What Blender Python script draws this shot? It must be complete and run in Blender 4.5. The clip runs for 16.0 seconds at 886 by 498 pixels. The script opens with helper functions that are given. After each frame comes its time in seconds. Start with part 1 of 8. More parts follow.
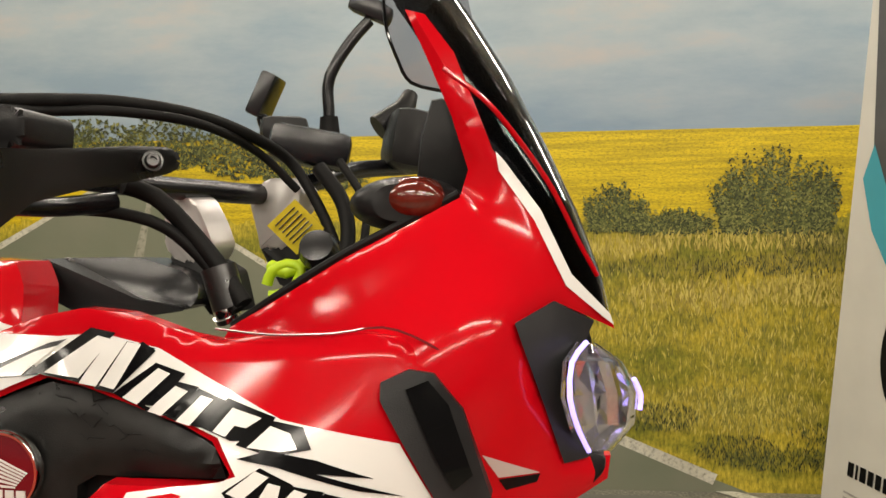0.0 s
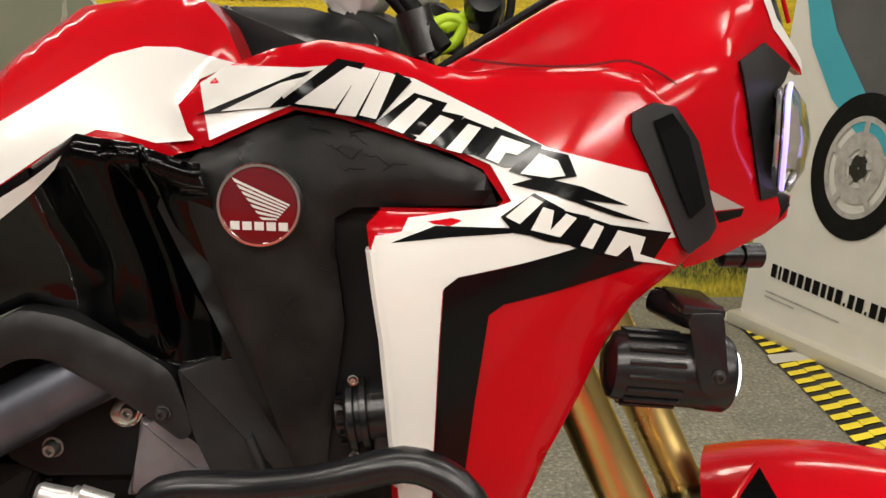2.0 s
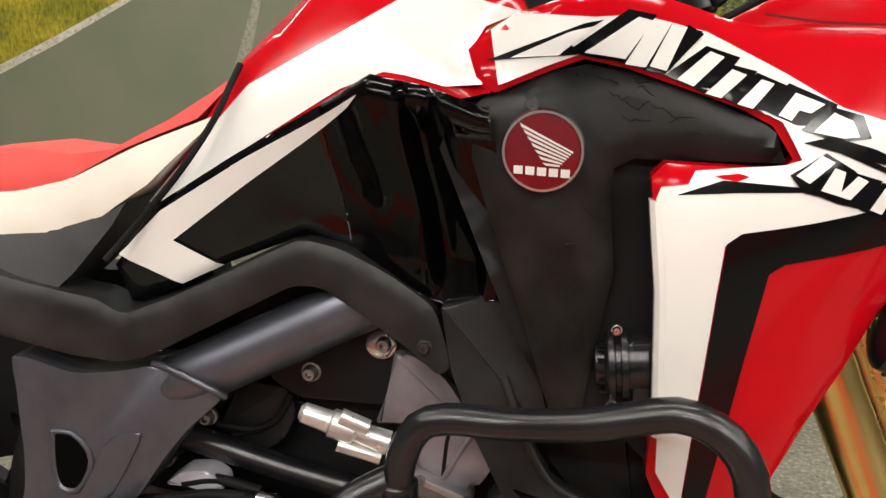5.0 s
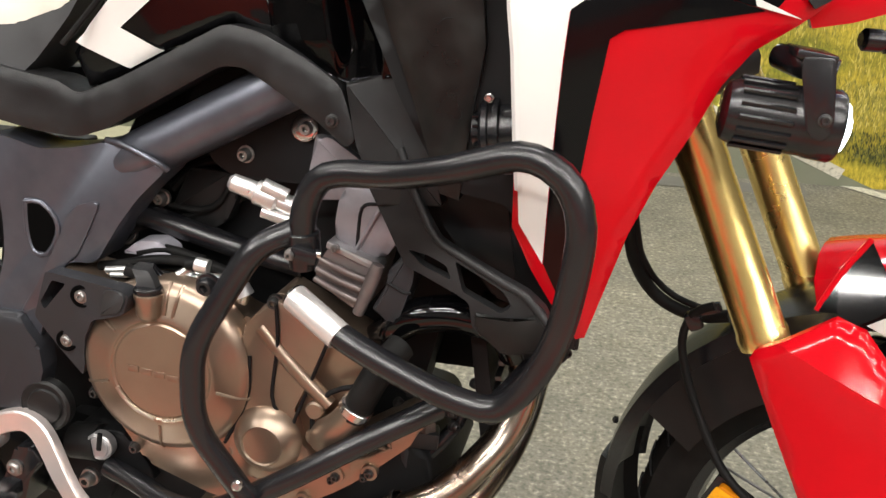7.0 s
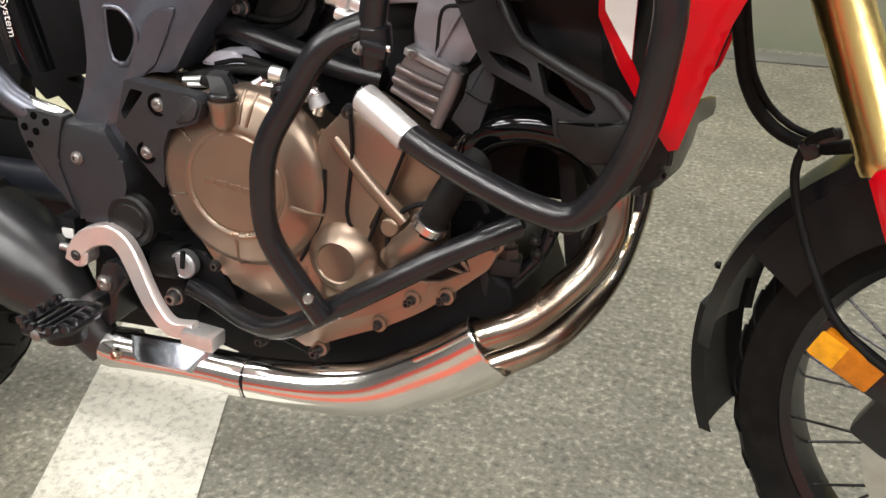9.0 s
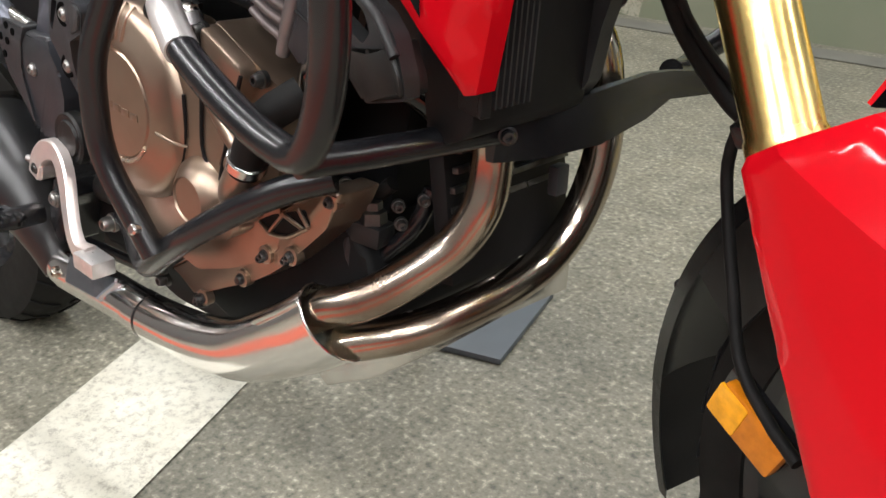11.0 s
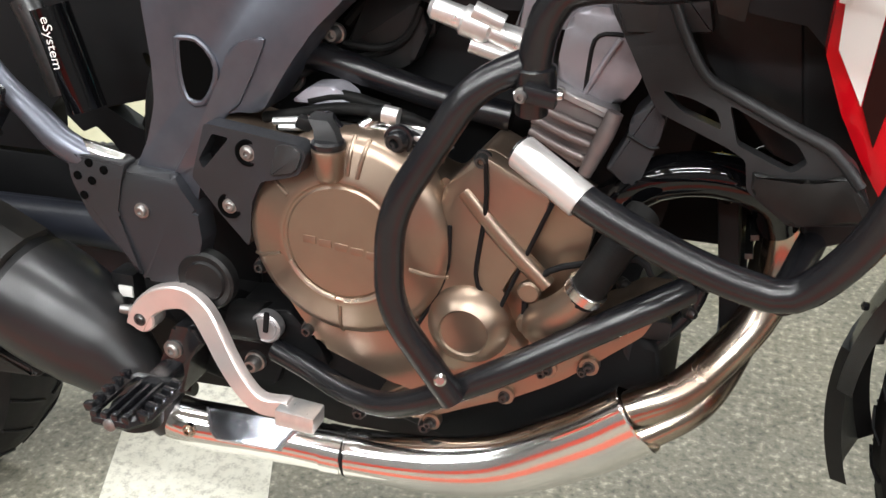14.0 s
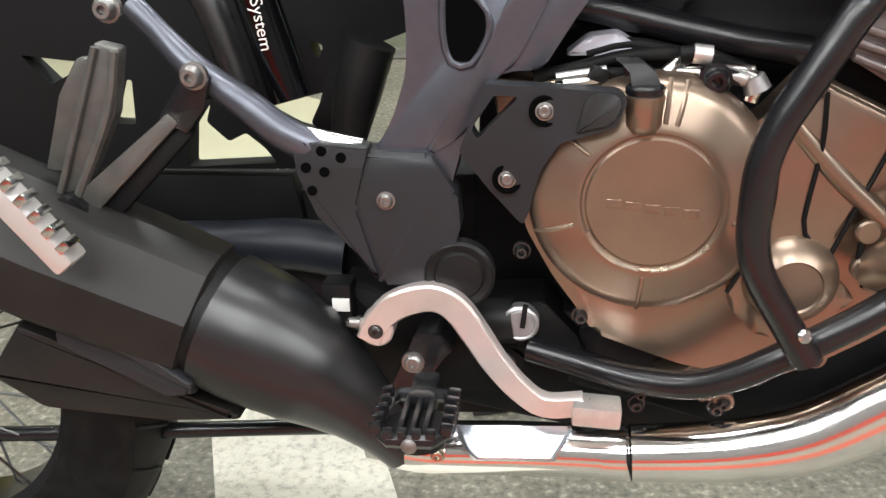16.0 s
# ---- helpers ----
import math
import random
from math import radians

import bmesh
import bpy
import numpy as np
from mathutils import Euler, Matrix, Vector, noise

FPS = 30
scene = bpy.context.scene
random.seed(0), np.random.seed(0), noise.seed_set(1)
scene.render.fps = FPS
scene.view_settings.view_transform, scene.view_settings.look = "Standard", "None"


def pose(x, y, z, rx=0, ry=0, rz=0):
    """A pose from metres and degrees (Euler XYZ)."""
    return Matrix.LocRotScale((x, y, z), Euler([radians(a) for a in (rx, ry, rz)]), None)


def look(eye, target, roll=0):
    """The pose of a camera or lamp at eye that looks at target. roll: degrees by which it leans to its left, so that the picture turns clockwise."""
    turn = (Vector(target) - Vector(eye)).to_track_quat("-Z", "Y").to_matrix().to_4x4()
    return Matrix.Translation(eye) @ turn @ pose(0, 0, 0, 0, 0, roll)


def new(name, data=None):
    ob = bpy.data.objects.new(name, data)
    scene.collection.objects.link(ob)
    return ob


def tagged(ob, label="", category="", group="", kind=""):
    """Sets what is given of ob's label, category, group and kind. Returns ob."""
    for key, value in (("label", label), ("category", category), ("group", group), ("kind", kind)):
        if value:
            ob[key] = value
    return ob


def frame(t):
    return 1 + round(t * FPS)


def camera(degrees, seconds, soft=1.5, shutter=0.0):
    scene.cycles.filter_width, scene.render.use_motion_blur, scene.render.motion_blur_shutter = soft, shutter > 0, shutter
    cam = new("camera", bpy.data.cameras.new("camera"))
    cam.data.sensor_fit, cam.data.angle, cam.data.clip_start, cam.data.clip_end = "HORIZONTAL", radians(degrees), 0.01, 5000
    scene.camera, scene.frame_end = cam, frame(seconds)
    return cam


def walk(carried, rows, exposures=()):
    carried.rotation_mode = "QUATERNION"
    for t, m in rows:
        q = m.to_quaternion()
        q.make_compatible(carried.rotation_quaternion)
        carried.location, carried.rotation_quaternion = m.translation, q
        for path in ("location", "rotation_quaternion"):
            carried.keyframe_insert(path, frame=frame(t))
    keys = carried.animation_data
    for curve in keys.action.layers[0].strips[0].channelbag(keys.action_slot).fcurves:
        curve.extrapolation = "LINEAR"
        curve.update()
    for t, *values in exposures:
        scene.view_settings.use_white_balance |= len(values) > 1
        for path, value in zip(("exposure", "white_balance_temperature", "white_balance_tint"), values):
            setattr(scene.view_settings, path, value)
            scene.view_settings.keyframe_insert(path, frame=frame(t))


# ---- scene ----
cam = camera(50.9, 16.0)
PATH = [
    (0, (0.195, -0.809, 1.379), (-0.048, 1.169, 1.219), -1.0),
    (0.5, (0.054, -0.845, 1.378), (-0.126, 1.135, 1.161), -0.7),
    (1, (-0.057, -0.843, 1.362), (-0.114, 1.122, 0.995), -0.6),
    (1.5, (-0.1, -0.852, 1.329), (-0.09, 1.098, 0.882), -0.5),
    (2, (-0.115, -0.847, 1.3), (-0.083, 1.087, 0.791), -0.1),
    (2.5, (-0.133, -0.839, 1.297), (-0.084, 1.092, 0.781), 0.0),
    (3, (-0.145, -0.834, 1.299), (-0.127, 1.103, 0.801), 0.1),
    (3.5, (-0.18, -0.838, 1.305), (-0.244, 1.1, 0.815), 0.5),
    (4, (-0.21, -0.851, 1.306), (-0.411, 1.076, 0.811), 0.7),
    (4.2, (-0.225, -0.855, 1.305), (-0.477, 1.063, 0.794), 0.8),
    (6.3, (-0.116, -0.936, 1.233), (-0.41, 0.928, 0.572), 1.4),
    (6.5, (-0.084, -0.955, 1.225), (-0.405, 0.899, 0.547), 1.2),
    (7, (-0.038, -0.998, 1.186), (-0.417, 0.826, 0.46), 1.5),
    (7.5, (-0.027, -1.002, 1.159), (-0.473, 0.785, 0.379), 1.3),
    (8, (-0.033, -0.999, 1.129), (-0.519, 0.746, 0.281), 1.1),
    (8.2, (-0.026, -0.991, 1.115), (-0.551, 0.728, 0.238), 0.6),
    (10.3, (0.203, -0.766, 0.994), (-0.759, 0.708, 0.043), -0.6),
    (10.5, (0.263, -0.694, 0.975), (-0.813, 0.701, 0.028), -0.8),
    (11, (0.359, -0.612, 0.948), (-0.86, 0.707, 0.068), -1.2),
    (11.5, (0.392, -0.585, 0.966), (-0.888, 0.718, 0.152), -1.6),
    (12, (0.399, -0.599, 1.002), (-0.886, 0.74, 0.255), -0.5),
    (12.5, (0.362, -0.656, 1.032), (-0.85, 0.728, 0.248), 0.5),
    (13, (0.204, -0.761, 1.046), (-0.82, 0.707, 0.153), -0.6),
    (13.5, (-0.035, -0.852, 1.085), (-0.751, 0.742, 0.112), -1.5),
    (14, (-0.21, -0.858, 1.088), (-0.748, 0.804, 0.115), -0.9),
    (14.5, (-0.327, -0.81, 1.05), (-0.72, 0.909, 0.105), 0.0),
    (15, (-0.466, -0.839, 1.013), (-0.678, 0.903, 0.054), -1.3),
    (15.5, (-0.572, -0.887, 0.983), (-0.704, 0.892, 0.08), -2.5),
    (16, (-0.619, -0.893, 0.976), (-0.88, 0.892, 0.113), -2.8),
]
walk(cam, [(t, look(eye, target, roll)) for t, eye, target, roll in PATH], exposures=[(0, -0.05, 7250, 10), (1.5, -0.05, 6850, 10), (4.2, 0.0, 6650, 10), (6.3, 0.48, 6450, 10), (8.2, 0.62, 6300, 10), (10.3, 0.38, 6150, 10), (11, 0.53, 6100, 10), (12, 0.70, 6100, 10), (13.4, 0.58, 6060, 9), (14.5, 0.75, 6000, 8), (16, 0.62, 6050, 8)])
from mathutils.geometry import delaunay_2d_cdt

# ---- world, lights ----
world = bpy.data.worlds.new("world")
scene.world = world
world.use_nodes = True
world.node_tree.nodes["Background"].inputs[0].default_value = (0.9, 0.95, 1.0, 1)
world.node_tree.nodes["Background"].inputs[1].default_value = 0.04

LAMP = 42.0


def lamp(name, m, power, sx, sy, colour):
    d = bpy.data.lights.new(name, "AREA")
    d.shape, d.size, d.size_y, d.energy, d.color = "RECTANGLE", sx, sy, power, colour
    ob = new(name, d)
    ob.matrix_world = m
    return ob


# ---- materials ----
def material(name, colour, rough=0.5, metal=0.0, coat=0.0, grain=0.0, scale=200.0, vary=0.0, vscale=6.0, bump=0.0, spec=0.5, colour2=None, rvary=0.0):
    m = bpy.data.materials.new(name)
    m.use_nodes = True
    t = m.node_tree
    b = t.nodes["Principled BSDF"]
    b.inputs["Base Color"].default_value = (*colour, 1)
    b.inputs["Roughness"].default_value = rough
    b.inputs["Metallic"].default_value = metal
    b.inputs["Coat Weight"].default_value = coat
    b.inputs["Coat Roughness"].default_value = 0.04
    b.inputs["Specular IOR Level"].default_value = spec
    co = t.nodes.new("ShaderNodeTexCoord")
    big = t.nodes.new("ShaderNodeTexNoise")
    big.inputs["Scale"].default_value, big.inputs["Detail"].default_value = vscale, 6
    t.links.new(co.outputs["Object"], big.inputs["Vector"])
    fine = t.nodes.new("ShaderNodeTexNoise")
    fine.inputs["Scale"].default_value, fine.inputs["Detail"].default_value = scale, 4
    t.links.new(co.outputs["Object"], fine.inputs["Vector"])
    if vary:
        mix = t.nodes.new("ShaderNodeMix")
        mix.data_type = "RGBA"
        other = colour2 or tuple(c * (1 - vary) for c in colour)
        mix.inputs["A"].default_value, mix.inputs["B"].default_value = (*colour, 1), (*other, 1)
        ramp = t.nodes.new("ShaderNodeMapRange")
        ramp.inputs["From Min"].default_value, ramp.inputs["From Max"].default_value = 0.4, 0.68
        t.links.new(big.outputs["Fac"], ramp.inputs["Value"])
        t.links.new(ramp.outputs["Result"], mix.inputs["Factor"])
        t.links.new(mix.outputs["Result"], b.inputs["Base Color"])
    rr = t.nodes.new("ShaderNodeMapRange")
    rr.inputs["To Min"].default_value, rr.inputs["To Max"].default_value = max(0.02, rough - rvary), rough + rvary
    rr.inputs["From Min"].default_value, rr.inputs["From Max"].default_value = 0.3, 0.7
    t.links.new(big.outputs["Fac"], rr.inputs["Value"])
    t.links.new(rr.outputs["Result"], b.inputs["Roughness"])
    if bump:
        bp = t.nodes.new("ShaderNodeBump")
        bp.inputs["Strength"].default_value, bp.inputs["Distance"].default_value = bump, 0.001
        t.links.new(fine.outputs["Fac"], bp.inputs["Height"])
        t.links.new(bp.outputs["Normal"], b.inputs["Normal"])
    return m


M = {
    "red": material("red_paint", (0.50, 0.003, 0.009), 0.12, coat=0.09, spec=0.20, vary=0.12, bump=0.02, scale=60, rvary=0.04),
    "white": material("white_paint", (0.74, 0.73, 0.70), 0.22, coat=0.5, vary=0.05, bump=0.02, scale=60, rvary=0.05),
    "gloss": material("gloss_black", (0.0022, 0.0022, 0.0026), 0.05, spec=0.42, rvary=0.02),
    "void": material("hole_black", (0.0012, 0.0012, 0.0012), 0.9, spec=0.05),
    "sticker": material("black_vinyl", (0.0025, 0.0025, 0.003), 0.14, spec=0.22, rvary=0.04),
    "plastic": material("grained_plastic", (0.008, 0.008, 0.0085), 0.38, vary=0.5, vscale=14, spec=0.24, colour2=(0.014, 0.0138, 0.0135), bump=0.25, scale=900, rvary=0.1),
    "guard_plastic": material("scuffed_guard_plastic", (0.006, 0.0058, 0.0055), 0.34, vary=0.4, vscale=11, spec=0.25, colour2=(0.011, 0.0105, 0.010), bump=0.2, scale=900, rvary=0.08),
    "plastic_grey": material("grey_plastic", (0.012, 0.012, 0.0125), 0.40, spec=0.27, vary=0.4, vscale=9, colour2=(0.03, 0.03, 0.031), bump=0.25, scale=900, rvary=0.08),
    "satin": material("satin_black", (0.006, 0.006, 0.0075), 0.27, vary=0.4, vscale=30, spec=0.55, colour2=(0.010, 0.010, 0.011)),
    "panel_black": material("scuffed_panel_plastic", (0.007, 0.007, 0.0068), 0.36, vary=0.6, vscale=22, spec=0.26, colour2=(0.016, 0.0155, 0.0145), bump=0.2, scale=900, rvary=0.12),
    "cover_grey": material("cover_grey_plastic", (0.024, 0.025, 0.029), 0.40, vary=0.35, vscale=10, spec=0.3, colour2=(0.022, 0.022, 0.023), bump=0.25, scale=900, rvary=0.06),
    # near-black for dark parts, and for fillers where shade would show
    "dark": material("dark_parts_and_shade", (0.0035, 0.0035, 0.004), 0.6, spec=0.25, bump=0.1, rvary=0.1),
    "frame": material("grey_frame_paint", (0.128, 0.135, 0.162), 0.36, metal=0.75, vary=0.25, vscale=20, bump=0.05, scale=700, rvary=0.06),
    "frame_dark": material("dark_swingarm_paint", (0.018, 0.020, 0.028), 0.4, vary=0.3, vscale=12, spec=0.3, rvary=0.05),
    "bronze": material("bronze_engine_paint", (0.325, 0.246, 0.186), 0.32, metal=0.87, vary=0.12, vscale=18, rvary=0.02),
    "muffler": material("matt_muffler_paint", (0.010, 0.010, 0.011), 0.34, vary=0.3, vscale=6, spec=0.6, colour2=(0.015, 0.0145, 0.014), bump=0.08, scale=700, rvary=0.04),
    "rod_alu": material("turned_alloy", (0.80, 0.79, 0.78), 0.34, metal=0.85, vary=0.15, vscale=60, rvary=0.08),
    # paler bronze for the clutch rim arcs, their highlight put into the colour
    "bronze_edge": material("lit_bronze_edge", (0.62, 0.52, 0.42), 0.3, metal=0.9, vary=0.3, vscale=60, rvary=0.06),
    "alu": material("cast_aluminium", (0.50, 0.49, 0.50), 0.42, metal=0.8, vary=0.3, vscale=25, bump=0.2, scale=900, rvary=0.1),
    "cast": material("purple_grey_casting", (0.30, 0.285, 0.31), 0.45, metal=0.6, vary=0.3, vscale=25, bump=0.2, scale=900, rvary=0.1),
    "cast_warm": material("brown_grey_casting", (0.23, 0.195, 0.19), 0.42, metal=0.6, vary=0.3, vscale=25, bump=0.2, scale=900, rvary=0.1),
    "bolt_steel": material("zinc_bolt", (0.36, 0.35, 0.34), 0.45, metal=1.0, vary=0.3, vscale=90, rvary=0.08),
    "bright": material("bright_steel", (0.75, 0.73, 0.70), 0.18, metal=1.0, vary=0.15, vscale=40, rvary=0.08),
    "chrome": material("polished_steel", (0.92, 0.90, 0.88), 0.13, metal=1.0, vary=0.12, vscale=12, rvary=0.05),
    "shield_steel": material("mirror_steel", (0.64, 0.67, 0.74), 0.19, metal=1.0, vary=0.08, vscale=12, rvary=0.03),
    "bracket_grey": material("brushed_bracket_alloy", (0.15, 0.148, 0.138), 0.42, metal=0.6, vary=0.3, vscale=40, bump=0.1, scale=500, rvary=0.08),
    "cover_paint": material("matt_cover_paint", (0.012, 0.0115, 0.011), 0.46, spec=0.3, vary=0.4, vscale=14, colour2=(0.018, 0.016, 0.014), bump=0.1, scale=700, rvary=0.06),
    "lamp_steel": material("lamp_reflector_metal", (0.80, 0.78, 0.88), 0.16, metal=1.0),
    "lilac": material("lilac_grey_casting", (0.42, 0.41, 0.46), 0.5, metal=0.4, vary=0.2, vscale=25, bump=0.1, scale=900, rvary=0.05),
    "header": material("heat_tinted_steel", (0.52, 0.46, 0.38), 0.20, metal=1.0, vary=0.4, vscale=7, colour2=(0.25, 0.19, 0.15), rvary=0.08),
    "gold": material("gold_anodised", (0.90, 0.67, 0.25), 0.25, metal=1.0, vary=0.15, vscale=9, rvary=0.05),
    "rubber": material("tyre_rubber", (0.006, 0.006, 0.006), 0.58, vary=0.5, vscale=40, spec=0.13, colour2=(0.012, 0.0115, 0.011), bump=0.3, scale=500, rvary=0.08),
    "silver": material("silver_paint", (0.70, 0.67, 0.65), 0.35, metal=0.6, vary=0.15, rvary=0.06),
    "pink_alu": material("brushed_pedal_alu", (0.78, 0.70, 0.67), 0.35, metal=0.75, vary=0.1, vscale=30, bump=0.05, rvary=0.06),
    "orange": material("orange_reflector", (0.52, 0.17, 0.004), 0.2, vary=0.25, vscale=90, bump=0.3, scale=420),
    "amber_bright": material("amber_reflector_face", (0.78, 0.36, 0.006), 0.18, vary=0.25, vscale=90, bump=0.3, scale=420),
    "yellow": material("yellow_tag", (0.78, 0.62, 0.03), 0.6, vary=0.1),
    "lime": material("lime_cord", (0.50, 0.72, 0.02), 0.5, vary=0.15),
    "badge": material("badge_red", (0.16, 0.006, 0.012), 0.12, coat=0.6, vary=0.25, vscale=30),
    "seat_red": material("red_seat_vinyl", (0.62, 0.05, 0.04), 0.5, vary=0.12, bump=0.2, scale=700),
    "seat_white": material("cream_seat_vinyl", (0.66, 0.61, 0.53), 0.55, vary=0.1, bump=0.2, scale=700),
    "seat_black": material("black_seat_vinyl", (0.022, 0.022, 0.023), 0.55, vary=0.3, bump=0.3, scale=700),
    "blue_sticker": material("grey_blue_plate", (0.085, 0.10, 0.115), 0.5, vary=0.2),
    "steel_dark": material("dark_steel", (0.10, 0.10, 0.10), 0.35, metal=0.9, vary=0.3, vscale=60, rvary=0.1),
}


def glow(name, colour, strength):
    m = bpy.data.materials.new(name)
    m.use_nodes = True
    b = m.node_tree.nodes["Principled BSDF"]
    b.inputs["Base Color"].default_value = (*colour, 1)
    b.inputs["Emission Color"].default_value = (*colour, 1)
    b.inputs["Emission Strength"].default_value = strength
    return m


def clear(name, colour, rough=0.02, ior=1.45):
    m = bpy.data.materials.new(name)
    m.use_nodes = True
    b = m.node_tree.nodes["Principled BSDF"]
    b.inputs["Base Color"].default_value = (*colour, 1)
    b.inputs["Roughness"].default_value = rough
    b.inputs["IOR"].default_value = ior
    b.inputs["Transmission Weight"].default_value = 1.0
    return m


M["led"] = glow("led_violet", (0.42, 0.36, 1.0), 1.6)
M["fog_led"] = glow("fog_led", (0.85, 0.9, 1.0), 5.0)
# unlit lens; its red-brown base holds the fairing's red reflection
M["blinker"] = material("amber_lens_red_sheen", (0.11, 0.014, 0.008), 0.09, coat=0.4, vary=0.4, vscale=60)
M["lens"] = clear("clear_lens", (0.97, 0.97, 1.0))
M["smoke"] = clear("smoked_screen", (0.010, 0.010, 0.011), 0.06, 1.22)
M["tint"] = clear("light_smoke", (0.55, 0.52, 0.54), 0.03, 1.1)
M["tube"] = glow("fluorescent", (1.0, 0.97, 0.90), 14.0)


# ---- mesh helpers ----
def finish(bm, sharp=38.0):
    bm.normal_update()
    for e in bm.edges:
        e.smooth = len(e.link_faces) == 2 and e.calc_face_angle(0) < radians(sharp)
    for f in bm.faces:
        f.smooth = True


def part(name, bm, mat, parent, label="", m=None, sharp=38.0):
    finish(bm, sharp)
    me = bpy.data.meshes.new(name)
    bm.to_mesh(me)
    bm.free()
    me.materials.append(M[mat] if isinstance(mat, str) else mat)
    ob = new(name, me)
    ob.parent = parent
    if m is not None:
        ob.matrix_basis = m
    return tagged(ob, label) if label else ob


def thing(name, label, category, group="", kind="", m=None):
    ob = new(name)
    ob.empty_display_size = 0.05
    if m is not None:
        ob.matrix_basis = m
    return tagged(ob, label, category, group, kind)


def smooth_path(pts, step=0.012):
    """A smooth curve through the points."""
    p = [Vector(q) for q in pts]
    p = [p[0] * 2 - p[1]] + p + [p[-1] * 2 - p[-2]]
    out = []
    for a, b, c, d in zip(p, p[1:], p[2:], p[3:]):
        n = max(2, int((c - b).length / step))
        for i in range(n):
            t = i / n
            out.append(0.5 * (2 * b + (c - a) * t + (2 * a - 5 * b + 4 * c - d) * t * t + (3 * b - a - 3 * c + d) * t ** 3))
    out.append(p[-2])
    return out


def bent(pts, reach=0.03, n=7):
    """Straight runs between the points with a round bend at each corner."""
    p = [Vector(q) for q in pts]
    out = [p[0]]
    for a, b, c in zip(p, p[1:], p[2:]):
        k = min(reach, 0.48 * (a - b).length, 0.48 * (c - b).length)
        u, w = b + (a - b).normalized() * k, b + (c - b).normalized() * k
        out += [u.lerp(b, t).lerp(b.lerp(w, t), t) for t in np.linspace(0, 1, n)]
    return out + [p[-1]]


def ring_loft(bm, rings, cap=True):
    vs = [[bm.verts.new(c) for c in r] for r in rings]
    n = len(vs[0])
    for a, b in zip(vs, vs[1:]):
        for i in range(n):
            bm.faces.new((a[i], a[(i + 1) % n], b[(i + 1) % n], b[i]))
    if cap:
        bm.faces.new(vs[0][::-1])
        bm.faces.new(vs[-1])
    return vs


def tube(bm, pts, r, n=14, curve=True, cap=True, step=0.012):
    """A round tube along the points; r is a number or a radius for each point."""
    path = smooth_path(pts, step) if curve else [Vector(q) for q in pts]
    side, rings = None, []
    for i, c in enumerate(path):
        d = (path[min(i + 1, len(path) - 1)] - path[max(i - 1, 0)]).normalized()
        side = (d.orthogonal() if side is None else side - d * side.dot(d)).normalized()
        up = d.cross(side)
        rr = r if isinstance(r, (int, float)) else np.interp(i / max(1, len(path) - 1), np.linspace(0, 1, len(r)), r)
        rings.append([c + (side * math.cos(a) + up * math.sin(a)) * rr for a in (2 * math.pi * k / n for k in range(n))])
    ring_loft(bm, rings, cap)
    return bm


def turned(bm, origin, axis, profile, n=32, cap=True):
    """A turned body: profile holds (distance along the axis, radius)."""
    d = Vector(axis).normalized()
    s = d.orthogonal().normalized()
    u = d.cross(s)
    o = Vector(origin)
    ring_loft(bm, [[o + d * h + (s * math.cos(a) + u * math.sin(a)) * max(r, 1e-4) for a in (2 * math.pi * k / n for k in range(n))] for h, r in profile], cap)
    return bm


def block(bm, centre, size, turn=(0, 0, 0), bevel=0.0):
    r = bmesh.ops.create_cube(bm, size=1.0)
    m = Matrix.Translation(centre) @ Euler([radians(a) for a in turn]).to_matrix().to_4x4() @ Matrix.Diagonal((*size, 1))
    bmesh.ops.transform(bm, matrix=m, verts=r["verts"])
    if bevel:
        es = {e for v in r["verts"] for e in v.link_edges}
        bmesh.ops.bevel(bm, geom=list(es), offset=bevel, segments=2, affect="EDGES", profile=0.6)
    return bm


def rounded(outline, r=0.004, n=3):
    """The outline with rounded corners."""
    out = []
    k = len(outline)
    for i in range(k):
        a, b, c = (Vector(outline[j % k]) for j in (i - 1, i, i + 1))
        la, lc = (a - b).length, (c - b).length
        q = min(r, 0.45 * la, 0.45 * lc)
        s, e = b + (a - b) * (q / max(la, 1e-9)), b + (c - b) * (q / max(lc, 1e-9))
        for j in range(n + 1):
            t = j / n
            out.append(tuple((s * (1 - t) + b * t) * (1 - t) + (b * (1 - t) + e * t) * t))
    return out


def prism(bm, outline, y0, y1, bevel=0.002, round_r=0.0, seg=2):
    """A plate with this (x, z) outline between two depths, its face at y0 with bevelled edges."""
    pts = rounded(outline, round_r) if round_r else outline
    front = [bm.verts.new((x, y0, z)) for x, z in pts]
    f = bm.faces.new(front)
    back = [bm.verts.new((x, y1, z)) for x, z in pts]
    k = len(pts)
    for i in range(k):
        bm.faces.new((front[i], front[(i + 1) % k], back[(i + 1) % k], back[i]))
    bm.faces.new(back[::-1])
    if bevel:
        bmesh.ops.bevel(bm, geom=list(f.edges), offset=bevel, segments=seg, affect="EDGES", profile=0.5)
    bmesh.ops.recalc_face_normals(bm, faces=bm.faces)
    return bm


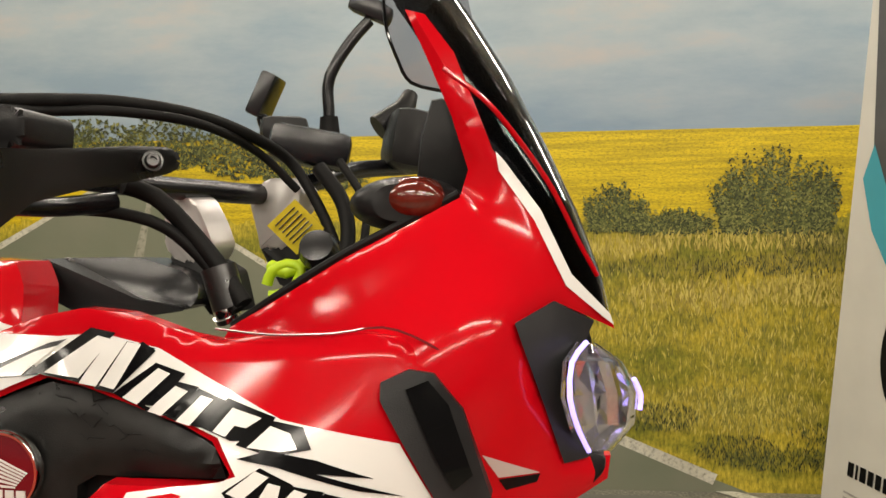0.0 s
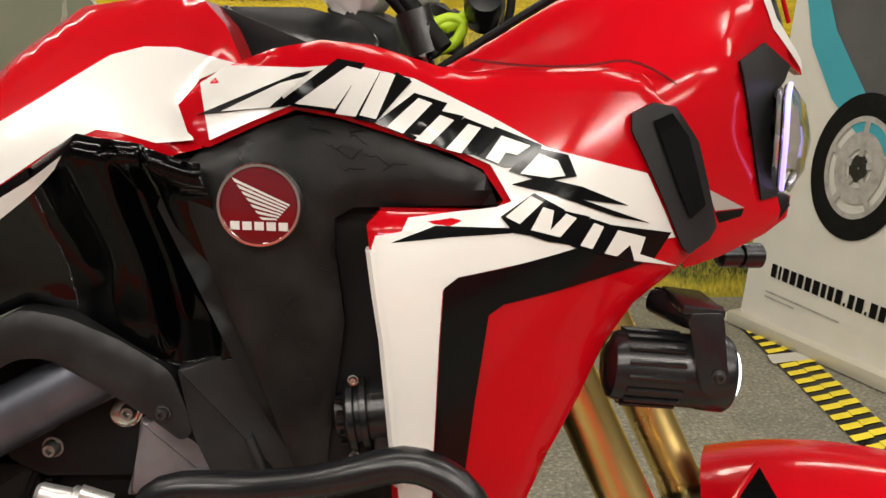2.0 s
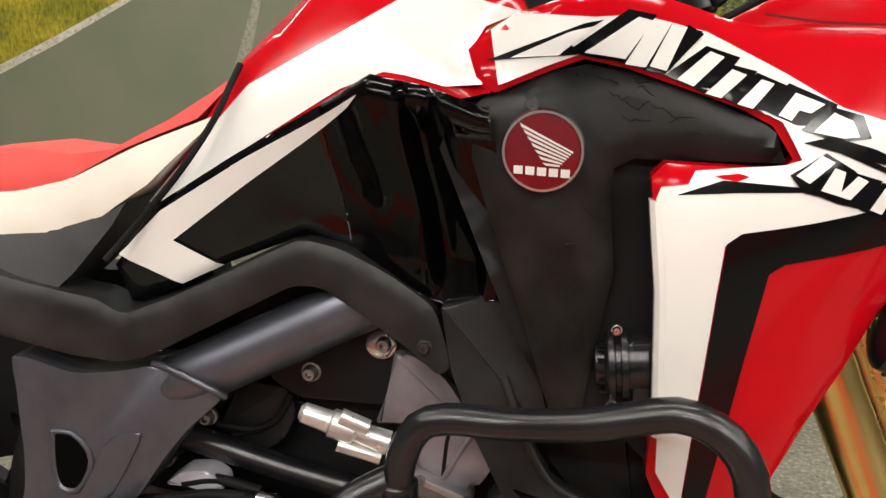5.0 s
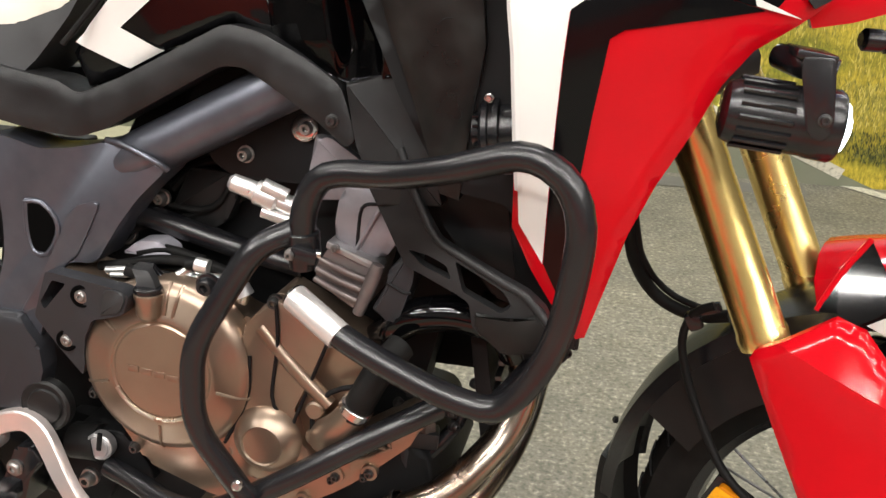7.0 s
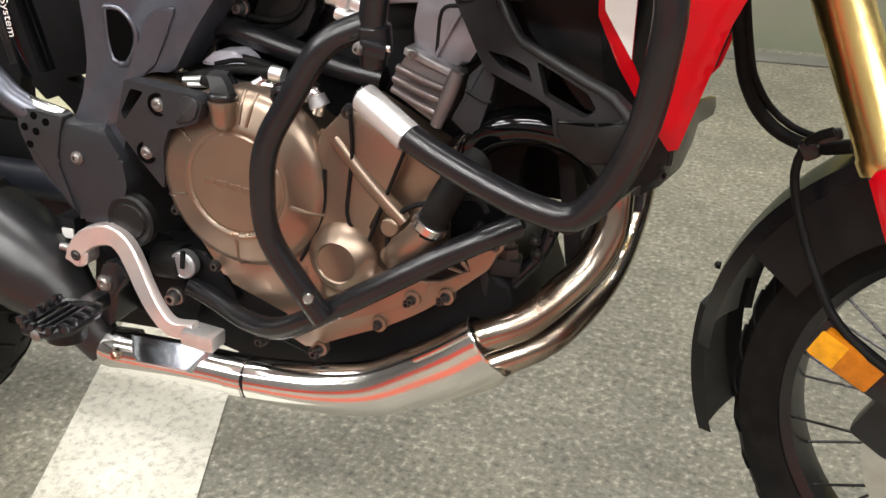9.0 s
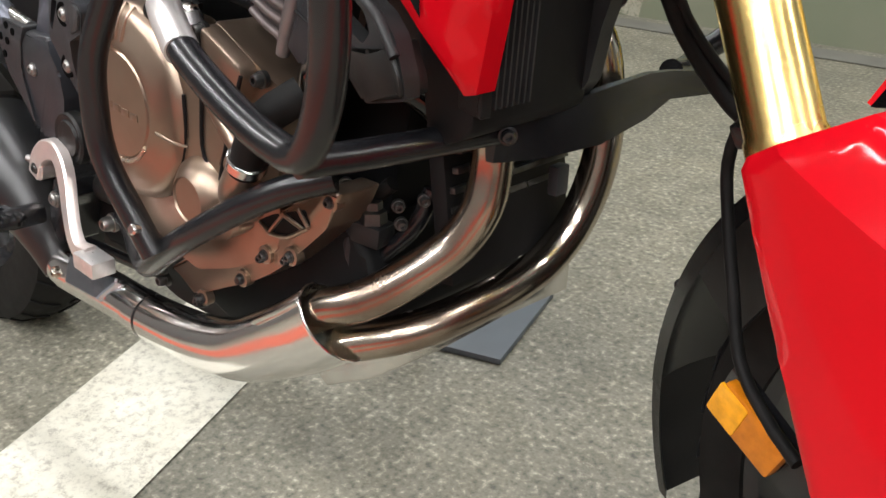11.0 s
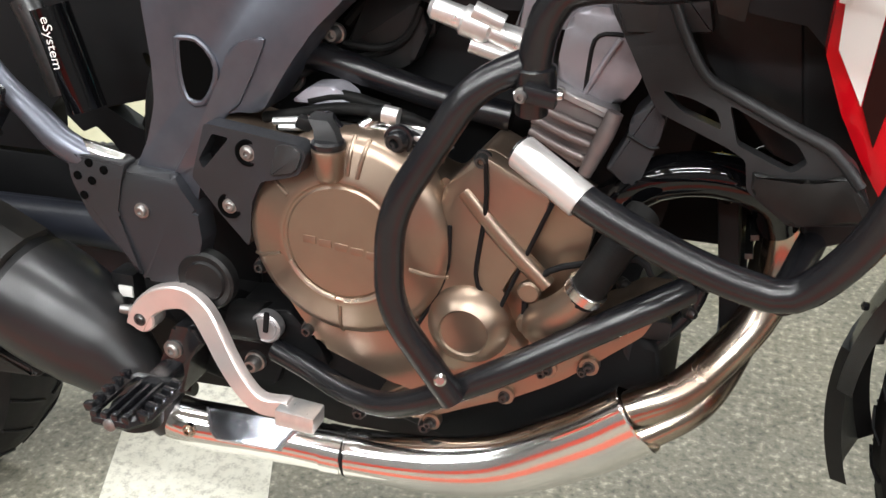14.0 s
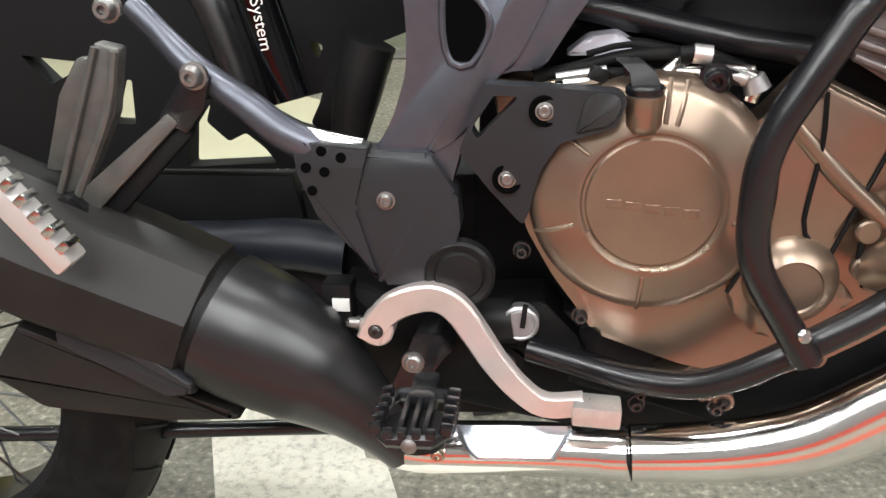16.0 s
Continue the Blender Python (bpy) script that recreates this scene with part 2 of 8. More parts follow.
def stations(rows, stiff=1e-3):
    """A smooth body side: depth y over (x, z) through stations (x, z, y)."""
    s = np.array(rows)
    n = len(s)

    def phi(r):
        return np.where(r > 1e-9, r * r * np.log(r + 1e-12), 0)

    k = phi(np.linalg.norm(s[:, None, :2] - s[None, :, :2], axis=2)) + stiff * np.eye(n)
    p = np.c_[np.ones(n), s[:, :2]]
    w = np.linalg.solve(np.block([[k, p], [p.T, np.zeros((3, 3))]]), np.r_[s[:, 2], 0, 0, 0])
    return lambda x, z: float(phi(np.hypot(s[:, 0] - x, s[:, 1] - z)) @ w[:n] + w[n] + w[n + 1] * x + w[n + 2] * z)


def edge_roll(f, outline, r):
    """The side f, rolled inwards over r metres along the outline."""
    a = np.array(outline)
    b = np.roll(a, -1, axis=0)
    ab = b - a
    ll = (ab * ab).sum(1) + 1e-12

    def g(x, z):
        p = np.array((x, z))
        s = np.clip(((p - a) * ab).sum(1) / ll, 0, 1)
        d = np.linalg.norm(a + s[:, None] * ab - p, axis=1).min()
        q = max(0.0, 1 - d / r)
        return f(x, z) + r * (1 - math.sqrt(max(0.0, 1 - 0.96 * q * q))) * 0.8

    return g


def inside(p, poly):
    x, z = p
    hit = False
    for (x0, z0), (x1, z1) in zip(poly, poly[1:] + poly[:1]):
        if (z0 > z) != (z1 > z) and x < (x1 - x0) * (z - z0) / (z1 - z0) + x0:
            hit = not hit
    return hit


def sheet(bm, outline, f, lift=0.0, thick=0.0, grid=0.014):
    """A skin with this (x, z) outline lying on the side f, lifted outwards, with a rim of the given thickness."""
    rim = []
    k = len(outline)
    for i in range(k):
        a, b = Vector(outline[i]), Vector(outline[(i + 1) % k])
        n = max(1, round((b - a).length / grid))
        rim += [a.lerp(b, j / n) for j in range(n)]
    line = [(p[0], p[1]) for p in rim]
    arr, nxt = np.array(line), np.roll(np.array(line), -1, axis=0)
    ab = nxt - arr
    ll = (ab * ab).sum(1) + 1e-12
    (x0, z0), (x1, z1) = arr.min(0), arr.max(0)
    pts = list(line)
    for r in range(int((z1 - z0) / (grid * 0.87)) + 1):
        for c in range(int((x1 - x0) / grid) + 2):
            p = (x0 + grid * (c + 0.5 * (r % 2)), z0 + grid * 0.87 * (r + 0.5))
            if inside(p, line):
                s = np.clip(((np.array(p) - arr) * ab).sum(1) / ll, 0, 1)
                if np.linalg.norm(arr + s[:, None] * ab - p, axis=1).min() > grid * 0.45:
                    pts.append(p)
    n = len(line)
    v2, _, faces, *_ = delaunay_2d_cdt([Vector(p) for p in pts], [(i, (i + 1) % n) for i in range(n)], [], 0, 1e-6)
    own = bmesh.new()
    vs = [own.verts.new((p[0], f(p[0], p[1]) - lift, p[1])) for p in v2]
    for t in faces:
        c = sum((Vector(v2[i]) for i in t), Vector((0, 0))) / 3
        if inside((c[0], c[1]), line):
            own.faces.new([vs[i] for i in t])
    bmesh.ops.delete(own, geom=[v for v in own.verts if not v.link_faces], context="VERTS")
    own.normal_update()
    turn = [q for q in own.faces if q.normal.y > 0]
    bmesh.ops.reverse_faces(own, faces=turn)
    if thick:
        edge = [e for e in own.edges if e.is_boundary]
        for v in bmesh.ops.extrude_edge_only(own, edges=edge)["geom"]:
            if isinstance(v, bmesh.types.BMVert):
                v.co.y += thick
    me = bpy.data.meshes.new("tmp")
    own.to_mesh(me)
    own.free()
    bm.from_mesh(me)
    bpy.data.meshes.remove(me)
    return bm


def B():
    return bmesh.new()


def bolt(parent, p, r=0.008, h=0.006, axis=(0, -1, 0), mat="bolt_steel", name="bolt", m=None):
    r *= 0.82
    """A button-head screw with a hexagon socket."""
    bm = B()
    turned(bm, p, axis, [(-0.004, r * 1.25), (0.0015, r * 1.25), (0.0018, r), (h * 0.7, r * 0.95), (h, r * 0.72), (h, r * 0.42), (h * 0.45, r * 0.40)], 16)
    return part(name, bm, mat, parent, m=m)



# ---- the hall ----
def plain(name, verts, faces, mat, label, category, kind="structure"):
    me = bpy.data.meshes.new(name)
    me.from_pydata(verts, [], faces)
    me.materials.append(mat)
    return tagged(new(name, me), label, category, kind=kind)


def slab(name, lo, hi, mat, label, category):
    bm = B()
    block(bm, [(a + b) / 2 for a, b in zip(lo, hi)], [b - a for a, b in zip(lo, hi)])
    me = bpy.data.meshes.new(name)
    bm.to_mesh(me)
    bm.free()
    me.materials.append(mat)
    return tagged(new(name, me), label, category, kind="structure")


def nodes_of(name):
    m = bpy.data.materials.new(name)
    m.use_nodes = True
    return m, m.node_tree, m.node_tree.nodes["Principled BSDF"]


def noise_node(t, vec, scale, detail=5, rough=0.6):
    n = t.nodes.new("ShaderNodeTexNoise")
    n.inputs["Scale"].default_value, n.inputs["Detail"].default_value, n.inputs["Roughness"].default_value = scale, detail, rough
    t.links.new(vec, n.inputs["Vector"])
    return n.outputs["Fac"]


def ramp_node(t, fac, stops):
    r = t.nodes.new("ShaderNodeValToRGB")
    e = r.color_ramp.elements
    while len(e) < len(stops):
        e.new(0.5)
    for el, (pos, col) in zip(e, stops):
        el.position, el.color = pos, (*col, 1)
    t.links.new(fac, r.inputs["Fac"])
    return r.outputs["Color"]


def mix_node(t, fac, a, b, blend="MIX"):
    n = t.nodes.new("ShaderNodeMix")
    n.data_type, n.blend_type = "RGBA", blend
    for sock, v in (("Factor", fac), ("A", a), ("B", b)):
        if isinstance(v, (int, float)):
            n.inputs[sock].default_value = v
        elif isinstance(v, tuple):
            n.inputs[sock].default_value = (*v, 1)
        else:
            t.links.new(v, n.inputs[sock])
    return n.outputs["Result"]


def maths(t, op, a, b=0.0):
    n = t.nodes.new("ShaderNodeMath")
    n.operation = op
    for i, v in enumerate((a, b)):
        if isinstance(v, (int, float)):
            n.inputs[i].default_value = v
        else:
            t.links.new(v, n.inputs[i])
    return n.outputs[0]


MURAL_UP = 0.055


def asphalt_print():
    """Vinyl flooring printed with worn asphalt: grit, pale flecks and broad stains."""
    m, t, b = nodes_of("asphalt_print")
    co = t.nodes.new("ShaderNodeTexCoord").outputs["Object"]
    grit = ramp_node(t, noise_node(t, co, 74, 3, 0.62), [(0.30, (0.095, 0.095, 0.08)), (0.43, (0.185, 0.18, 0.148)), (0.57, (0.25, 0.24, 0.20)), (0.70, (0.47, 0.45, 0.375))])
    stain = ramp_node(t, noise_node(t, co, 2.2, 6, 0.65), [(0.35, (0.72, 0.72, 0.70)), (0.65, (1.08, 1.05, 0.98))])
    c = mix_node(t, 1.0, grit, stain, "MULTIPLY")
    dirt = ramp_node(t, noise_node(t, co, 14, 5, 0.6), [(0.4, (0.82, 0.82, 0.80)), (0.6, (1, 1, 1))])
    t.links.new(mix_node(t, 1.0, c, dirt, "MULTIPLY"), b.inputs["Base Color"])
    b.inputs["Roughness"].default_value = 0.55
    bump = t.nodes.new("ShaderNodeBump")
    bump.inputs["Strength"].default_value, bump.inputs["Distance"].default_value = 0.25, 0.001
    t.links.new(noise_node(t, co, 160, 3), bump.inputs["Height"])
    t.links.new(bump.outputs["Normal"], b.inputs["Normal"])
    return m


def worn_paint(name, colour, under):
    m, t, b = nodes_of(name)
    co = t.nodes.new("ShaderNodeTexCoord").outputs["Object"]
    wear = ramp_node(t, noise_node(t, co, 60, 5, 0.8), [(0.36, under), (0.50, colour), (0.75, tuple(min(1, c * 1.12) for c in colour))])
    big = ramp_node(t, noise_node(t, co, 5, 5), [(0.35, (0.82, 0.81, 0.78)), (0.65, (1, 1, 1))])
    t.links.new(mix_node(t, 1.0, wear, big, "MULTIPLY"), b.inputs["Base Color"])
    b.inputs["Roughness"].default_value = 0.6
    return m


def mural_print():
    """The printed wall: cloudy sky over a yellow field and tall grass."""
    m, t, b = nodes_of("mural_print")
    co = t.nodes.new("ShaderNodeTexCoord").outputs["Object"]
    sep = t.nodes.new("ShaderNodeSeparateXYZ")
    t.links.new(co, sep.inputs[0])
    z = sep.outputs["Z"]

    def stretched(sx, sz):
        n = t.nodes.new("ShaderNodeMapping")
        n.inputs["Scale"].default_value = (sx, 1, sz)
        t.links.new(co, n.inputs["Vector"])
        return n.outputs["Vector"]

    cloud = ramp_node(t, noise_node(t, stretched(0.7, 2.2), 1.6, 6), [(0.36, (0.26, 0.35, 0.43)), (0.55, (0.36, 0.43, 0.48)), (0.72, (0.49, 0.45, 0.43))])
    high = ramp_node(t, maths(t, "MULTIPLY", maths(t, "SUBTRACT", z, 1.45 + MURAL_UP), 0.9), [(0.0, (0.78, 0.84, 0.90)), (0.5, (1.1, 1.1, 1.06))])
    sky = mix_node(t, 1.0, cloud, high, "MULTIPLY")
    flower = ramp_node(t, noise_node(t, stretched(1.0, 2.4), 60, 5, 0.75), [(0.33, (0.28, 0.22, 0.015)), (0.47, (0.62, 0.45, 0.012)), (0.65, (0.78, 0.60, 0.02))])
    rows = ramp_node(t, noise_node(t, stretched(0.5, 9), 5, 4), [(0.4, (0.72, 0.72, 0.7)), (0.6, (1.05, 1.05, 1.0))])
    field = mix_node(t, 1.0, flower, rows, "MULTIPLY")
    blade = ramp_node(t, noise_node(t, stretched(3.0, 0.9), 26, 8, 0.8), [(0.3, (0.07, 0.08, 0.010)), (0.44, (0.30, 0.26, 0.025)), (0.56, (0.54, 0.43, 0.045)), (0.75, (0.72, 0.60, 0.15))])
    patch = ramp_node(t, noise_node(t, stretched(0.8, 2.5), 3.2, 4), [(0.36, (0.45, 0.55, 0.4)), (0.6, (1.1, 1.05, 0.95))])
    grass = mix_node(t, 1.0, blade, patch, "MULTIPLY")
    wob = maths(t, "MULTIPLY", maths(t, "SUBTRACT", noise_node(t, co, 18, 6, 0.7), 0.5), 0.18)
    zz = maths(t, "ADD", z, wob)
    low = maths(t, "GREATER_THAN", zz, 1.13 + MURAL_UP)
    top = maths(t, "GREATER_THAN", z, 1.495 + MURAL_UP)
    c = mix_node(t, low, grass, field)
    c = mix_node(t, top, c, sky)
    t.links.new(c, b.inputs["Base Color"])
    b.inputs["Roughness"].default_value = 0.45
    return m


def speckled(name, colours, rough=0.7):
    """Printed leaves, each island in its own shade."""
    m, t, b = nodes_of(name)
    g = t.nodes.new("ShaderNodeNewGeometry")
    t.links.new(ramp_node(t, g.outputs["Random Per Island"], [(i / (len(colours) - 1), c) for i, c in enumerate(colours)]), b.inputs["Base Color"])
    b.inputs["Roughness"].default_value = rough
    return m


ASPHALT = asphalt_print()
CREAM_LINE = worn_paint("cream_line", (0.62, 0.60, 0.50), (0.30, 0.29, 0.24))
PLASTER = material("plaster", (0.13, 0.125, 0.12), 0.8, vary=0.08, bump=0.2, scale=120)
CEILING = material("ceiling_tile", (0.30, 0.30, 0.29), 0.85, vary=0.06, bump=0.3, scale=200)
RED_WALL = material("red_wall_panel", (0.55, 0.05, 0.025), 0.6, vary=0.15)

WALL_Y = 3.2
slab("floor", (-5.0, -4.5, -0.1), (5.0, WALL_Y, 0.0), ASPHALT, "floor printed as worn grey-beige asphalt", "floor")
slab("wall_north", (-5.0, WALL_Y, -0.1), (5.0, WALL_Y + 0.15, 3.1), mural_print(), "wall mural of sky, yellow field and tall grass", "mural wall")
slab("wall_south", (-5.0, -4.65, -0.1), (5.0, -4.5, 3.1), PLASTER, "plain pale plastered wall", "wall")
slab("wall_east", (5.0, -4.65, -0.1), (5.15, WALL_Y + 0.15, 3.1), PLASTER, "plain pale plastered wall", "wall")
slab("wall_west", (-5.15, -4.65, -0.1), (-5.0, WALL_Y + 0.15, 3.1), PLASTER, "plain pale plastered wall", "wall")
slab("ceiling", (-5.15, -4.65, 3.1), (5.15, WALL_Y + 0.15, 3.2), CEILING, "pale tiled ceiling", "ceiling")
slab("trim_south", (-5.0, -4.49, 0.0), (5.0, -4.45, 0.75), RED_WALL, "red panelling along the wall foot", "wall panelling")


def strip_light(x, y, turn):
    """A ceiling batten with a white tray and a lamp below it."""
    ob = thing("ceiling_light", "white ceiling batten with a lit fluorescent tube", "ceiling light", "ceiling battens", m=pose(x, y, 3.09, 0, 0, turn))
    bm = B()
    block(bm, (0, 0, -0.025), (1.6, 0.16, 0.05), bevel=0.006)
    part("tray", bm, PLASTER, ob)
    bm = B()
    turned(bm, (-0.74, 0, -0.075), (1, 0, 0), [(0, 0.012), (0.01, 0.016), (1.47, 0.016), (1.48, 0.012)], 12)
    part("lamp_tube", bm, "tube", ob, "lit fluorescent tube")
    return ob


for ly, share in ((-3.3, 0.95), (-1.9, 0.8), (-0.15, 0.36), (1.9, 0.6)):
    for lx in (-2.6, -0.6, 1.4, 3.4):
        strip_light(lx, ly, 0)
        lamp("batten_lamp", pose(lx, ly, 2.98), LAMP * share, 1.5, 0.12, (1.0, 0.96, 0.90))


# ---- printed road, verge and bushes on the wall ----
def print_patch(name, outline, lift, mat, label, category):
    return plain(name, [(x, WALL_Y - lift, z + MURAL_UP) for x, z in outline], [list(range(len(outline)))], mat, label, category)


ROAD_PRINT = material("road_print", (0.160, 0.180, 0.120), 0.5, vary=0.3, vscale=1.6, colour2=(0.205, 0.205, 0.15))
right = [(-1.58, 1.36), (-1.49, 1.24), (-1.31, 1.07), (-1.02, 0.89), (-0.5, 0.6), (0.2, 0.28), (0.86, 0.0), (1.0, -0.055)]
left = [(-3.9, 0.3), (-3.2, 0.61), (-2.62, 0.89), (-2.2, 1.11), (-1.85, 1.3), (-1.68, 1.38)]
print_patch("mural_road", right + [(-3.9, -0.055)] + left, 0.002, ROAD_PRINT, "printed grey country road on the mural", "mural print")


def print_line(name, path, w0, w1, mat, lift):
    vs, fs = [], []
    n = len(path)
    for i, (x, z) in enumerate(path):
        a, b = Vector(path[max(i - 1, 0)]), Vector(path[min(i + 1, n - 1)])
        d = (b - a).normalized()
        w = (w0 + (w1 - w0) * i / (n - 1)) / 2
        vs += [(x - d[1] * w, WALL_Y - lift, z + MURAL_UP + d[0] * w), (x + d[1] * w, WALL_Y - lift, z + MURAL_UP - d[0] * w)]
        if i:
            fs.append((2 * i - 2, 2 * i - 1, 2 * i + 1, 2 * i))
    return plain(name, vs, fs, mat, "printed pale line of the mural road", "mural print")


print_line("mural_edge_line", right[:-1], 0.008, 0.05, CREAM_LINE, 0.004)
print_line("mural_edge_line", left[::-1], 0.008, 0.05, CREAM_LINE, 0.004)
print_line("mural_centre_line", [(-1.62, 1.34), (-1.63, 1.2), (-1.68, 1.0), (-1.74, 0.8), (-1.82, 0.5), (-1.95, -0.055)], 0.006, 0.10, worn_paint("centre_line", (0.34, 0.33, 0.26), (0.16, 0.165, 0.12)), 0.004)


def print_foliage(name, blobs, count, size, colours, label, seed, lift, upright=False):
    """Flat printed leaves scattered over the blobs (x, z, half width, half height)."""
    rng = random.Random(seed)
    wide = 0.15 if upright else 0.45
    vs, fs = [], []
    for _ in range(count):
        x0, z0, a, h = rng.choice(blobs)
        r, w = rng.random() ** 0.6, rng.uniform(0, 2 * math.pi)
        x, z = x0 + a * r * math.cos(w), z0 + MURAL_UP + h * r * math.sin(w)
        s, q = size * rng.uniform(0.5, 1.4), rng.gauss(1.57, 0.25) if upright else rng.uniform(0, math.pi)
        n = len(vs)
        y = WALL_Y - lift - rng.random() * 0.003
        for u, v in ((1, 0), (0, wide), (-1, 0), (0, -wide)):
            vs.append((x + s * (u * math.cos(q) - v * math.sin(q)), y, z + s * (u * math.sin(q) + v * math.cos(q))))
        fs.append((n, n + 1, n + 2, n + 3))
    return plain(name, vs, fs, speckled(name + "_print", colours), label, "mural print", "stuff")


def print_bush(name, cx, base, half, tall, sprigs, size, colours, label, seed):
    """A printed bush: leaves along many sprigs that fan out from its foot."""
    rng = random.Random(seed)
    vs, fs = [], []
    for _ in range(sprigs):
        u = rng.uniform(-1, 1)
        x = cx + half * 0.8 * u
        top = tall * (1 - 0.45 * u * u) * rng.choice((rng.uniform(0.35, 0.8), rng.uniform(0.6, 0.95), rng.uniform(0.85, 1.1)))
        lean = 0.30 * u + rng.gauss(0, 0.12)
        for k in range(22):
            f = ((k + rng.random()) / 22) ** 0.8
            spread = 0.020 * (1.15 - f)
            px, pz = x + lean * f * top + rng.gauss(0, spread), base + MURAL_UP + f * top + rng.gauss(0, 0.006)
            s, q = size * rng.uniform(0.5, 1.3), rng.uniform(0, math.pi)
            n, y = len(vs), WALL_Y - 0.004 - rng.random() * 0.003
            vs += [(px + s * (a * math.cos(q) - b * math.sin(q)), y, pz + s * (a * math.sin(q) + b * math.cos(q))) for a, b in ((1, 0), (0, 0.45), (-1, 0), (0, -0.45))]
            fs.append((n, n + 1, n + 2, n + 3))
    return plain(name, vs, fs, speckled(name + "_print", colours), label, "mural print", "stuff")


leafy = [(0.014, 0.018, 0.005), (0.045, 0.055, 0.012), (0.10, 0.11, 0.024), (0.24, 0.24, 0.06)]
leaf_mix = [(0.020, 0.026, 0.007), (0.055, 0.068, 0.016), (0.12, 0.135, 0.03), (0.27, 0.27, 0.075)]
print_bush("mural_bush", 1.10, 1.055, 0.25, 0.34, 300, 0.0088, leaf_mix, "printed dark green bush on the mural", 3)
print_bush("mural_bush", 0.44, 1.07, 0.12, 0.20, 110, 0.0080, leaf_mix, "printed low green bush on the mural", 4)
print_bush("mural_bush", 0.68, 1.06, 0.18, 0.10, 90, 0.0075, leaf_mix, "printed low green bush on the mural", 14)
print_foliage("mural_hedge", [(-1.95, 1.5, 0.3, 0.1), (-1.5, 1.5, 0.22, 0.13), (-1.2, 1.42, 0.2, 0.1), (-1.75, 1.42, 0.4, 0.08), (-2.5, 1.47, 0.4, 0.06), (-3.2, 1.47, 0.5, 0.07), (-0.85, 1.33, 0.25, 0.07)], 6000, 0.0105, leafy, "printed hedge and trees on the mural", 5, 0.004)
blades = [(0.03, 0.035, 0.008), (0.10, 0.10, 0.02), (0.24, 0.21, 0.04), (0.42, 0.36, 0.09)]
print_foliage("mural_verge", [(1.2, 0.09, 0.32, 0.05), (0.95, 0.13, 0.18, 0.07), (1.35, 0.16, 0.2, 0.1), (0.6, 0.27, 0.2, 0.06), (0.2, 0.42, 0.2, 0.05)], 2600, 0.011, leafy, "printed dark verge grass on the mural", 6, 0.004, True)
print_foliage("mural_shade", [(1.25, 0.93, 0.28, 0.06), (0.8, 0.92, 0.45, 0.05), (1.3, 1.02, 0.2, 0.05)], 1800, 0.013, blades, "printed shaded grass on the mural", 7, 0.004, True)
print_foliage("mural_grass", [(0.6, 0.6, 0.9, 0.3), (1.2, 0.55, 0.4, 0.35), (0.2, 0.75, 0.7, 0.2), (-0.6, 0.95, 0.5, 0.12), (0.9, 0.3, 0.4, 0.1)], 7000, 0.016, [(0.16, 0.16, 0.03), (0.32, 0.28, 0.045), (0.52, 0.43, 0.06), (0.70, 0.58, 0.14)], "printed tall grass blades on the mural", 8, 0.003, True)
print_foliage("mural_tuft", [(0.9, 1.03, 0.5, 0.04), (0.3, 1.0, 0.4, 0.05), (1.25, 0.82, 0.25, 0.06), (0.75, 0.8, 0.3, 0.07)], 1500, 0.020, [(0.30, 0.24, 0.05), (0.50, 0.40, 0.08), (0.66, 0.54, 0.13)], "printed dry grass tufts on the mural", 18, 0.004, True)


def floor_patch(name, outline, lift, mat, label, category):
    return plain(name, [(x, y, lift) for x, y in outline], [list(range(len(outline)))], mat, label, category)


floor_patch("red_carpet", [(-5, -1.22), (5, -1.22), (5, -0.74), (-5, -0.74)], 0.006, material("red_carpet", (0.44, 0.085, 0.045), 0.85, vary=0.2, bump=0.4, scale=400), "red carpet runner on the floor behind the viewpoint", "carpet")
STRIPE = worn_paint("white_stripe", (0.68, 0.66, 0.57), (0.42, 0.40, 0.34))
floor_patch("stripe", [(-0.86, -0.55), (-0.62, -0.42), (-1.42, 1.62), (-1.68, 1.50)], 0.004, STRIPE, "worn white road stripe printed on the floor", "floor marking")
floor_patch("road_edge_line", [(0.86, WALL_Y - 0.002), (0.95, WALL_Y - 0.002), (1.16, 3.02), (1.27, 2.78), (1.20, 2.74), (1.08, 2.98)], 0.004, CREAM_LINE, "cream road edge line printed on the floor", "floor marking")
floor_patch("cream_floor", [(-5, 1.15), (-1.75, 1.15), (-1.45, 1.6), (-1.45, 2.3), (-2.0, 2.7), (-2.0, WALL_Y - 0.003), (-5, WALL_Y - 0.003)], 0.010, material("cream_floor", (0.55, 0.53, 0.37), 0.5, vary=0.12, vscale=3), "pale cream floor panel by the wall", "floor panel")
floor_patch("floor_joint", [(-5, 2.98), (0.7, 2.98), (0.7, 3.12), (-5, 3.12)], 0.004, material("floor_joint", (0.17, 0.165, 0.145), 0.6, vary=0.2), "darker printed joint strip along the wall foot", "floor marking")
floor_patch("dark_floor", [(1.33, 2.98), (1.52, 2.5), (2.2, 1.2), (3.8, 1.2), (3.8, 2.98)], 0.004, material("dark_floor", (0.02, 0.02, 0.02), 0.6, vary=0.3), "black floor mat beside the banner", "floor mat")


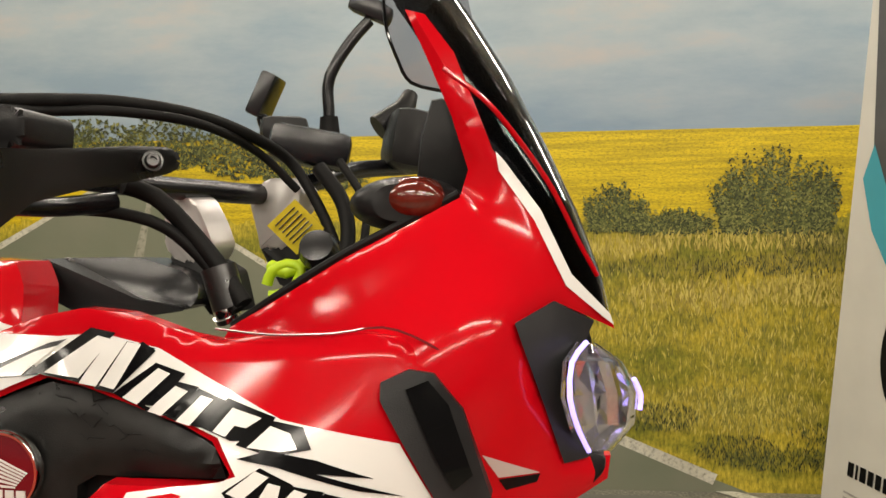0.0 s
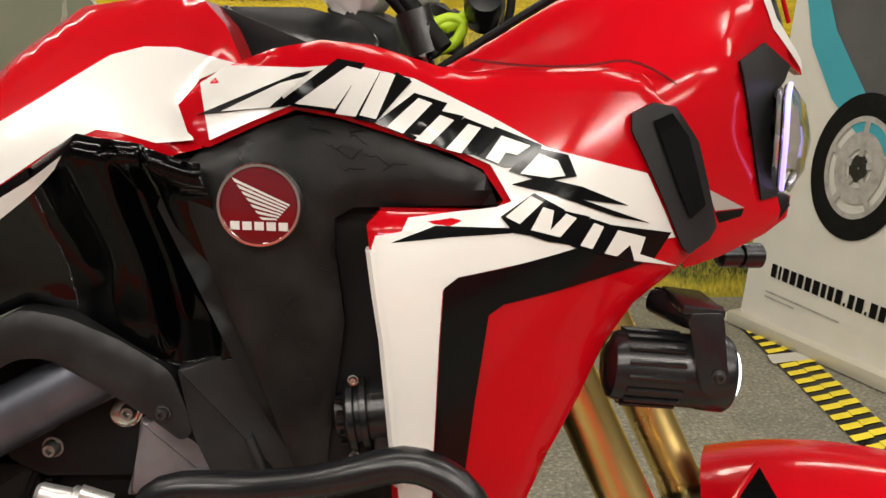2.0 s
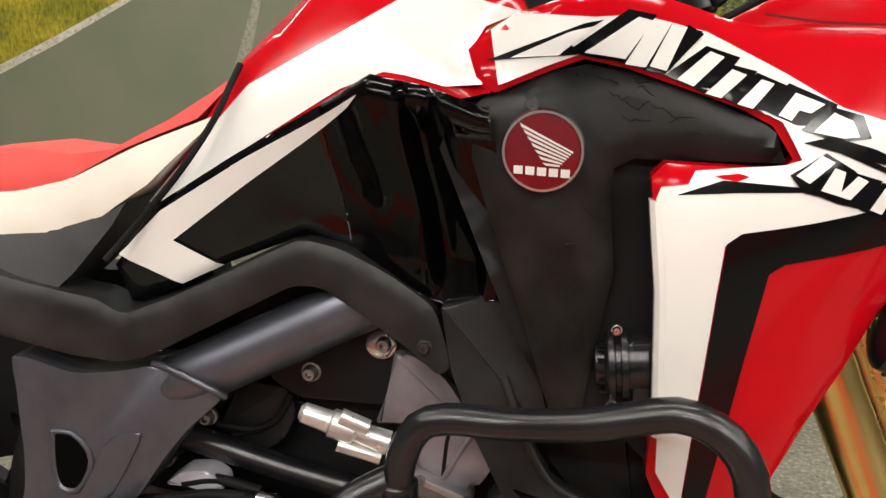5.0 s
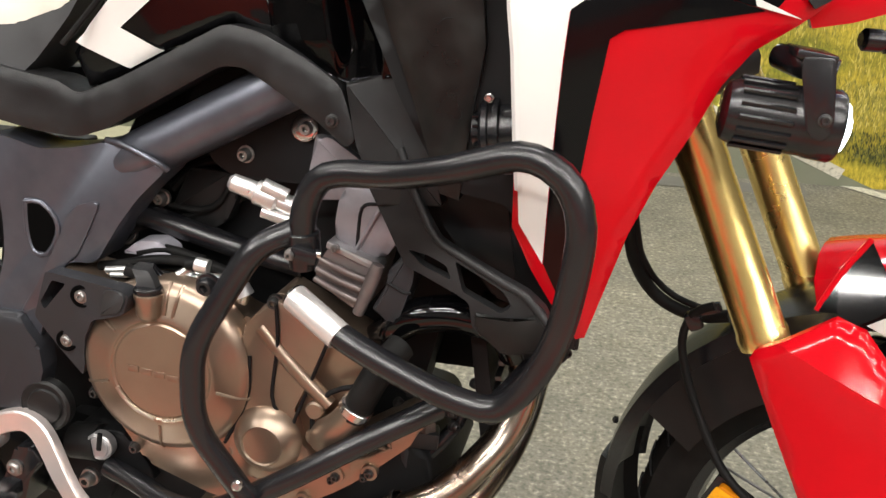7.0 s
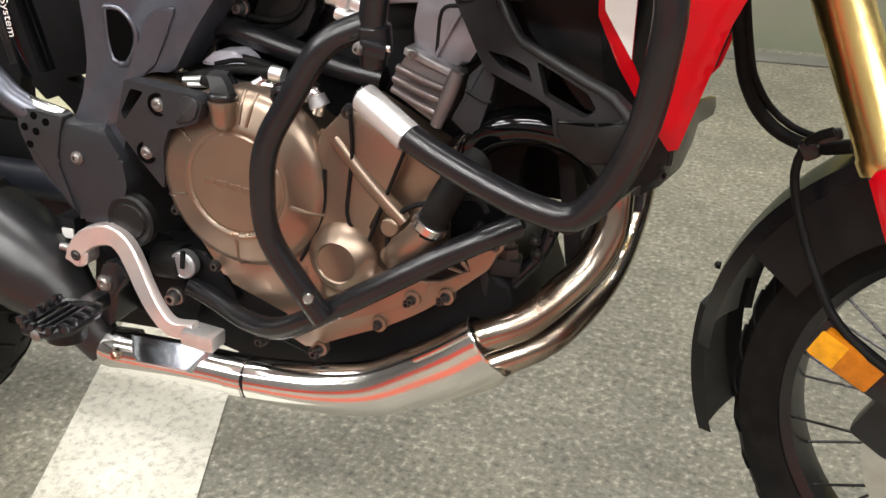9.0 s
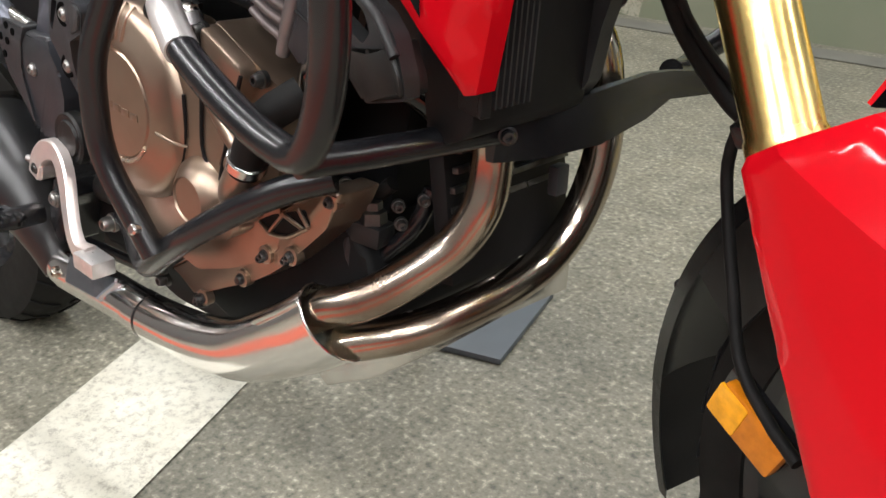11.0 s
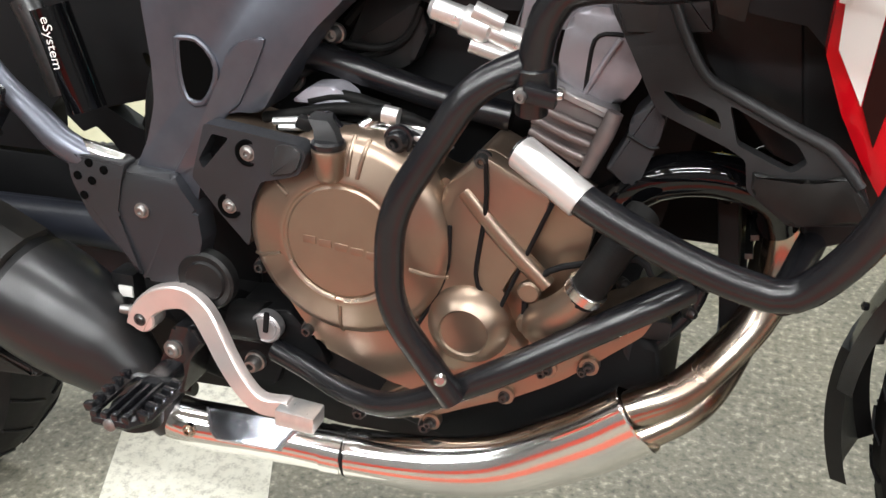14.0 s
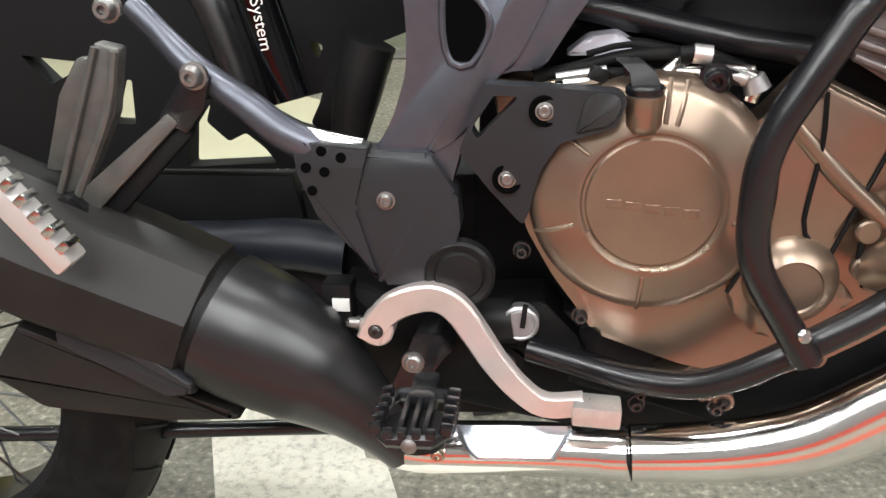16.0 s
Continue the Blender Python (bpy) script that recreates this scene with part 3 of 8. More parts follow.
def hazard_tape():
    ob = thing("hazard_tape", "black and yellow hazard tape stuck to the floor", "floor tape", kind="structure")
    bm = B()
    bm.faces.new([bm.verts.new(p) for p in ((1.17, 2.86, 0.005), (1.20, 1.2, 0.005), (1.34, 1.2, 0.005), (1.32, 2.86, 0.005))])
    part("tape_base", bm, "sticker", ob)
    me = None
    for k in range(22):
        for c in range(2):
            bm = B()
            y = 1.21 + k * 0.074 + c * 0.037
            x = 1.182 + c * 0.076
            bm.faces.new([bm.verts.new(p) for p in ((x, y, 0.0075), (x + 0.074, y + 0.028, 0.0075), (x + 0.074, y + 0.066, 0.0075), (x, y + 0.038, 0.0075))])
            part("stripe", bm, "yellow", ob)


hazard_tape()
floor_patch("silver_tape", [(1.16, 2.36), (1.38, 2.42), (1.39, 2.50), (1.17, 2.45)], 0.009, material("silver_tape", (0.50, 0.48, 0.42), 0.5), "grey tape strip across the hazard tape", "floor tape")


# ---- roll-up banner ----
def banner():
    d = Vector((0.31, -0.74, 0)).normalized()
    m = Matrix(((d.x, -d.y, 0, 1.19), (d.y, d.x, 0, 2.84), (0, 0, 1, 0), (0, 0, 0, 1)))
    ob = thing("roll_up_banner", "white roll-up banner with a printed motorcycle wheel and blue curve", "banner", m=m)

    def lean(x, z):
        return (x + 0.125 * z, z - 0.04 * x)

    def piece(name, outline, lift, mat, label="", rr=0.0):
        bm = B()
        pts = rounded(outline, rr) if rr else outline
        bm.faces.new([bm.verts.new((lean(x, z)[0], -0.003 + lift, lean(x, z)[1])) for x, z in pts])
        return part(name, bm, mat, ob, label)

    bm = B()
    block(bm, (0.5, 0, 1.0), (1.0, 0.004, 2.0))
    for v in bm.verts:
        x, z = lean(v.co.x, v.co.z + 0.03)
        v.co.x, v.co.z = x, z
    part("banner_sheet", bm, material("banner_white", (0.70, 0.68, 0.62), 0.5, vary=0.06), ob)
    bm = B()
    block(bm, (0.5, 0, 0.03), (1.06, 0.10, 0.06), bevel=0.02)
    part("base_cassette", bm, material("cassette", (0.60, 0.57, 0.48), 0.35, metal=0.3), ob, "cream metal base cassette")
    return ob, piece


SIDE = -1.0
BANNER, banner_piece = banner()

BLUE = material("banner_blue", (0.05, 0.36, 0.45), 0.5, vary=0.05)
GREY_PRINT = material("banner_grey", (0.10, 0.10, 0.105), 0.5, vary=0.3, vscale=4)
DISC_PRINT = material("banner_disc", (0.45, 0.43, 0.40), 0.5, vary=0.3, vscale=30)
banner_piece("dark_print", [(0.10, 1.30), (0.24, 1.08), (0.45, 0.98), (1.0, 0.98), (1.0, 2.0), (0.03, 2.0)], SIDE * 0.002, GREY_PRINT, "dark printed area")
banner_piece("blue_band", [(0.05, 1.34), (0.12, 1.16), (0.26, 0.98), (0.42, 0.86), (0.55, 0.82), (0.55, 0.94), (0.40, 1.02), (0.22, 1.22), (0.09, 1.46)], SIDE * 0.004, BLUE, "teal printed curve")


def ring_print(name, cx, cz, r0, r1, squash, lift, mat):
    n = 40
    bm = B()
    vs = []
    for r in (r0, r1):
        vs.append([bm.verts.new((cx + 0.125 * (cz + r * math.sin(a)) + r * squash * math.cos(a), -0.003 + SIDE * lift, cz + r * math.sin(a) - 0.04 * cx)) for a in (2 * math.pi * i / n for i in range(n))])
    for i in range(n):
        bm.faces.new((vs[0][i], vs[0][(i + 1) % n], vs[1][(i + 1) % n], vs[1][i]))
    part(name, bm, mat, BANNER)


ring_print("tyre_print", 0.44, 0.76, 0.185, 0.265, 0.80, 0.005, "rubber")
ring_print("rim_print", 0.44, 0.76, 0.165, 0.185, 0.80, 0.006, DISC_PRINT)
ring_print("disc_print", 0.44, 0.76, 0.07, 0.13, 0.80, 0.006, DISC_PRINT)
ring_print("hub_print", 0.44, 0.76, 0.005, 0.05, 0.80, 0.006, "steel_dark")
for k in range(5):
    a = 2 * math.pi * k / 5 + 0.3
    banner_piece("spoke_print", [(0.44 + 0.8 * (0.045 * math.cos(a + 0.3)), 0.76 + 0.045 * math.sin(a + 0.3)), (0.44 + 0.8 * (0.17 * math.cos(a + 0.08)), 0.76 + 0.17 * math.sin(a + 0.08)), (0.44 + 0.8 * (0.17 * math.cos(a - 0.08)), 0.76 + 0.17 * math.sin(a - 0.08)), (0.44 + 0.8 * (0.045 * math.cos(a - 0.3)), 0.76 + 0.045 * math.sin(a - 0.3))], SIDE * 0.007, DISC_PRINT)
banner_piece("mudguard_print", [(0.55, 0.98), (0.72, 1.05), (0.95, 1.0), (0.95, 0.88), (0.74, 0.93), (0.6, 0.9)], SIDE * 0.008, BLUE)
banner_piece("panel_print", [(0.62, 1.08), (0.66, 1.28), (0.98, 1.4), (0.98, 1.08)], SIDE * 0.008, "white")
x = 0.13
for w in (0.030, 0.012, 0.030, 0.028, 0.028, 0.030, 0.032, 0.022, 0.026, 0.030, 0.010, 0.026, 0.032, 0.010, 0.030, 0.028):
    banner_piece("letter_bar", [(x, 0.255), (x + w, 0.255), (x + w, 0.255 + (0.055 if w != 0.010 else 0.014)), (x, 0.255 + (0.055 if w != 0.010 else 0.014))], SIDE * 0.003, "sticker")
    x += w + 0.010
for k, (a, b) in enumerate(((0.12, 0.50), (0.12, 0.28))):
    banner_piece("small_print_bar", [(a, 0.185 - k * 0.022), (b, 0.185 - k * 0.022), (b, 0.193 - k * 0.022), (a, 0.193 - k * 0.022)], SIDE * 0.003, DISC_PRINT)



# ---- the motorcycle: it leans away on its side stand ----
LEAN = pose(0, 0, 0, -4.3, 0, 0)
BIKE = thing("motorcycle", "red, white and black adventure motorcycle on its side stand", "motorcycle", m=LEAN)

# the two body sides as depths over (x, z)
shroud_side = stations([(-0.179, 1.244, -0.185), (-0.122, 1.225, -0.192), (-0.14, 1.111, -0.247), (-0.101, 1.079, -0.244), (-0.059, 1.138, -0.227), (0.006, 1.096, -0.213), (0.10, 1.07, -0.150), (0.06, 1.2, -0.165), (-0.07, 0.74, -0.172), (-0.12, 0.95, -0.235), (0.05, 1.0, -0.165), (-0.01, 0.9, -0.185), (-0.295, 1.203, -0.195), (-0.292, 1.176, -0.21)])
cowl_side = stations([(-0.11, 1.239, -0.092), (0.109, 1.354, -0.076), (0.124, 1.42, -0.085), (0.153, 1.246, -0.124), (0.187, 1.258, -0.085), (0.197, 1.122, -0.078), (0.182, 1.113, -0.085), (0.06, 1.2, -0.160), (0.077, 1.198, -0.153), (0.0, 1.25, -0.115), (0.15, 1.05, -0.10), (0.10, 1.04, -0.13), (0.23, 1.2, -0.045), (0.21, 1.08, -0.06)])
tank_side = stations([(-0.295, 1.19, -0.205), (-0.35, 1.12, -0.205), (-0.40, 1.15, -0.17), (-0.42, 1.24, -0.11), (-0.30, 1.26, -0.13), (-0.5, 1.1, -0.15), (-0.588, 1.19, -0.06), (-0.6, 1.0, -0.14), (-0.484, 1.023, -0.14), (-0.7, 0.95, -0.14)])

shroud_line = [(-0.299, 1.229), (-0.271, 1.244), (-0.24, 1.256), (-0.201, 1.263), (-0.161, 1.259), (-0.134, 1.251), (-0.107, 1.242), (-0.081, 1.237), (-0.04, 1.241), (0.031, 1.242), (0.066, 1.236), (0.10, 1.21), (0.122, 1.16), (0.136, 1.10), (0.118, 1.078), (0.102, 1.066), (0.062, 1.041), (0.037, 1.009), (0.014, 0.961), (-0.013, 0.912), (-0.035, 0.86), (-0.069, 0.739), (-0.078, 0.737), (-0.107, 0.783), (-0.127, 0.820), (-0.146, 0.866), (-0.146, 0.943), (-0.152, 1.033), (-0.162, 1.122), (-0.152, 1.132), (-0.062, 1.130), (-0.056, 1.138), (-0.072, 1.162), (-0.096, 1.174), (-0.143, 1.189), (-0.186, 1.202), (-0.219, 1.208), (-0.247, 1.197), (-0.288, 1.179), (-0.302, 1.183), (-0.314, 1.212)]
shroud_skin = edge_roll(shroud_side, shroud_line, 0.009)
bm = B()
sheet(bm, shroud_line, shroud_skin, thick=0.022, grid=0.011)
SHROUD = part("side_shroud", bm, "red", BIKE, "glossy red side shroud with white and black graphics")


def decal(name, outline, mat, lift, skin=None, parent=None, label="", grid=0.011):
    bm = B()
    sheet(bm, outline, skin or shroud_skin, lift=lift, grid=grid)
    return part(name, bm, mat, parent or SHROUD, label)


decal("white_field", [(-0.296, 1.229), (-0.276, 1.243), (-0.213, 1.241), (-0.178, 1.244), (-0.125, 1.232), (-0.064, 1.202), (-0.02, 1.178), (0.068, 1.154), (0.098, 1.097), (0.06, 1.096), (0.0, 1.118), (-0.055, 1.112), (-0.135, 1.118), (-0.13, 1.128), (-0.062, 1.134), (-0.05, 1.138), (-0.066, 1.166), (-0.096, 1.179), (-0.143, 1.194), (-0.186, 1.207), (-0.219, 1.213), (-0.247, 1.202), (-0.286, 1.185)], "white", 0.0015, label="white graphic field")
decal("white_leg", [(-0.158, 1.106), (-0.155, 1.115), (-0.135, 1.118), (-0.053, 1.117), (0.009, 1.098), (-0.066, 1.086), (-0.092, 1.082), (-0.104, 1.072), (-0.107, 1.03), (-0.112, 0.927), (-0.115, 0.828), (-0.139, 0.872), (-0.143, 0.943), (-0.149, 1.033)], "white", 0.0016, label="white graphic leg")
bm = B()
edge = [(-0.1606, 1.104), (-0.1565, 1.07), (-0.1515, 1.033), (-0.1455, 0.943), (-0.1425, 0.905)]
ring_loft(bm, [[Vector((x + a, shroud_skin(x + 0.004, z) + b, z)) for a, b in ((0.006, -0.0032), (0.0015, -0.0024), (-0.0022, 0.002), (-0.0022, 0.016), (0.002, 0.016))] for x, z in edge])
bmesh.ops.recalc_face_normals(bm, faces=bm.faces)
part("white_leg_edge", bm, "white", SHROUD)
decal("black_leg", [(0.009, 1.100), (0.03, 1.088), (0.067, 1.078), (-0.019, 1.064), (-0.056, 1.058), (-0.068, 1.050), (-0.078, 0.978), (-0.087, 0.90), (-0.099, 0.793), (-0.114, 0.828), (-0.111, 0.927), (-0.106, 1.03), (-0.103, 1.074), (-0.092, 1.082), (-0.057, 1.087)], "sticker", 0.0024, label="black graphic leg")
decal("black_arrow", [(-0.298, 1.204), (-0.220, 1.236), (-0.205, 1.239), (-0.231, 1.221), (-0.224, 1.211), (-0.248, 1.209)], "sticker", 0.0023)
decal("white_arrow", [(-0.278, 1.207), (-0.231, 1.229), (-0.211, 1.234), (-0.235, 1.214), (-0.239, 1.210)], "white", 0.0031)
decal("black_dart", [(-0.143, 1.110), (-0.109, 1.122), (-0.021, 1.116), (-0.053, 1.114), (-0.097, 1.113)], "sticker", 0.0024)

# the lettering is kept as plain slanted bars with black shadows
for shadow, bar in [
    ([(-0.232, 1.214), (-0.186, 1.248), (-0.164, 1.244), (-0.178, 1.221), (-0.195, 1.207), (-0.218, 1.210)], [(-0.219, 1.213), (-0.178, 1.242), (-0.166, 1.239), (-0.187, 1.209)]),
    ([(-0.195, 1.207), (-0.174, 1.242), (-0.128, 1.232), (-0.152, 1.202), (-0.178, 1.203)], [(-0.187, 1.205), (-0.166, 1.241), (-0.152, 1.238), (-0.171, 1.203)]),
    ([(-0.175, 1.221), (-0.139, 1.237), (-0.127, 1.230), (-0.156, 1.198), (-0.173, 1.201)], [(-0.168, 1.204), (-0.152, 1.237), (-0.140, 1.235), (-0.155, 1.201)]),
    ([(-0.156, 1.198), (-0.125, 1.221), (-0.099, 1.213), (-0.117, 1.189), (-0.137, 1.190)], [(-0.147, 1.195), (-0.122, 1.217), (-0.111, 1.213), (-0.134, 1.190)]),
    ([(-0.134, 1.189), (-0.108, 1.208), (-0.086, 1.203), (-0.102, 1.181), (-0.122, 1.183)], [(-0.125, 1.185), (-0.105, 1.204), (-0.094, 1.200), (-0.113, 1.182)]),
    ([(-0.109, 1.181), (-0.086, 1.202), (-0.058, 1.191), (-0.074, 1.173), (-0.096, 1.176)], [(-0.101, 1.178), (-0.083, 1.197), (-0.073, 1.194), (-0.089, 1.175)]),
    ([(-0.080, 1.174), (-0.062, 1.195), (-0.024, 1.180), (-0.032, 1.163), (-0.056, 1.164)], [(-0.070, 1.171), (-0.057, 1.188), (-0.034, 1.180), (-0.045, 1.173), (-0.054, 1.175), (-0.060, 1.167)]),
    ([(-0.052, 1.161), (-0.031, 1.179), (-0.003, 1.172), (0.004, 1.155), (-0.025, 1.152)], [(-0.043, 1.159), (-0.027, 1.174), (-0.012, 1.168), (-0.006, 1.156), (-0.019, 1.155)]),
]:
    decal("letter_shadow", shadow, "sticker", 0.0026)
    decal("letter_bar", bar, "white", 0.0036)
decal("long_dart", [(-0.027, 1.156), (0.008, 1.147), (0.050, 1.129), (0.008, 1.137), (0.072, 1.112), (0.038, 1.121), (-0.021, 1.144), (-0.050, 1.151)], "sticker", 0.0028)
for shadow, bar in [
    ([(-0.059, 1.127), (-0.032, 1.144), (-0.007, 1.130), (-0.028, 1.110), (-0.048, 1.114)], [(-0.055, 1.127), (-0.035, 1.142), (-0.025, 1.137), (-0.044, 1.121)]),
    ([(-0.042, 1.114), (-0.028, 1.135), (0.015, 1.123), (0.003, 1.101), (-0.021, 1.106)], [(-0.035, 1.116), (-0.025, 1.133), (-0.016, 1.130), (-0.019, 1.115), (-0.006, 1.127), (0.003, 1.123), (-0.011, 1.109)]),
    ([(-0.002, 1.101), (0.015, 1.122), (0.036, 1.114), (0.024, 1.092)], [(0.006, 1.101), (0.018, 1.118), (0.027, 1.114), (0.017, 1.097)]),
    ([(0.021, 1.092), (0.033, 1.115), (0.093, 1.102), (0.075, 1.078), (0.046, 1.084)], [(0.028, 1.092), (0.040, 1.110), (0.067, 1.101), (0.062, 1.087), (0.102, 1.071), (0.057, 1.082), (0.052, 1.096), (0.040, 1.088)]),
]:
    decal("letter_shadow", shadow, "sticker", 0.0030)
    decal("letter_bar", bar, "white", 0.0040)

# upper cowl with the screen pillar
cowl_line = [(-0.11, 1.225), (-0.102, 1.24), (-0.047, 1.271), (0.005, 1.302), (0.056, 1.328), (0.108, 1.356), (0.116, 1.381), (0.102, 1.429), (0.083, 1.475), (0.060, 1.527), (0.078, 1.522), (0.104, 1.487), (0.123, 1.439), (0.138, 1.399), (0.149, 1.386), (0.181, 1.342), (0.208, 1.284), (0.242, 1.248), (0.248, 1.234), (0.192, 1.263), (0.159, 1.246), (0.18, 1.184), (0.202, 1.121), (0.243, 1.117), (0.240, 1.096), (0.211, 1.082), (0.158, 1.068), (0.117, 1.062), (0.10, 1.10), (0.06, 1.19), (0.03, 1.22), (-0.04, 1.22)]
def cowl_scoop(x, z):
    """The cowl's side with a shallow scoop below its upper edge."""
    u, v = (x - 0.062) * 0.84 + (z - 1.262) * 0.54, (z - 1.262) * 0.84 - (x - 0.062) * 0.54
    return cowl_side(x, z) + 0.0045 * max(0.0, 1 - (u / 0.13) ** 2) ** 2 * max(0.0, 1 - (v / 0.045) ** 2) ** 2


cowl_skin = edge_roll(cowl_scoop, cowl_line, 0.007)
bm = B()
sheet(bm, cowl_line, cowl_skin, thick=0.02, grid=0.011)
COWL = part("upper_cowl", bm, "red", BIKE, "glossy red upper cowl")
decal("white_edge", [(0.141, 1.397), (0.149, 1.388), (0.181, 1.344), (0.208, 1.286), (0.243, 1.249), (0.247, 1.238), (0.236, 1.247), (0.203, 1.276), (0.175, 1.335), (0.144, 1.379)], "white", 0.001, cowl_skin, COWL)
decal("silver_triangle", [(0.131, 1.136), (0.179, 1.113), (0.144, 1.114)], "silver", 0.001, cowl_skin, COWL)
decal("black_notch", [(0.144, 1.1125), (0.179, 1.112), (0.176, 1.105), (0.150, 1.102)], "sticker", 0.001, cowl_skin, COWL)
bm = B()
tube(bm, [(-0.105, -0.075, 1.24), (-0.047, -0.083, 1.276), (0.005, -0.083, 1.307), (0.056, -0.078, 1.333), (0.106, -0.066, 1.36)], 0.004, 8)
part("rubber_trim", bm, "rubber", COWL)

bm = B()
tube(bm, [(x, shroud_side(x, z) - 0.001, z) for x, z in [(-0.081, 1.247), (-0.037, 1.242), (0.014, 1.242), (0.052, 1.246), (0.086, 1.233), (0.125, 1.206)]], 0.0011, 6)
part("panel_seam", bm, "badge", SHROUD)

# air vent beside the headlamp
bm = B()
sheet(bm, [(0.053, 1.203), (0.074, 1.212), (0.094, 1.208), (0.117, 1.178), (0.139, 1.103), (0.132, 1.092), (0.112, 1.081), (0.104, 1.089), (0.080, 1.137), (0.053, 1.189)], lambda x, z: min(shroud_side(x, z), cowl_side(x, z)) - 0.006, thick=0.025, grid=0.009)
VENT = part("air_vent", bm, "plastic_grey", BIKE, "black grained air vent")
bm = B()
sheet(bm, [(0.073, 1.197), (0.090, 1.203), (0.106, 1.183), (0.125, 1.124), (0.110, 1.113), (0.096, 1.141)], lambda x, z: min(shroud_side(x, z), cowl_side(x, z)) - 0.0088, grid=0.006)
part("vent_opening", bm, "gloss", VENT)

# dark lining behind the shroud and the side panel
bm = B()
sheet(bm, [(-0.335, 1.13), (-0.31, 1.20), (-0.26, 1.235), (-0.2, 1.248), (-0.1, 1.228), (0.03, 1.228), (0.09, 1.18), (0.11, 1.09), (0.05, 1.035), (0.0, 0.95), (-0.04, 0.86), (-0.065, 0.775), (-0.10, 0.82), (-0.16, 0.88), (-0.22, 0.89), (-0.27, 0.98)], lambda x, z: max(shroud_side(x, z), -0.21) + 0.022, grid=0.02)
part("shroud_lining", bm, "dark", BIKE)

# badge panel
panel_line = [(-0.317, 1.148), (-0.312, 1.161), (-0.296, 1.177), (-0.281, 1.180), (-0.246, 1.196), (-0.216, 1.204), (-0.177, 1.198), (-0.126, 1.183), (-0.078, 1.163), (-0.069, 1.157), (-0.060, 1.134), (-0.152, 1.131), (-0.174, 1.131), (-0.190, 1.122), (-0.190, 1.095), (-0.184, 1.035), (-0.190, 0.995), (-0.200, 0.93), (-0.205, 0.88), (-0.225, 0.885), (-0.254, 0.975), (-0.278, 1.041), (-0.305, 1.122)]
panel_side = stations([(-0.25, 1.135, -0.212), (-0.3, 1.165, -0.203), (-0.2, 1.195, -0.200), (-0.12, 1.17, -0.212), (-0.08, 1.15, -0.221), (-0.28, 1.03, -0.202), (-0.2, 1.05, -0.205), (-0.17, 0.9, -0.20), (-0.24, 0.92, -0.195)])
panel_skin = edge_roll(panel_side, panel_line, 0.010)
bm = B()
sheet(bm, panel_line, panel_skin, thick=0.03, grid=0.012)
PANEL = part("badge_panel", bm, "panel_black", BIKE, "scuffed black grained side panel")
bm = B()
turned(bm, (-0.195, -0.184, 0.950), (1, 0, 0.10), [(0, 0.014), (0.002, 0.020), (0.009, 0.022), (0.010, 0.029), (0.013, 0.032), (0.018, 0.032), (0.019, 0.028), (0.023, 0.028), (0.024, 0.033), (0.029, 0.033), (0.030, 0.027), (0.046, 0.027)], 36)
FAN = part("cooling_fan_motor", bm, "satin", BIKE, "black cooling fan motor with ribs")
for dz in (0.033, -0.034):
    bolt(FAN, (-0.178, -0.200, 0.953 + dz), 0.0045, 0.005, mat="bright")
for k in range(5):
    bm = B()
    block(bm, (-0.187 + 0.001 * k, -0.206 + 0.002 * abs(k - 2), 0.968 - 0.009 * k), (0.012, 0.006, 0.0035), (0, 0, 0), 0.001)
    part("fan_rib", bm, "gloss", FAN)
bm = B()
prism(bm, [(-0.164, 0.976), (-0.148, 0.978), (-0.146, 0.915), (-0.160, 0.913)], -0.205, -0.18, 0.002, 0.003)
part("fan_plate", bm, "plastic_grey", FAN)
rng = random.Random(11)
for x, z in [(-0.209, 1.195), (-0.198, 1.184), (-0.186, 1.178), (-0.176, 1.187), (-0.164, 1.174), (-0.150, 1.161), (-0.186, 1.165), (-0.137, 1.155), (-0.231, 1.052), (-0.240, 1.038), (-0.214, 1.091), (-0.178, 1.196)]:
    bm = B()
    way = [(x, z)]
    for _ in range(4):
        way.append((way[-1][0] + rng.uniform(0.002, 0.007), way[-1][1] - rng.uniform(-0.004, 0.006)))
    tube(bm, [(p, panel_skin(p, q) - 0.0002, q) for p, q in way], 0.0005, 5)
    part("scuff", bm, "dark", PANEL)
bm = B()
prism(bm, [(-0.19, 1.128), (-0.06, 1.133), (-0.15, 1.128), (-0.16, 1.10), (-0.15, 0.92), (-0.185, 0.92), (-0.195, 1.03)], -0.18, -0.15, 0.002)
part("panel_recess", bm, "gloss", BIKE)

# round badge: chrome ring, dark red face and plain white wing bars
bm = B()
turned(bm, (-0.247, -0.212, 1.135), (0, -1, 0), [(0, 0.034), (0.006, 0.034), (0.0085, 0.0325), (0.0085, 0.0305), (0.006, 0.0295)], 48)
BADGE = part("badge_ring", bm, "chrome", BIKE, "round dark red badge with a chrome ring")
bm = B()
turned(bm, (-0.247, -0.212, 1.135), (0, -1, 0), [(0.003, 0.0297), (0.007, 0.0297), (0.0078, 0.02), (0.008, 0.0)], 40, cap=False)
part("badge_face", bm, "badge", BADGE)
wing_ends = [Vector(q) for q in [(-0.267, -0.221, 1.156), (-0.247, -0.221, 1.125), (-0.223, -0.221, 1.135), (-0.233, -0.221, 1.124)]]
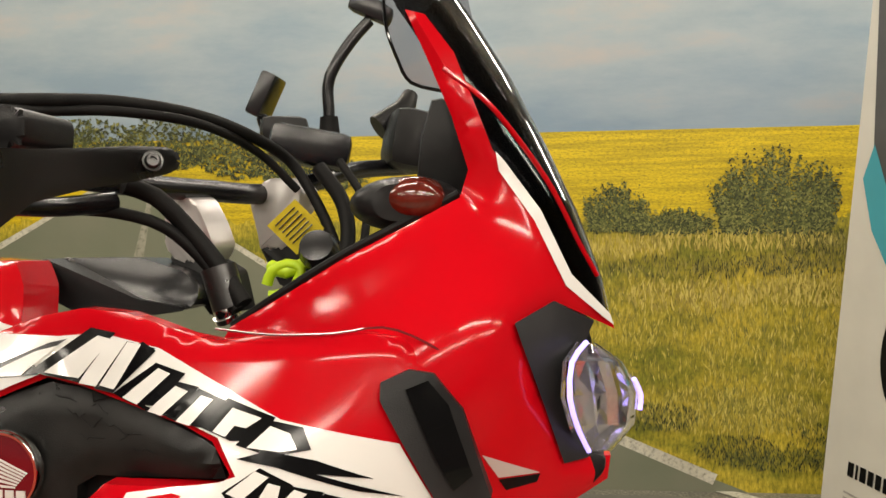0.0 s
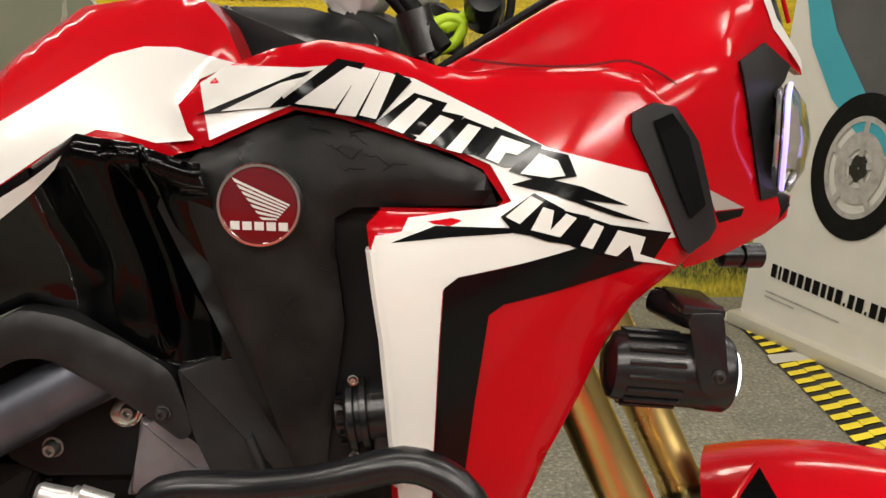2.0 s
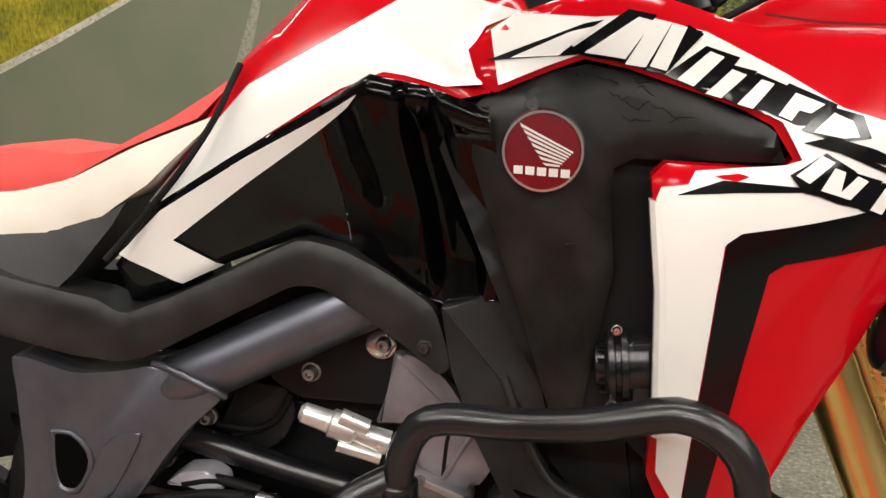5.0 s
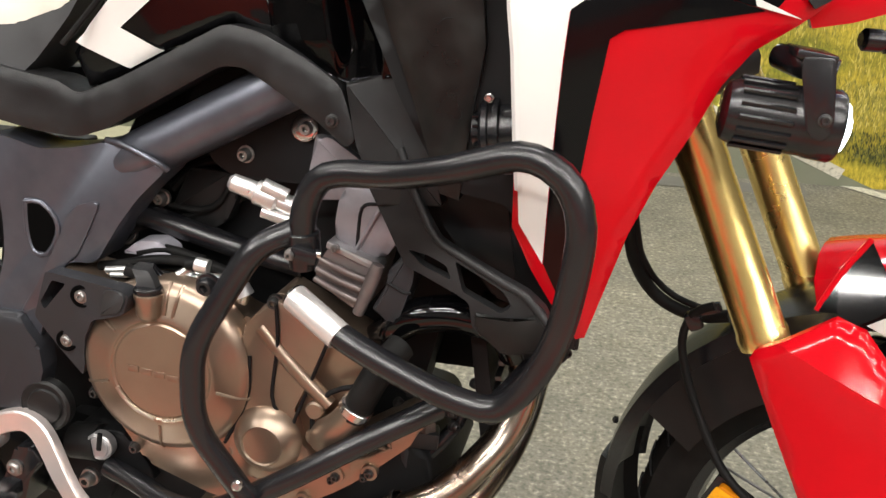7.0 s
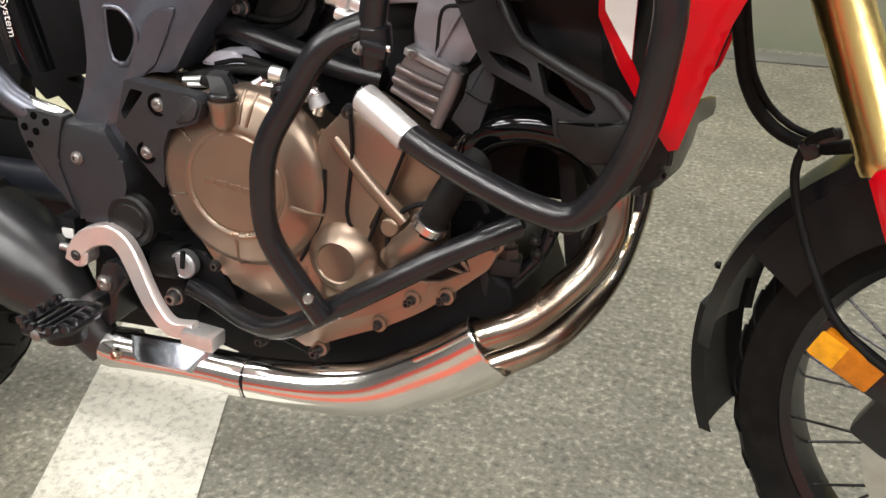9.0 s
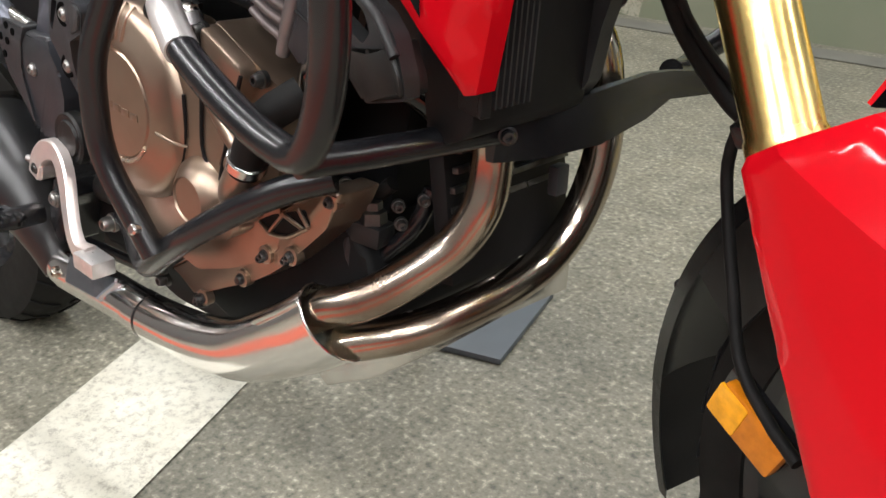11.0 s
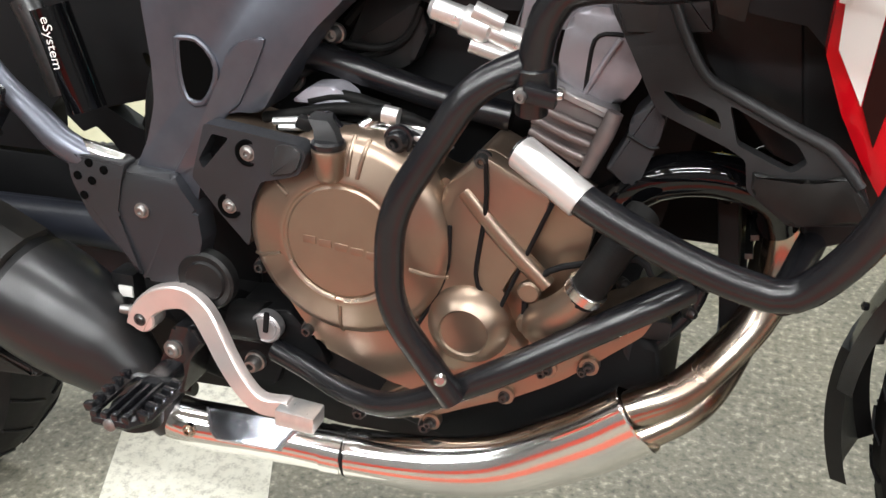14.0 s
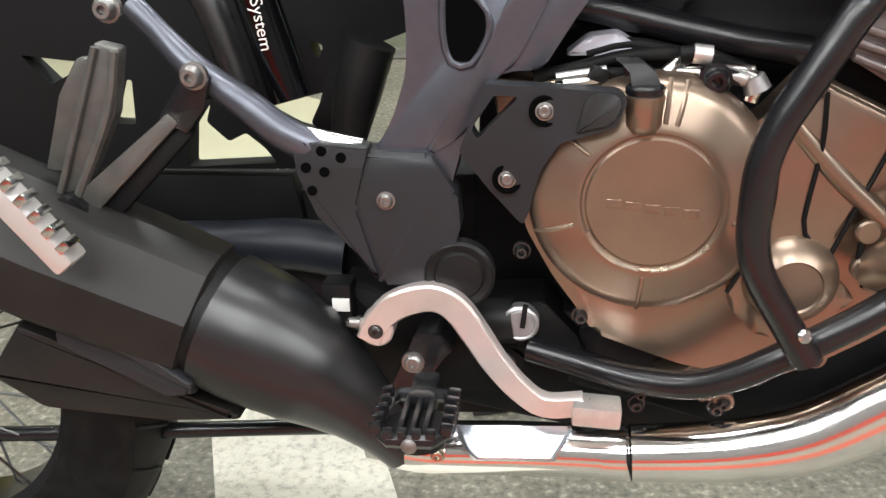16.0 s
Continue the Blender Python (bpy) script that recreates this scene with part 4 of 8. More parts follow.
for k in range(7):
    u = k / 6
    a, b = wing_ends[0].lerp(wing_ends[1], u), wing_ends[2].lerp(wing_ends[3], u)
    d = (b - a).normalized()
    n = Vector((-d.z, 0, d.x)) * 0.0011
    bm = B()
    prism(bm, [((a + n)[0], (a + n)[2]), ((b + n * 0.6)[0], (b + n * 0.6)[2]), ((b - n * 0.6)[0], (b - n * 0.6)[2]), ((a - n * 0.9 + d * 0.003)[0], (a - n * 0.9 + d * 0.003)[2])], -0.2206, -0.219, 0)
    part("wing_bar", bm, "white", BADGE)
for k in range(5):
    bm = B()
    x0 = -0.2695 + 0.0094 * k
    prism(bm, [(x0, 1.1165 - 0.0004 * k), (x0 + 0.0072, 1.1162 - 0.0004 * k), (x0 + 0.0072, 1.1228 - 0.0004 * k), (x0, 1.1230 - 0.0004 * k)], -0.2206, -0.219, 0)
    part("name_bar", bm, "white", BADGE)

# tank: red top, white band, black flank
tank_line = [(-0.549, 1.197), (-0.491, 1.255), (-0.430, 1.298), (-0.377, 1.304), (-0.312, 1.301), (-0.289, 1.279), (-0.269, 1.247), (-0.301, 1.231), (-0.312, 1.211), (-0.292, 1.179), (-0.307, 1.175), (-0.331, 1.169), (-0.397, 1.150), (-0.483, 1.099), (-0.601, 1.027), (-0.636, 1.054)]
tank_skin = edge_roll(tank_side, tank_line, 0.012)
bm = B()
sheet(bm, tank_line, tank_skin, thick=0.06, grid=0.014)
TANK = part("fuel_tank", bm, "red", BIKE, "glossy red fuel tank with a white band")
decal("white_band", [(-0.636, 1.055), (-0.534, 1.173), (-0.452, 1.217), (-0.390, 1.253), (-0.359, 1.260), (-0.328, 1.259), (-0.273, 1.245), (-0.303, 1.232), (-0.314, 1.211), (-0.299, 1.185), (-0.332, 1.182), (-0.369, 1.189), (-0.391, 1.191), (-0.433, 1.174), (-0.487, 1.140), (-0.623, 1.054)], "white", 0.0012, tank_skin, TANK, "white graphic band", 0.013)
bm = B()
prism(bm, [(-0.348, 1.284), (-0.320, 1.304), (-0.300, 1.296), (-0.219, 1.262), (-0.165, 1.253), (-0.200, 1.246), (-0.278, 1.246), (-0.310, 1.262)], -0.030, 0.05, 0.004, 0.006)
part("tank_cover", bm, "plastic_grey", TANK, "grey-black cover behind the steering head")
bm = B()
prism(bm, [(-0.331, 1.296), (-0.313, 1.303), (-0.234, 1.302), (-0.186, 1.289), (-0.163, 1.274), (-0.160, 1.259), (-0.169, 1.251), (-0.228, 1.260), (-0.295, 1.279), (-0.328, 1.288)], 0.0, 0.06, 0.004, 0.006)
for v in bm.verts:
    v.co.y += 0.9 * (v.co.z - 1.285)
part("cover_flap", bm, "satin", TANK, "black cover flap with one screw")
bolt(TANK, (-0.313, 0.010, 1.297), 0.006, axis=(0.1, -0.6, 0.8))

flank_line = [(-0.661, 0.995), (-0.609, 1.061), (-0.529, 1.112), (-0.399, 1.187), (-0.331, 1.179), (-0.312, 1.173), (-0.321, 1.151), (-0.301, 1.084), (-0.280, 1.030), (-0.278, 0.999), (-0.334, 0.985), (-0.465, 1.039), (-0.541, 1.007), (-0.587, 0.981), (-0.647, 0.958)]
flank_side = stations([(-0.33, 1.15, -0.195), (-0.36, 1.0, -0.150), (-0.45, 1.15, -0.165), (-0.48, 1.05, -0.148), (-0.40, 1.07, -0.135), (-0.6, 1.0, -0.142), (-0.69, 0.95, -0.13), (-0.33, 0.93, -0.15), (-0.55, 0.97, -0.142)])
flank_base = flank_side


def ease(u, us, vs):
    """Smooth steps through the values vs at the places us."""
    for a, b, p, q in zip(us, us[1:], vs, vs[1:]):
        if u <= b:
            k = max(0.0, (u - a) / (b - a))
            return p + (q - p) * k * k * (3 - 2 * k)
    return vs[-1]


def flank_side(x, z):
    """The flank swells to a ridge, drops into a recess and rises again at a rounded corner."""
    u = x - float(np.interp(z, (1.013, 1.075, 1.12, 1.165, 1.195), (-0.354, -0.364, -0.375, -0.383, -0.387)))
    w = x - float(np.interp(z, (1.03, 1.07, 1.12, 1.17), (-0.294, -0.312, -0.325, -0.335)))
    fade = min(1.0, max(0.0, (z - 0.985) / 0.04))
    deep = -0.008 + 0.019 * min(1.0, max(0.0, (1.176 - z) / 0.035))
    return flank_base(x, z) + fade * ease(u, (-0.075, -0.008, 0.008, 0.026, 0.030), (0.0, -0.020, -0.021, deep - 0.001, deep)) - fade * ease(w, (-0.010, 0.003, 0.010), (0.0, 0.017, 0.018))


flank_skin = edge_roll(flank_side, flank_line, 0.010)
bm = B()
rear_part = flank_line[:3] + [(-0.447, 1.160), (-0.436, 1.12), (-0.425, 1.075), (-0.414, 1.018)] + flank_line[11:]
sheet(bm, rear_part, edge_roll(flank_side, flank_line, 0.010), thick=0.04, grid=0.0065)
FLANK = part("tank_flank", bm, "gloss", BIKE, "gloss black tank flank with a white chevron")
bm = B()
rows = []
for i in range(41):
    k, row = i / 40, []
    for u in np.linspace(-0.066, 0.092, 56):
        z = 1.182 - 0.18 * k
        for _ in range(4):
            x = float(np.interp(z, (1.013, 1.075, 1.12, 1.165, 1.195), (-0.354, -0.364, -0.375, -0.383, -0.387))) + u
            z = (1 - k) * float(np.interp(x, (-0.454, -0.395, -0.331, -0.300), (1.158, 1.190, 1.179, 1.168))) + k * float(np.interp(x, (-0.415, -0.334, -0.262), (1.015, 0.985, 0.999)))
        row.append(bm.verts.new((x, flank_side(x, z) + 0.018 * max(0.0, 1 - k / 0.10) ** 2 - 0.0008, z)))
    rows.append(row)
for p, q in zip(rows, rows[1:]):
    for c in range(len(p) - 1):
        bm.faces.new((p[c], p[c + 1], q[c + 1], q[c]))
bmesh.ops.solidify(bm, geom=bm.faces[:], thickness=0.01)
bmesh.ops.recalc_face_normals(bm, faces=bm.faces)
part("knee_ridge", bm, "gloss", FLANK, "gloss black knee ridge beside a recess", sharp=60)
decal("white_chevron", [(-0.653, 1.008), (-0.604, 1.055), (-0.516, 1.111), (-0.404, 1.173), (-0.415, 1.161), (-0.517, 1.086), (-0.593, 1.027), (-0.545, 1.005), (-0.588, 0.983)], "white", 0.0030, flank_skin, FLANK, grid=0.0065)
# seat
seat_side = stations([(-0.6, 1.17, -0.08), (-0.63, 1.10, -0.13), (-0.70, 1.0, -0.15), (-0.8, 1.1, -0.10), (-0.9, 1.07, -0.12), (-0.8, 0.98, -0.15), (-1.0, 1.0, -0.15)])
for nm, mat, line in [("seat_top", "seat_red", [(-0.541, 1.194), (-0.581, 1.161), (-0.615, 1.136), (-0.668, 1.106), (-0.715, 1.098), (-0.773, 1.101), (-0.846, 1.092), (-0.850, 1.047), (-0.776, 1.057), (-0.722, 1.070), (-0.656, 1.107), (-0.587, 1.138)]),
                      ("seat_side", "seat_white", [(-0.571, 1.141), (-0.576, 1.129), (-0.623, 1.077), (-0.669, 1.044), (-0.728, 1.022), (-0.763, 1.017), (-0.835, 1.007), (-0.831, 1.055), (-0.760, 1.064), (-0.708, 1.077), (-0.641, 1.111)]),
                      ("seat_base", "seat_black", [(-0.644, 1.059), (-0.657, 1.036), (-0.696, 0.987), (-0.738, 0.948), (-0.756, 0.944), (-0.828, 0.922), (-0.820, 1.015), (-0.750, 1.025), (-0.716, 1.029), (-0.659, 1.050)])]:
    bm = B()
    sheet(bm, line, edge_roll(seat_side, line, 0.006), thick=0.10, grid=0.018)
    part(nm, bm, mat, BIKE, {"seat_top": "red vinyl seat top", "seat_side": "cream vinyl seat side", "seat_base": "black vinyl seat lower side"}[nm])
bm = B()
tube(bm, [(-0.544, -0.095, 1.191), (-0.549, -0.115, 1.167), (-0.557, -0.130, 1.141), (-0.578, -0.142, 1.104), (-0.600, -0.150, 1.073), (-0.631, -0.157, 1.035), (-0.655, -0.162, 1.007)], 0.0035, 8)
part("seat_gap", bm, "rubber", BIKE)

# plastic rail cover with its screw
rail = [(-0.856, 1.014), (-0.759, 0.983), (-0.694, 0.972), (-0.667, 0.969), (-0.641, 0.954), (-0.587, 0.976), (-0.465, 1.039), (-0.429, 1.033), (-0.379, 1.010), (-0.339, 0.983), (-0.326, 0.945), (-0.322, 0.927), (-0.333, 0.918), (-0.359, 0.940), (-0.399, 0.967), (-0.445, 0.995), (-0.471, 0.995), (-0.534, 0.960), (-0.611, 0.917), (-0.644, 0.906), (-0.699, 0.910), (-0.764, 0.923), (-0.862, 0.956)]
bm = B()
rail = rounded(rail, 0.010)
sheet(bm, rail, edge_roll(lambda x, z: -0.168, rail, 0.008), thick=0.05, grid=0.010)
RAIL = part("rail_cover", bm, "plastic_grey", BIKE, "dark grey plastic frame rail cover")
bolt(RAIL, (-0.346, -0.169, 0.947), 0.007, mat="steel_dark")
bm = B()
prism(bm, [(-0.334, 0.985), (-0.279, 1.003), (-0.273, 0.999), (-0.243, 0.933), (-0.226, 0.865), (-0.297, 0.860), (-0.321, 0.924)], -0.166, -0.10, 0.004, 0.004)
part("tank_mount_cover", bm, "plastic_grey", BIKE, "dark grey cover below the tank")

# headlamp and its black surround
bm = B()
sheet(bm, [(0.159, 1.246), (0.192, 1.263), (0.228, 1.243), (0.221, 1.228), (0.208, 1.215), (0.206, 1.182), (0.213, 1.153), (0.222, 1.127), (0.222, 1.120), (0.200, 1.118), (0.180, 1.182)], lambda x, z: cowl_side(x, z) - 0.002, thick=0.02, grid=0.01)
SURROUND = part("headlamp_surround", bm, "plastic_grey", BIKE, "matt black headlamp surround")
lens_in = [Vector(q) for q in ((0.217, -0.074, 1.226), (0.204, -0.104, 1.212), (0.202, -0.110, 1.182), (0.209, -0.090, 1.153), (0.219, -0.062, 1.127))]
lens_out = [Vector(q) for q in ((0.230, -0.048, 1.222), (0.258, 0.0, 1.200), (0.274, 0.022, 1.168), (0.271, 0.024, 1.136), (0.246, -0.022, 1.119))]


def lens_skin(bm, bulge, inset):
    """A faceted skin between the inner and the outer edge of the headlamp."""
    out = Vector((0.82, -0.57, 0.0))
    rows = []
    for i, (a, b) in enumerate(zip(lens_in, lens_out)):
        h = bulge * (0.35, 0.9, 1.0, 0.9, 0.35)[i]
        rows.append([bm.verts.new(a.lerp(b, u) + out * (h * w - inset)) for u, w in ((0, 0), (0.2, 0.6), (0.45, 1.0), (0.75, 0.8), (1, 0))])
    for p, q in zip(rows, rows[1:]):
        for k in range(4):
            bm.faces.new((p[k], p[k + 1], q[k + 1], q[k]))
    bmesh.ops.recalc_face_normals(bm, faces=bm.faces)


bm = B()
lens_skin(bm, 0.016, 0.0)
bmesh.ops.solidify(bm, geom=bm.faces[:], thickness=0.002)
LENS = part("headlamp_lens", bm, "lens", SURROUND, "clear faceted headlamp lens")
LENS.visible_shadow = False
bm = B()
lens_skin(bm, -0.004, 0.006)
for f in bm.faces[:]:
    r = bmesh.ops.poke(bm, faces=[f])
    for v in r["verts"]:
        v.co += Vector((-0.82, 0.57, 0.0)) * 0.004
part("reflector", bm, "lamp_steel", SURROUND, "faceted silver reflector", sharp=5)
bm = B()
ring_loft(bm, [[lens_in[i].lerp(lens_out[i], u) + Vector((0.82, -0.57, 0)) * h for u, h in ((0.56, -0.004), (0.60, 0.005), (0.66, 0.005), (0.70, -0.004))] for i in (1, 2, 3)])
bmesh.ops.recalc_face_normals(bm, faces=bm.faces)
part("lamp_divider", bm, "chrome", SURROUND, "bright metal divider")
bm = B()
tube(bm, [q + Vector((0.003, -0.003, 0)) for q in lens_in], 0.0024, 8)
part("light_strip", bm, "led", SURROUND, "lit violet light strip")
bm = B()
tube(bm, [(0.268, 0.008, 1.182), (0.2755, 0.018, 1.165), (0.2745, 0.02, 1.150)], 0.0025, 8)
part("light_strip", bm, "led", SURROUND)

# screen: smoked sheet curved round to the far side
def screen_mesh(bm, side):
    rows = [(0.245, 1.245, 0.03), (0.238, 1.28, 0.05), (0.215, 1.345, 0.062), (0.185, 1.41, 0.070), (0.152, 1.475, 0.074), (0.118, 1.53, 0.075), (0.09, 1.57, 0.07)]
    rings = []
    for x, z, w in rows:
        rings.append([bm.verts.new((x - 0.10 * (u / 1.0) ** 2 * (1 - 0.35 * abs(u)), u * w, z)) for u in [k / 8 for k in range(-8, 9)]])
    for a, b in zip(rings, rings[1:]):
        for i in range(len(a) - 1):
            bm.faces.new((a[i], a[i + 1], b[i + 1], b[i]))
    bmesh.ops.solidify(bm, geom=bm.faces[:], thickness=0.003)


bm = B()
screen_mesh(bm, 1)
part("windscreen", bm, "smoke", BIKE, "smoked curved windscreen")
bm = B()
tube(bm, [(0.101, -0.130, 1.462), (0.135, -0.125, 1.436), (0.161, -0.110, 1.406), (0.191, -0.080, 1.363), (0.214, -0.050, 1.317), (0.232, -0.030, 1.284)], 0.0022, 8)
part("screen_red_edge", bm, "red", BIKE)
bm = B()
prism(bm, [(0.050, 1.386), (0.054, 1.425), (0.066, 1.465), (0.086, 1.468), (0.106, 1.436), (0.124, 1.377), (0.094, 1.365)], 0.05, 0.12, 0.006)
part("dash_housing", bm, "plastic", BIKE, "black dash housing behind the screen")



# ---- frame and engine ----
def plate(name, outline, y, depth, mat, parent=None, label="", bevel=0.004, rr=0.004, seg=2):
    bm = B()
    prism(bm, outline, y, y + depth, bevel, rr, seg)
    return part(name, bm, mat, parent or BIKE, label)


def holed_plate(name, outline, holes, y, depth, mat, parent=None, label=""):
    """A flat plate with openings through it."""
    loops = [rounded(outline, 0.004)] + [rounded(h, 0.004) for h in holes]
    pts, edges = [], []
    for loop in loops:
        k = len(pts)
        pts += loop
        edges += [(k + i, k + (i + 1) % len(loop)) for i in range(len(loop))]
    v2, _, faces, *_ = delaunay_2d_cdt([Vector(p) for p in pts], edges, [], 0, 1e-6)
    bm = B()
    vs = [bm.verts.new((p[0], y, p[1])) for p in v2]
    for t in faces:
        c = sum((Vector(v2[i]) for i in t), Vector((0, 0))) / len(t)
        if inside((c[0], c[1]), loops[0]) and not any(inside((c[0], c[1]), h) for h in loops[1:]):
            bm.faces.new([vs[i] for i in t])
    bmesh.ops.delete(bm, geom=[v for v in bm.verts if not v.link_faces], context="VERTS")
    bmesh.ops.solidify(bm, geom=bm.faces[:], thickness=depth)
    bmesh.ops.recalc_face_normals(bm, faces=bm.faces)
    low = min(v.co.y for v in bm.verts)
    for v in bm.verts:
        v.co.y += y - low
    return part(name, bm, mat, parent or BIKE, label, sharp=25)


def pipe(name, pts, r, mat, parent=None, label="", n=16, m=None, step=0.012):
    bm = B()
    tube(bm, pts, r, n, step=step)
    return part(name, bm, mat, parent or BIKE, label, m=m)


def folded(name, outline, y, depth, mat, fold, up, down, parent=None, label="", bevel=0.003):
    """A plate with a crease along the height fold; both halves lean back by the given slopes."""
    bm = B()
    prism(bm, outline, y, y + depth, bevel, 0.004, 2)
    bmesh.ops.bisect_plane(bm, geom=bm.verts[:] + bm.edges[:] + bm.faces[:], plane_co=(0, 0, fold), plane_no=(0, 0, 1))
    for v in bm.verts:
        d = v.co.z - fold
        v.co.y += up * d if d > 0 else -down * d
    return part(name, bm, mat, parent or BIKE, label)


# added near-black plates close the gaps between the parts and stand for shade
plate("seat_gap_filler", [(-0.801, 0.965), (-0.689, 0.971), (-0.592, 0.981), (-0.581, 0.94), (-0.674, 0.898), (-0.805, 0.915)], -0.06, 0.05, "dark", label="added near-black filler plate under the seat front", bevel=0.004)
plate("inner_core", [(-0.72, 0.48), (-0.70, 0.80), (-0.62, 0.95), (-0.30, 1.12), (-0.10, 1.15), (-0.08, 1.0), (-0.19, 0.92), (-0.28, 0.55), (-0.40, 0.44)], -0.045, 0.09, "dark", label="near-black filler core for the shade among frame and wiring", rr=0.02)
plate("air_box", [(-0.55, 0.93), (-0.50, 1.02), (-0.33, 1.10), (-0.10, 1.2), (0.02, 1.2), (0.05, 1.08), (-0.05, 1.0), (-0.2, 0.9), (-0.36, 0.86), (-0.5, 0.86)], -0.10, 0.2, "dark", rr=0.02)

# main spar under the rail cover, and the pivot plate with its opening
SPAR = pipe("main_spar", [(-0.374, -0.128, 0.994), (-0.431, -0.128, 0.965), (-0.511, -0.128, 0.923), (-0.585, -0.128, 0.885), (-0.635, -0.112, 0.859)], 0.029, "frame", label="dark grey frame spar", n=24)
pipe("weld", [(-0.617, -0.150, 0.903), (-0.593, -0.160, 0.902), (-0.570, -0.162, 0.893), (-0.552, -0.160, 0.884), (-0.543, -0.152, 0.875)], 0.0035, "frame", SPAR)
PIVOT = plate("pivot_plate", [(-0.769, 0.902), (-0.742, 0.897), (-0.701, 0.886), (-0.658, 0.891), (-0.613, 0.902), (-0.543, 0.875), (-0.581, 0.840), (-0.609, 0.804), (-0.642, 0.753)] + [(-0.665, 0.755), (-0.687, 0.747), (-0.713, 0.688), (-0.725, 0.642), (-0.750, 0.673), (-0.797, 0.679), (-0.776, 0.710), (-0.761, 0.754), (-0.759, 0.795), (-0.762, 0.843), (-0.763, 0.871)], -0.152, 0.055, "frame", label="grey painted swingarm pivot casting", bevel=0.0025, rr=0.012, seg=2)
plate("pivot_opening", [(-0.725, 0.821), (-0.707, 0.822), (-0.690, 0.805), (-0.690, 0.785), (-0.704, 0.762), (-0.720, 0.764), (-0.725, 0.788)], -0.1538, 0.003, "void", PIVOT, bevel=0.0, rr=0.006)
plate("casting_face", [(-0.683, 0.786), (-0.668, 0.821), (-0.627, 0.833), (-0.649, 0.789), (-0.667, 0.756), (-0.685, 0.750), (-0.710, 0.697), (-0.741, 0.681), (-0.746, 0.683), (-0.717, 0.726), (-0.696, 0.763)], -0.1545, 0.012, "frame", PIVOT, bevel=0.0022, rr=0.012, seg=3)
pipe("opening_rim", [(x, -0.152, z) for x, z in [(-0.726, 0.823), (-0.705, 0.823), (-0.688, 0.805), (-0.688, 0.784), (-0.703, 0.760), (-0.721, 0.762), (-0.727, 0.788), (-0.726, 0.823)]], 0.0035, "frame", PIVOT, n=8)
COVER = folded("heel_guard", [(-0.869, 0.696), (-0.841, 0.693), (-0.796, 0.690), (-0.801, 0.674), (-0.813, 0.632), (-0.794, 0.559), (-0.809, 0.582), (-0.848, 0.623), (-0.863, 0.662)], -0.1685, 0.02, "cover_grey", 0.672, 0.14, 0.02, label="dark grey perforated heel guard", bevel=0.003)
for p in [(-0.858, -0.166, 0.690), (-0.840, -0.166, 0.686), (-0.822, -0.166, 0.680), (-0.855, -0.166, 0.671), (-0.838, -0.166, 0.667), (-0.851, -0.166, 0.649)]:
    bm = B()
    p = (p[0], -0.1685 + (0.14 if p[2] > 0.672 else -0.02) * (p[2] - 0.672), p[2])
    turned(bm, p, (0, -1, 0), [(-0.002, 0.0048), (0.0012, 0.0048)], 16)
    part("drilled_hole", bm, "void", COVER)
COVER2 = folded("pivot_cover", [(-0.803, 0.685), (-0.742, 0.683), (-0.717, 0.645), (-0.715, 0.613), (-0.729, 0.569), (-0.740, 0.554), (-0.791, 0.553), (-0.799, 0.560), (-0.814, 0.631)], -0.1665, 0.03, "cover_grey", 0.668, 0.30, 0.04, label="dark grey pivot cover with one screw", bevel=0.006)
bolt(COVER2, (-0.783, -0.1655, 0.639), 0.0085, mat="bolt_steel")
bm = B()
turned(bm, (-0.718, -0.150, 0.564), (0, -1, 0), [(0, 0.034), (0.012, 0.034), (0.015, 0.031), (0.013, 0.024), (0.016, 0.022), (0.017, 0.0)], 32, cap=False)
part("pivot_cap", bm, "plastic", BIKE, "round black pivot cap")
def guard_lean(x, z):
    """Depth of the guard's face: it runs inwards to the rear and falls away below its crease."""
    return -0.204 + 0.22 * (-0.572 - x) + 0.22 * max(0.0, 0.694 - z)


GUARD = holed_plate("clutch_guard", [(-0.690, 0.748), (-0.640, 0.747), (-0.577, 0.745), (-0.570, 0.738), (-0.579, 0.716), (-0.597, 0.709), (-0.625, 0.700), (-0.641, 0.674), (-0.648, 0.650), (-0.651, 0.634), (-0.658, 0.617), (-0.687, 0.650), (-0.714, 0.687), (-0.709, 0.699)], [[(-0.681, 0.739), (-0.660, 0.738), (-0.697, 0.699), (-0.702, 0.708)]], 0.0, 0.022, "cover_grey", label="dark grey plastic guard with two screws")
for v in GUARD.data.vertices:
    v.co.y += guard_lean(v.co.x, v.co.z)
bm = B()
prism(bm, [(-0.604, 0.740), (-0.594, 0.744), (-0.579, 0.743), (-0.574, 0.737), (-0.582, 0.719), (-0.612, 0.709)], 0.0, 0.008, 0.002, 0.004)
for v in bm.verts:
    v.co.y += guard_lean(v.co.x, v.co.z) - 0.003
part("guard_tip", bm, "plastic_grey", GUARD)
for p in ((-0.638, guard_lean(-0.638, 0.727), 0.727), (-0.671, guard_lean(-0.671, 0.663), 0.663)):
    bm = B()
    turned(bm, p, (0, -1, 0), [(-0.003, 0.0135), (0.0012, 0.0135), (0.0016, 0.012), (0.0004, 0.0095)], 24)
    part("screw_seat", bm, "void", GUARD)
    bolt(GUARD, p, 0.0078, 0.0045, mat="bolt_steel")
# filler cap with its grip on the clutch cover
bm = B()
turned(bm, (-0.5555, -0.186, 0.706), (0, 0, 1), [(0, 0.004), (0.002, 0.010), (0.008, 0.0145), (0.026, 0.0155), (0.029, 0.0165), (0.033, 0.0165), (0.034, 0.015)], 28)
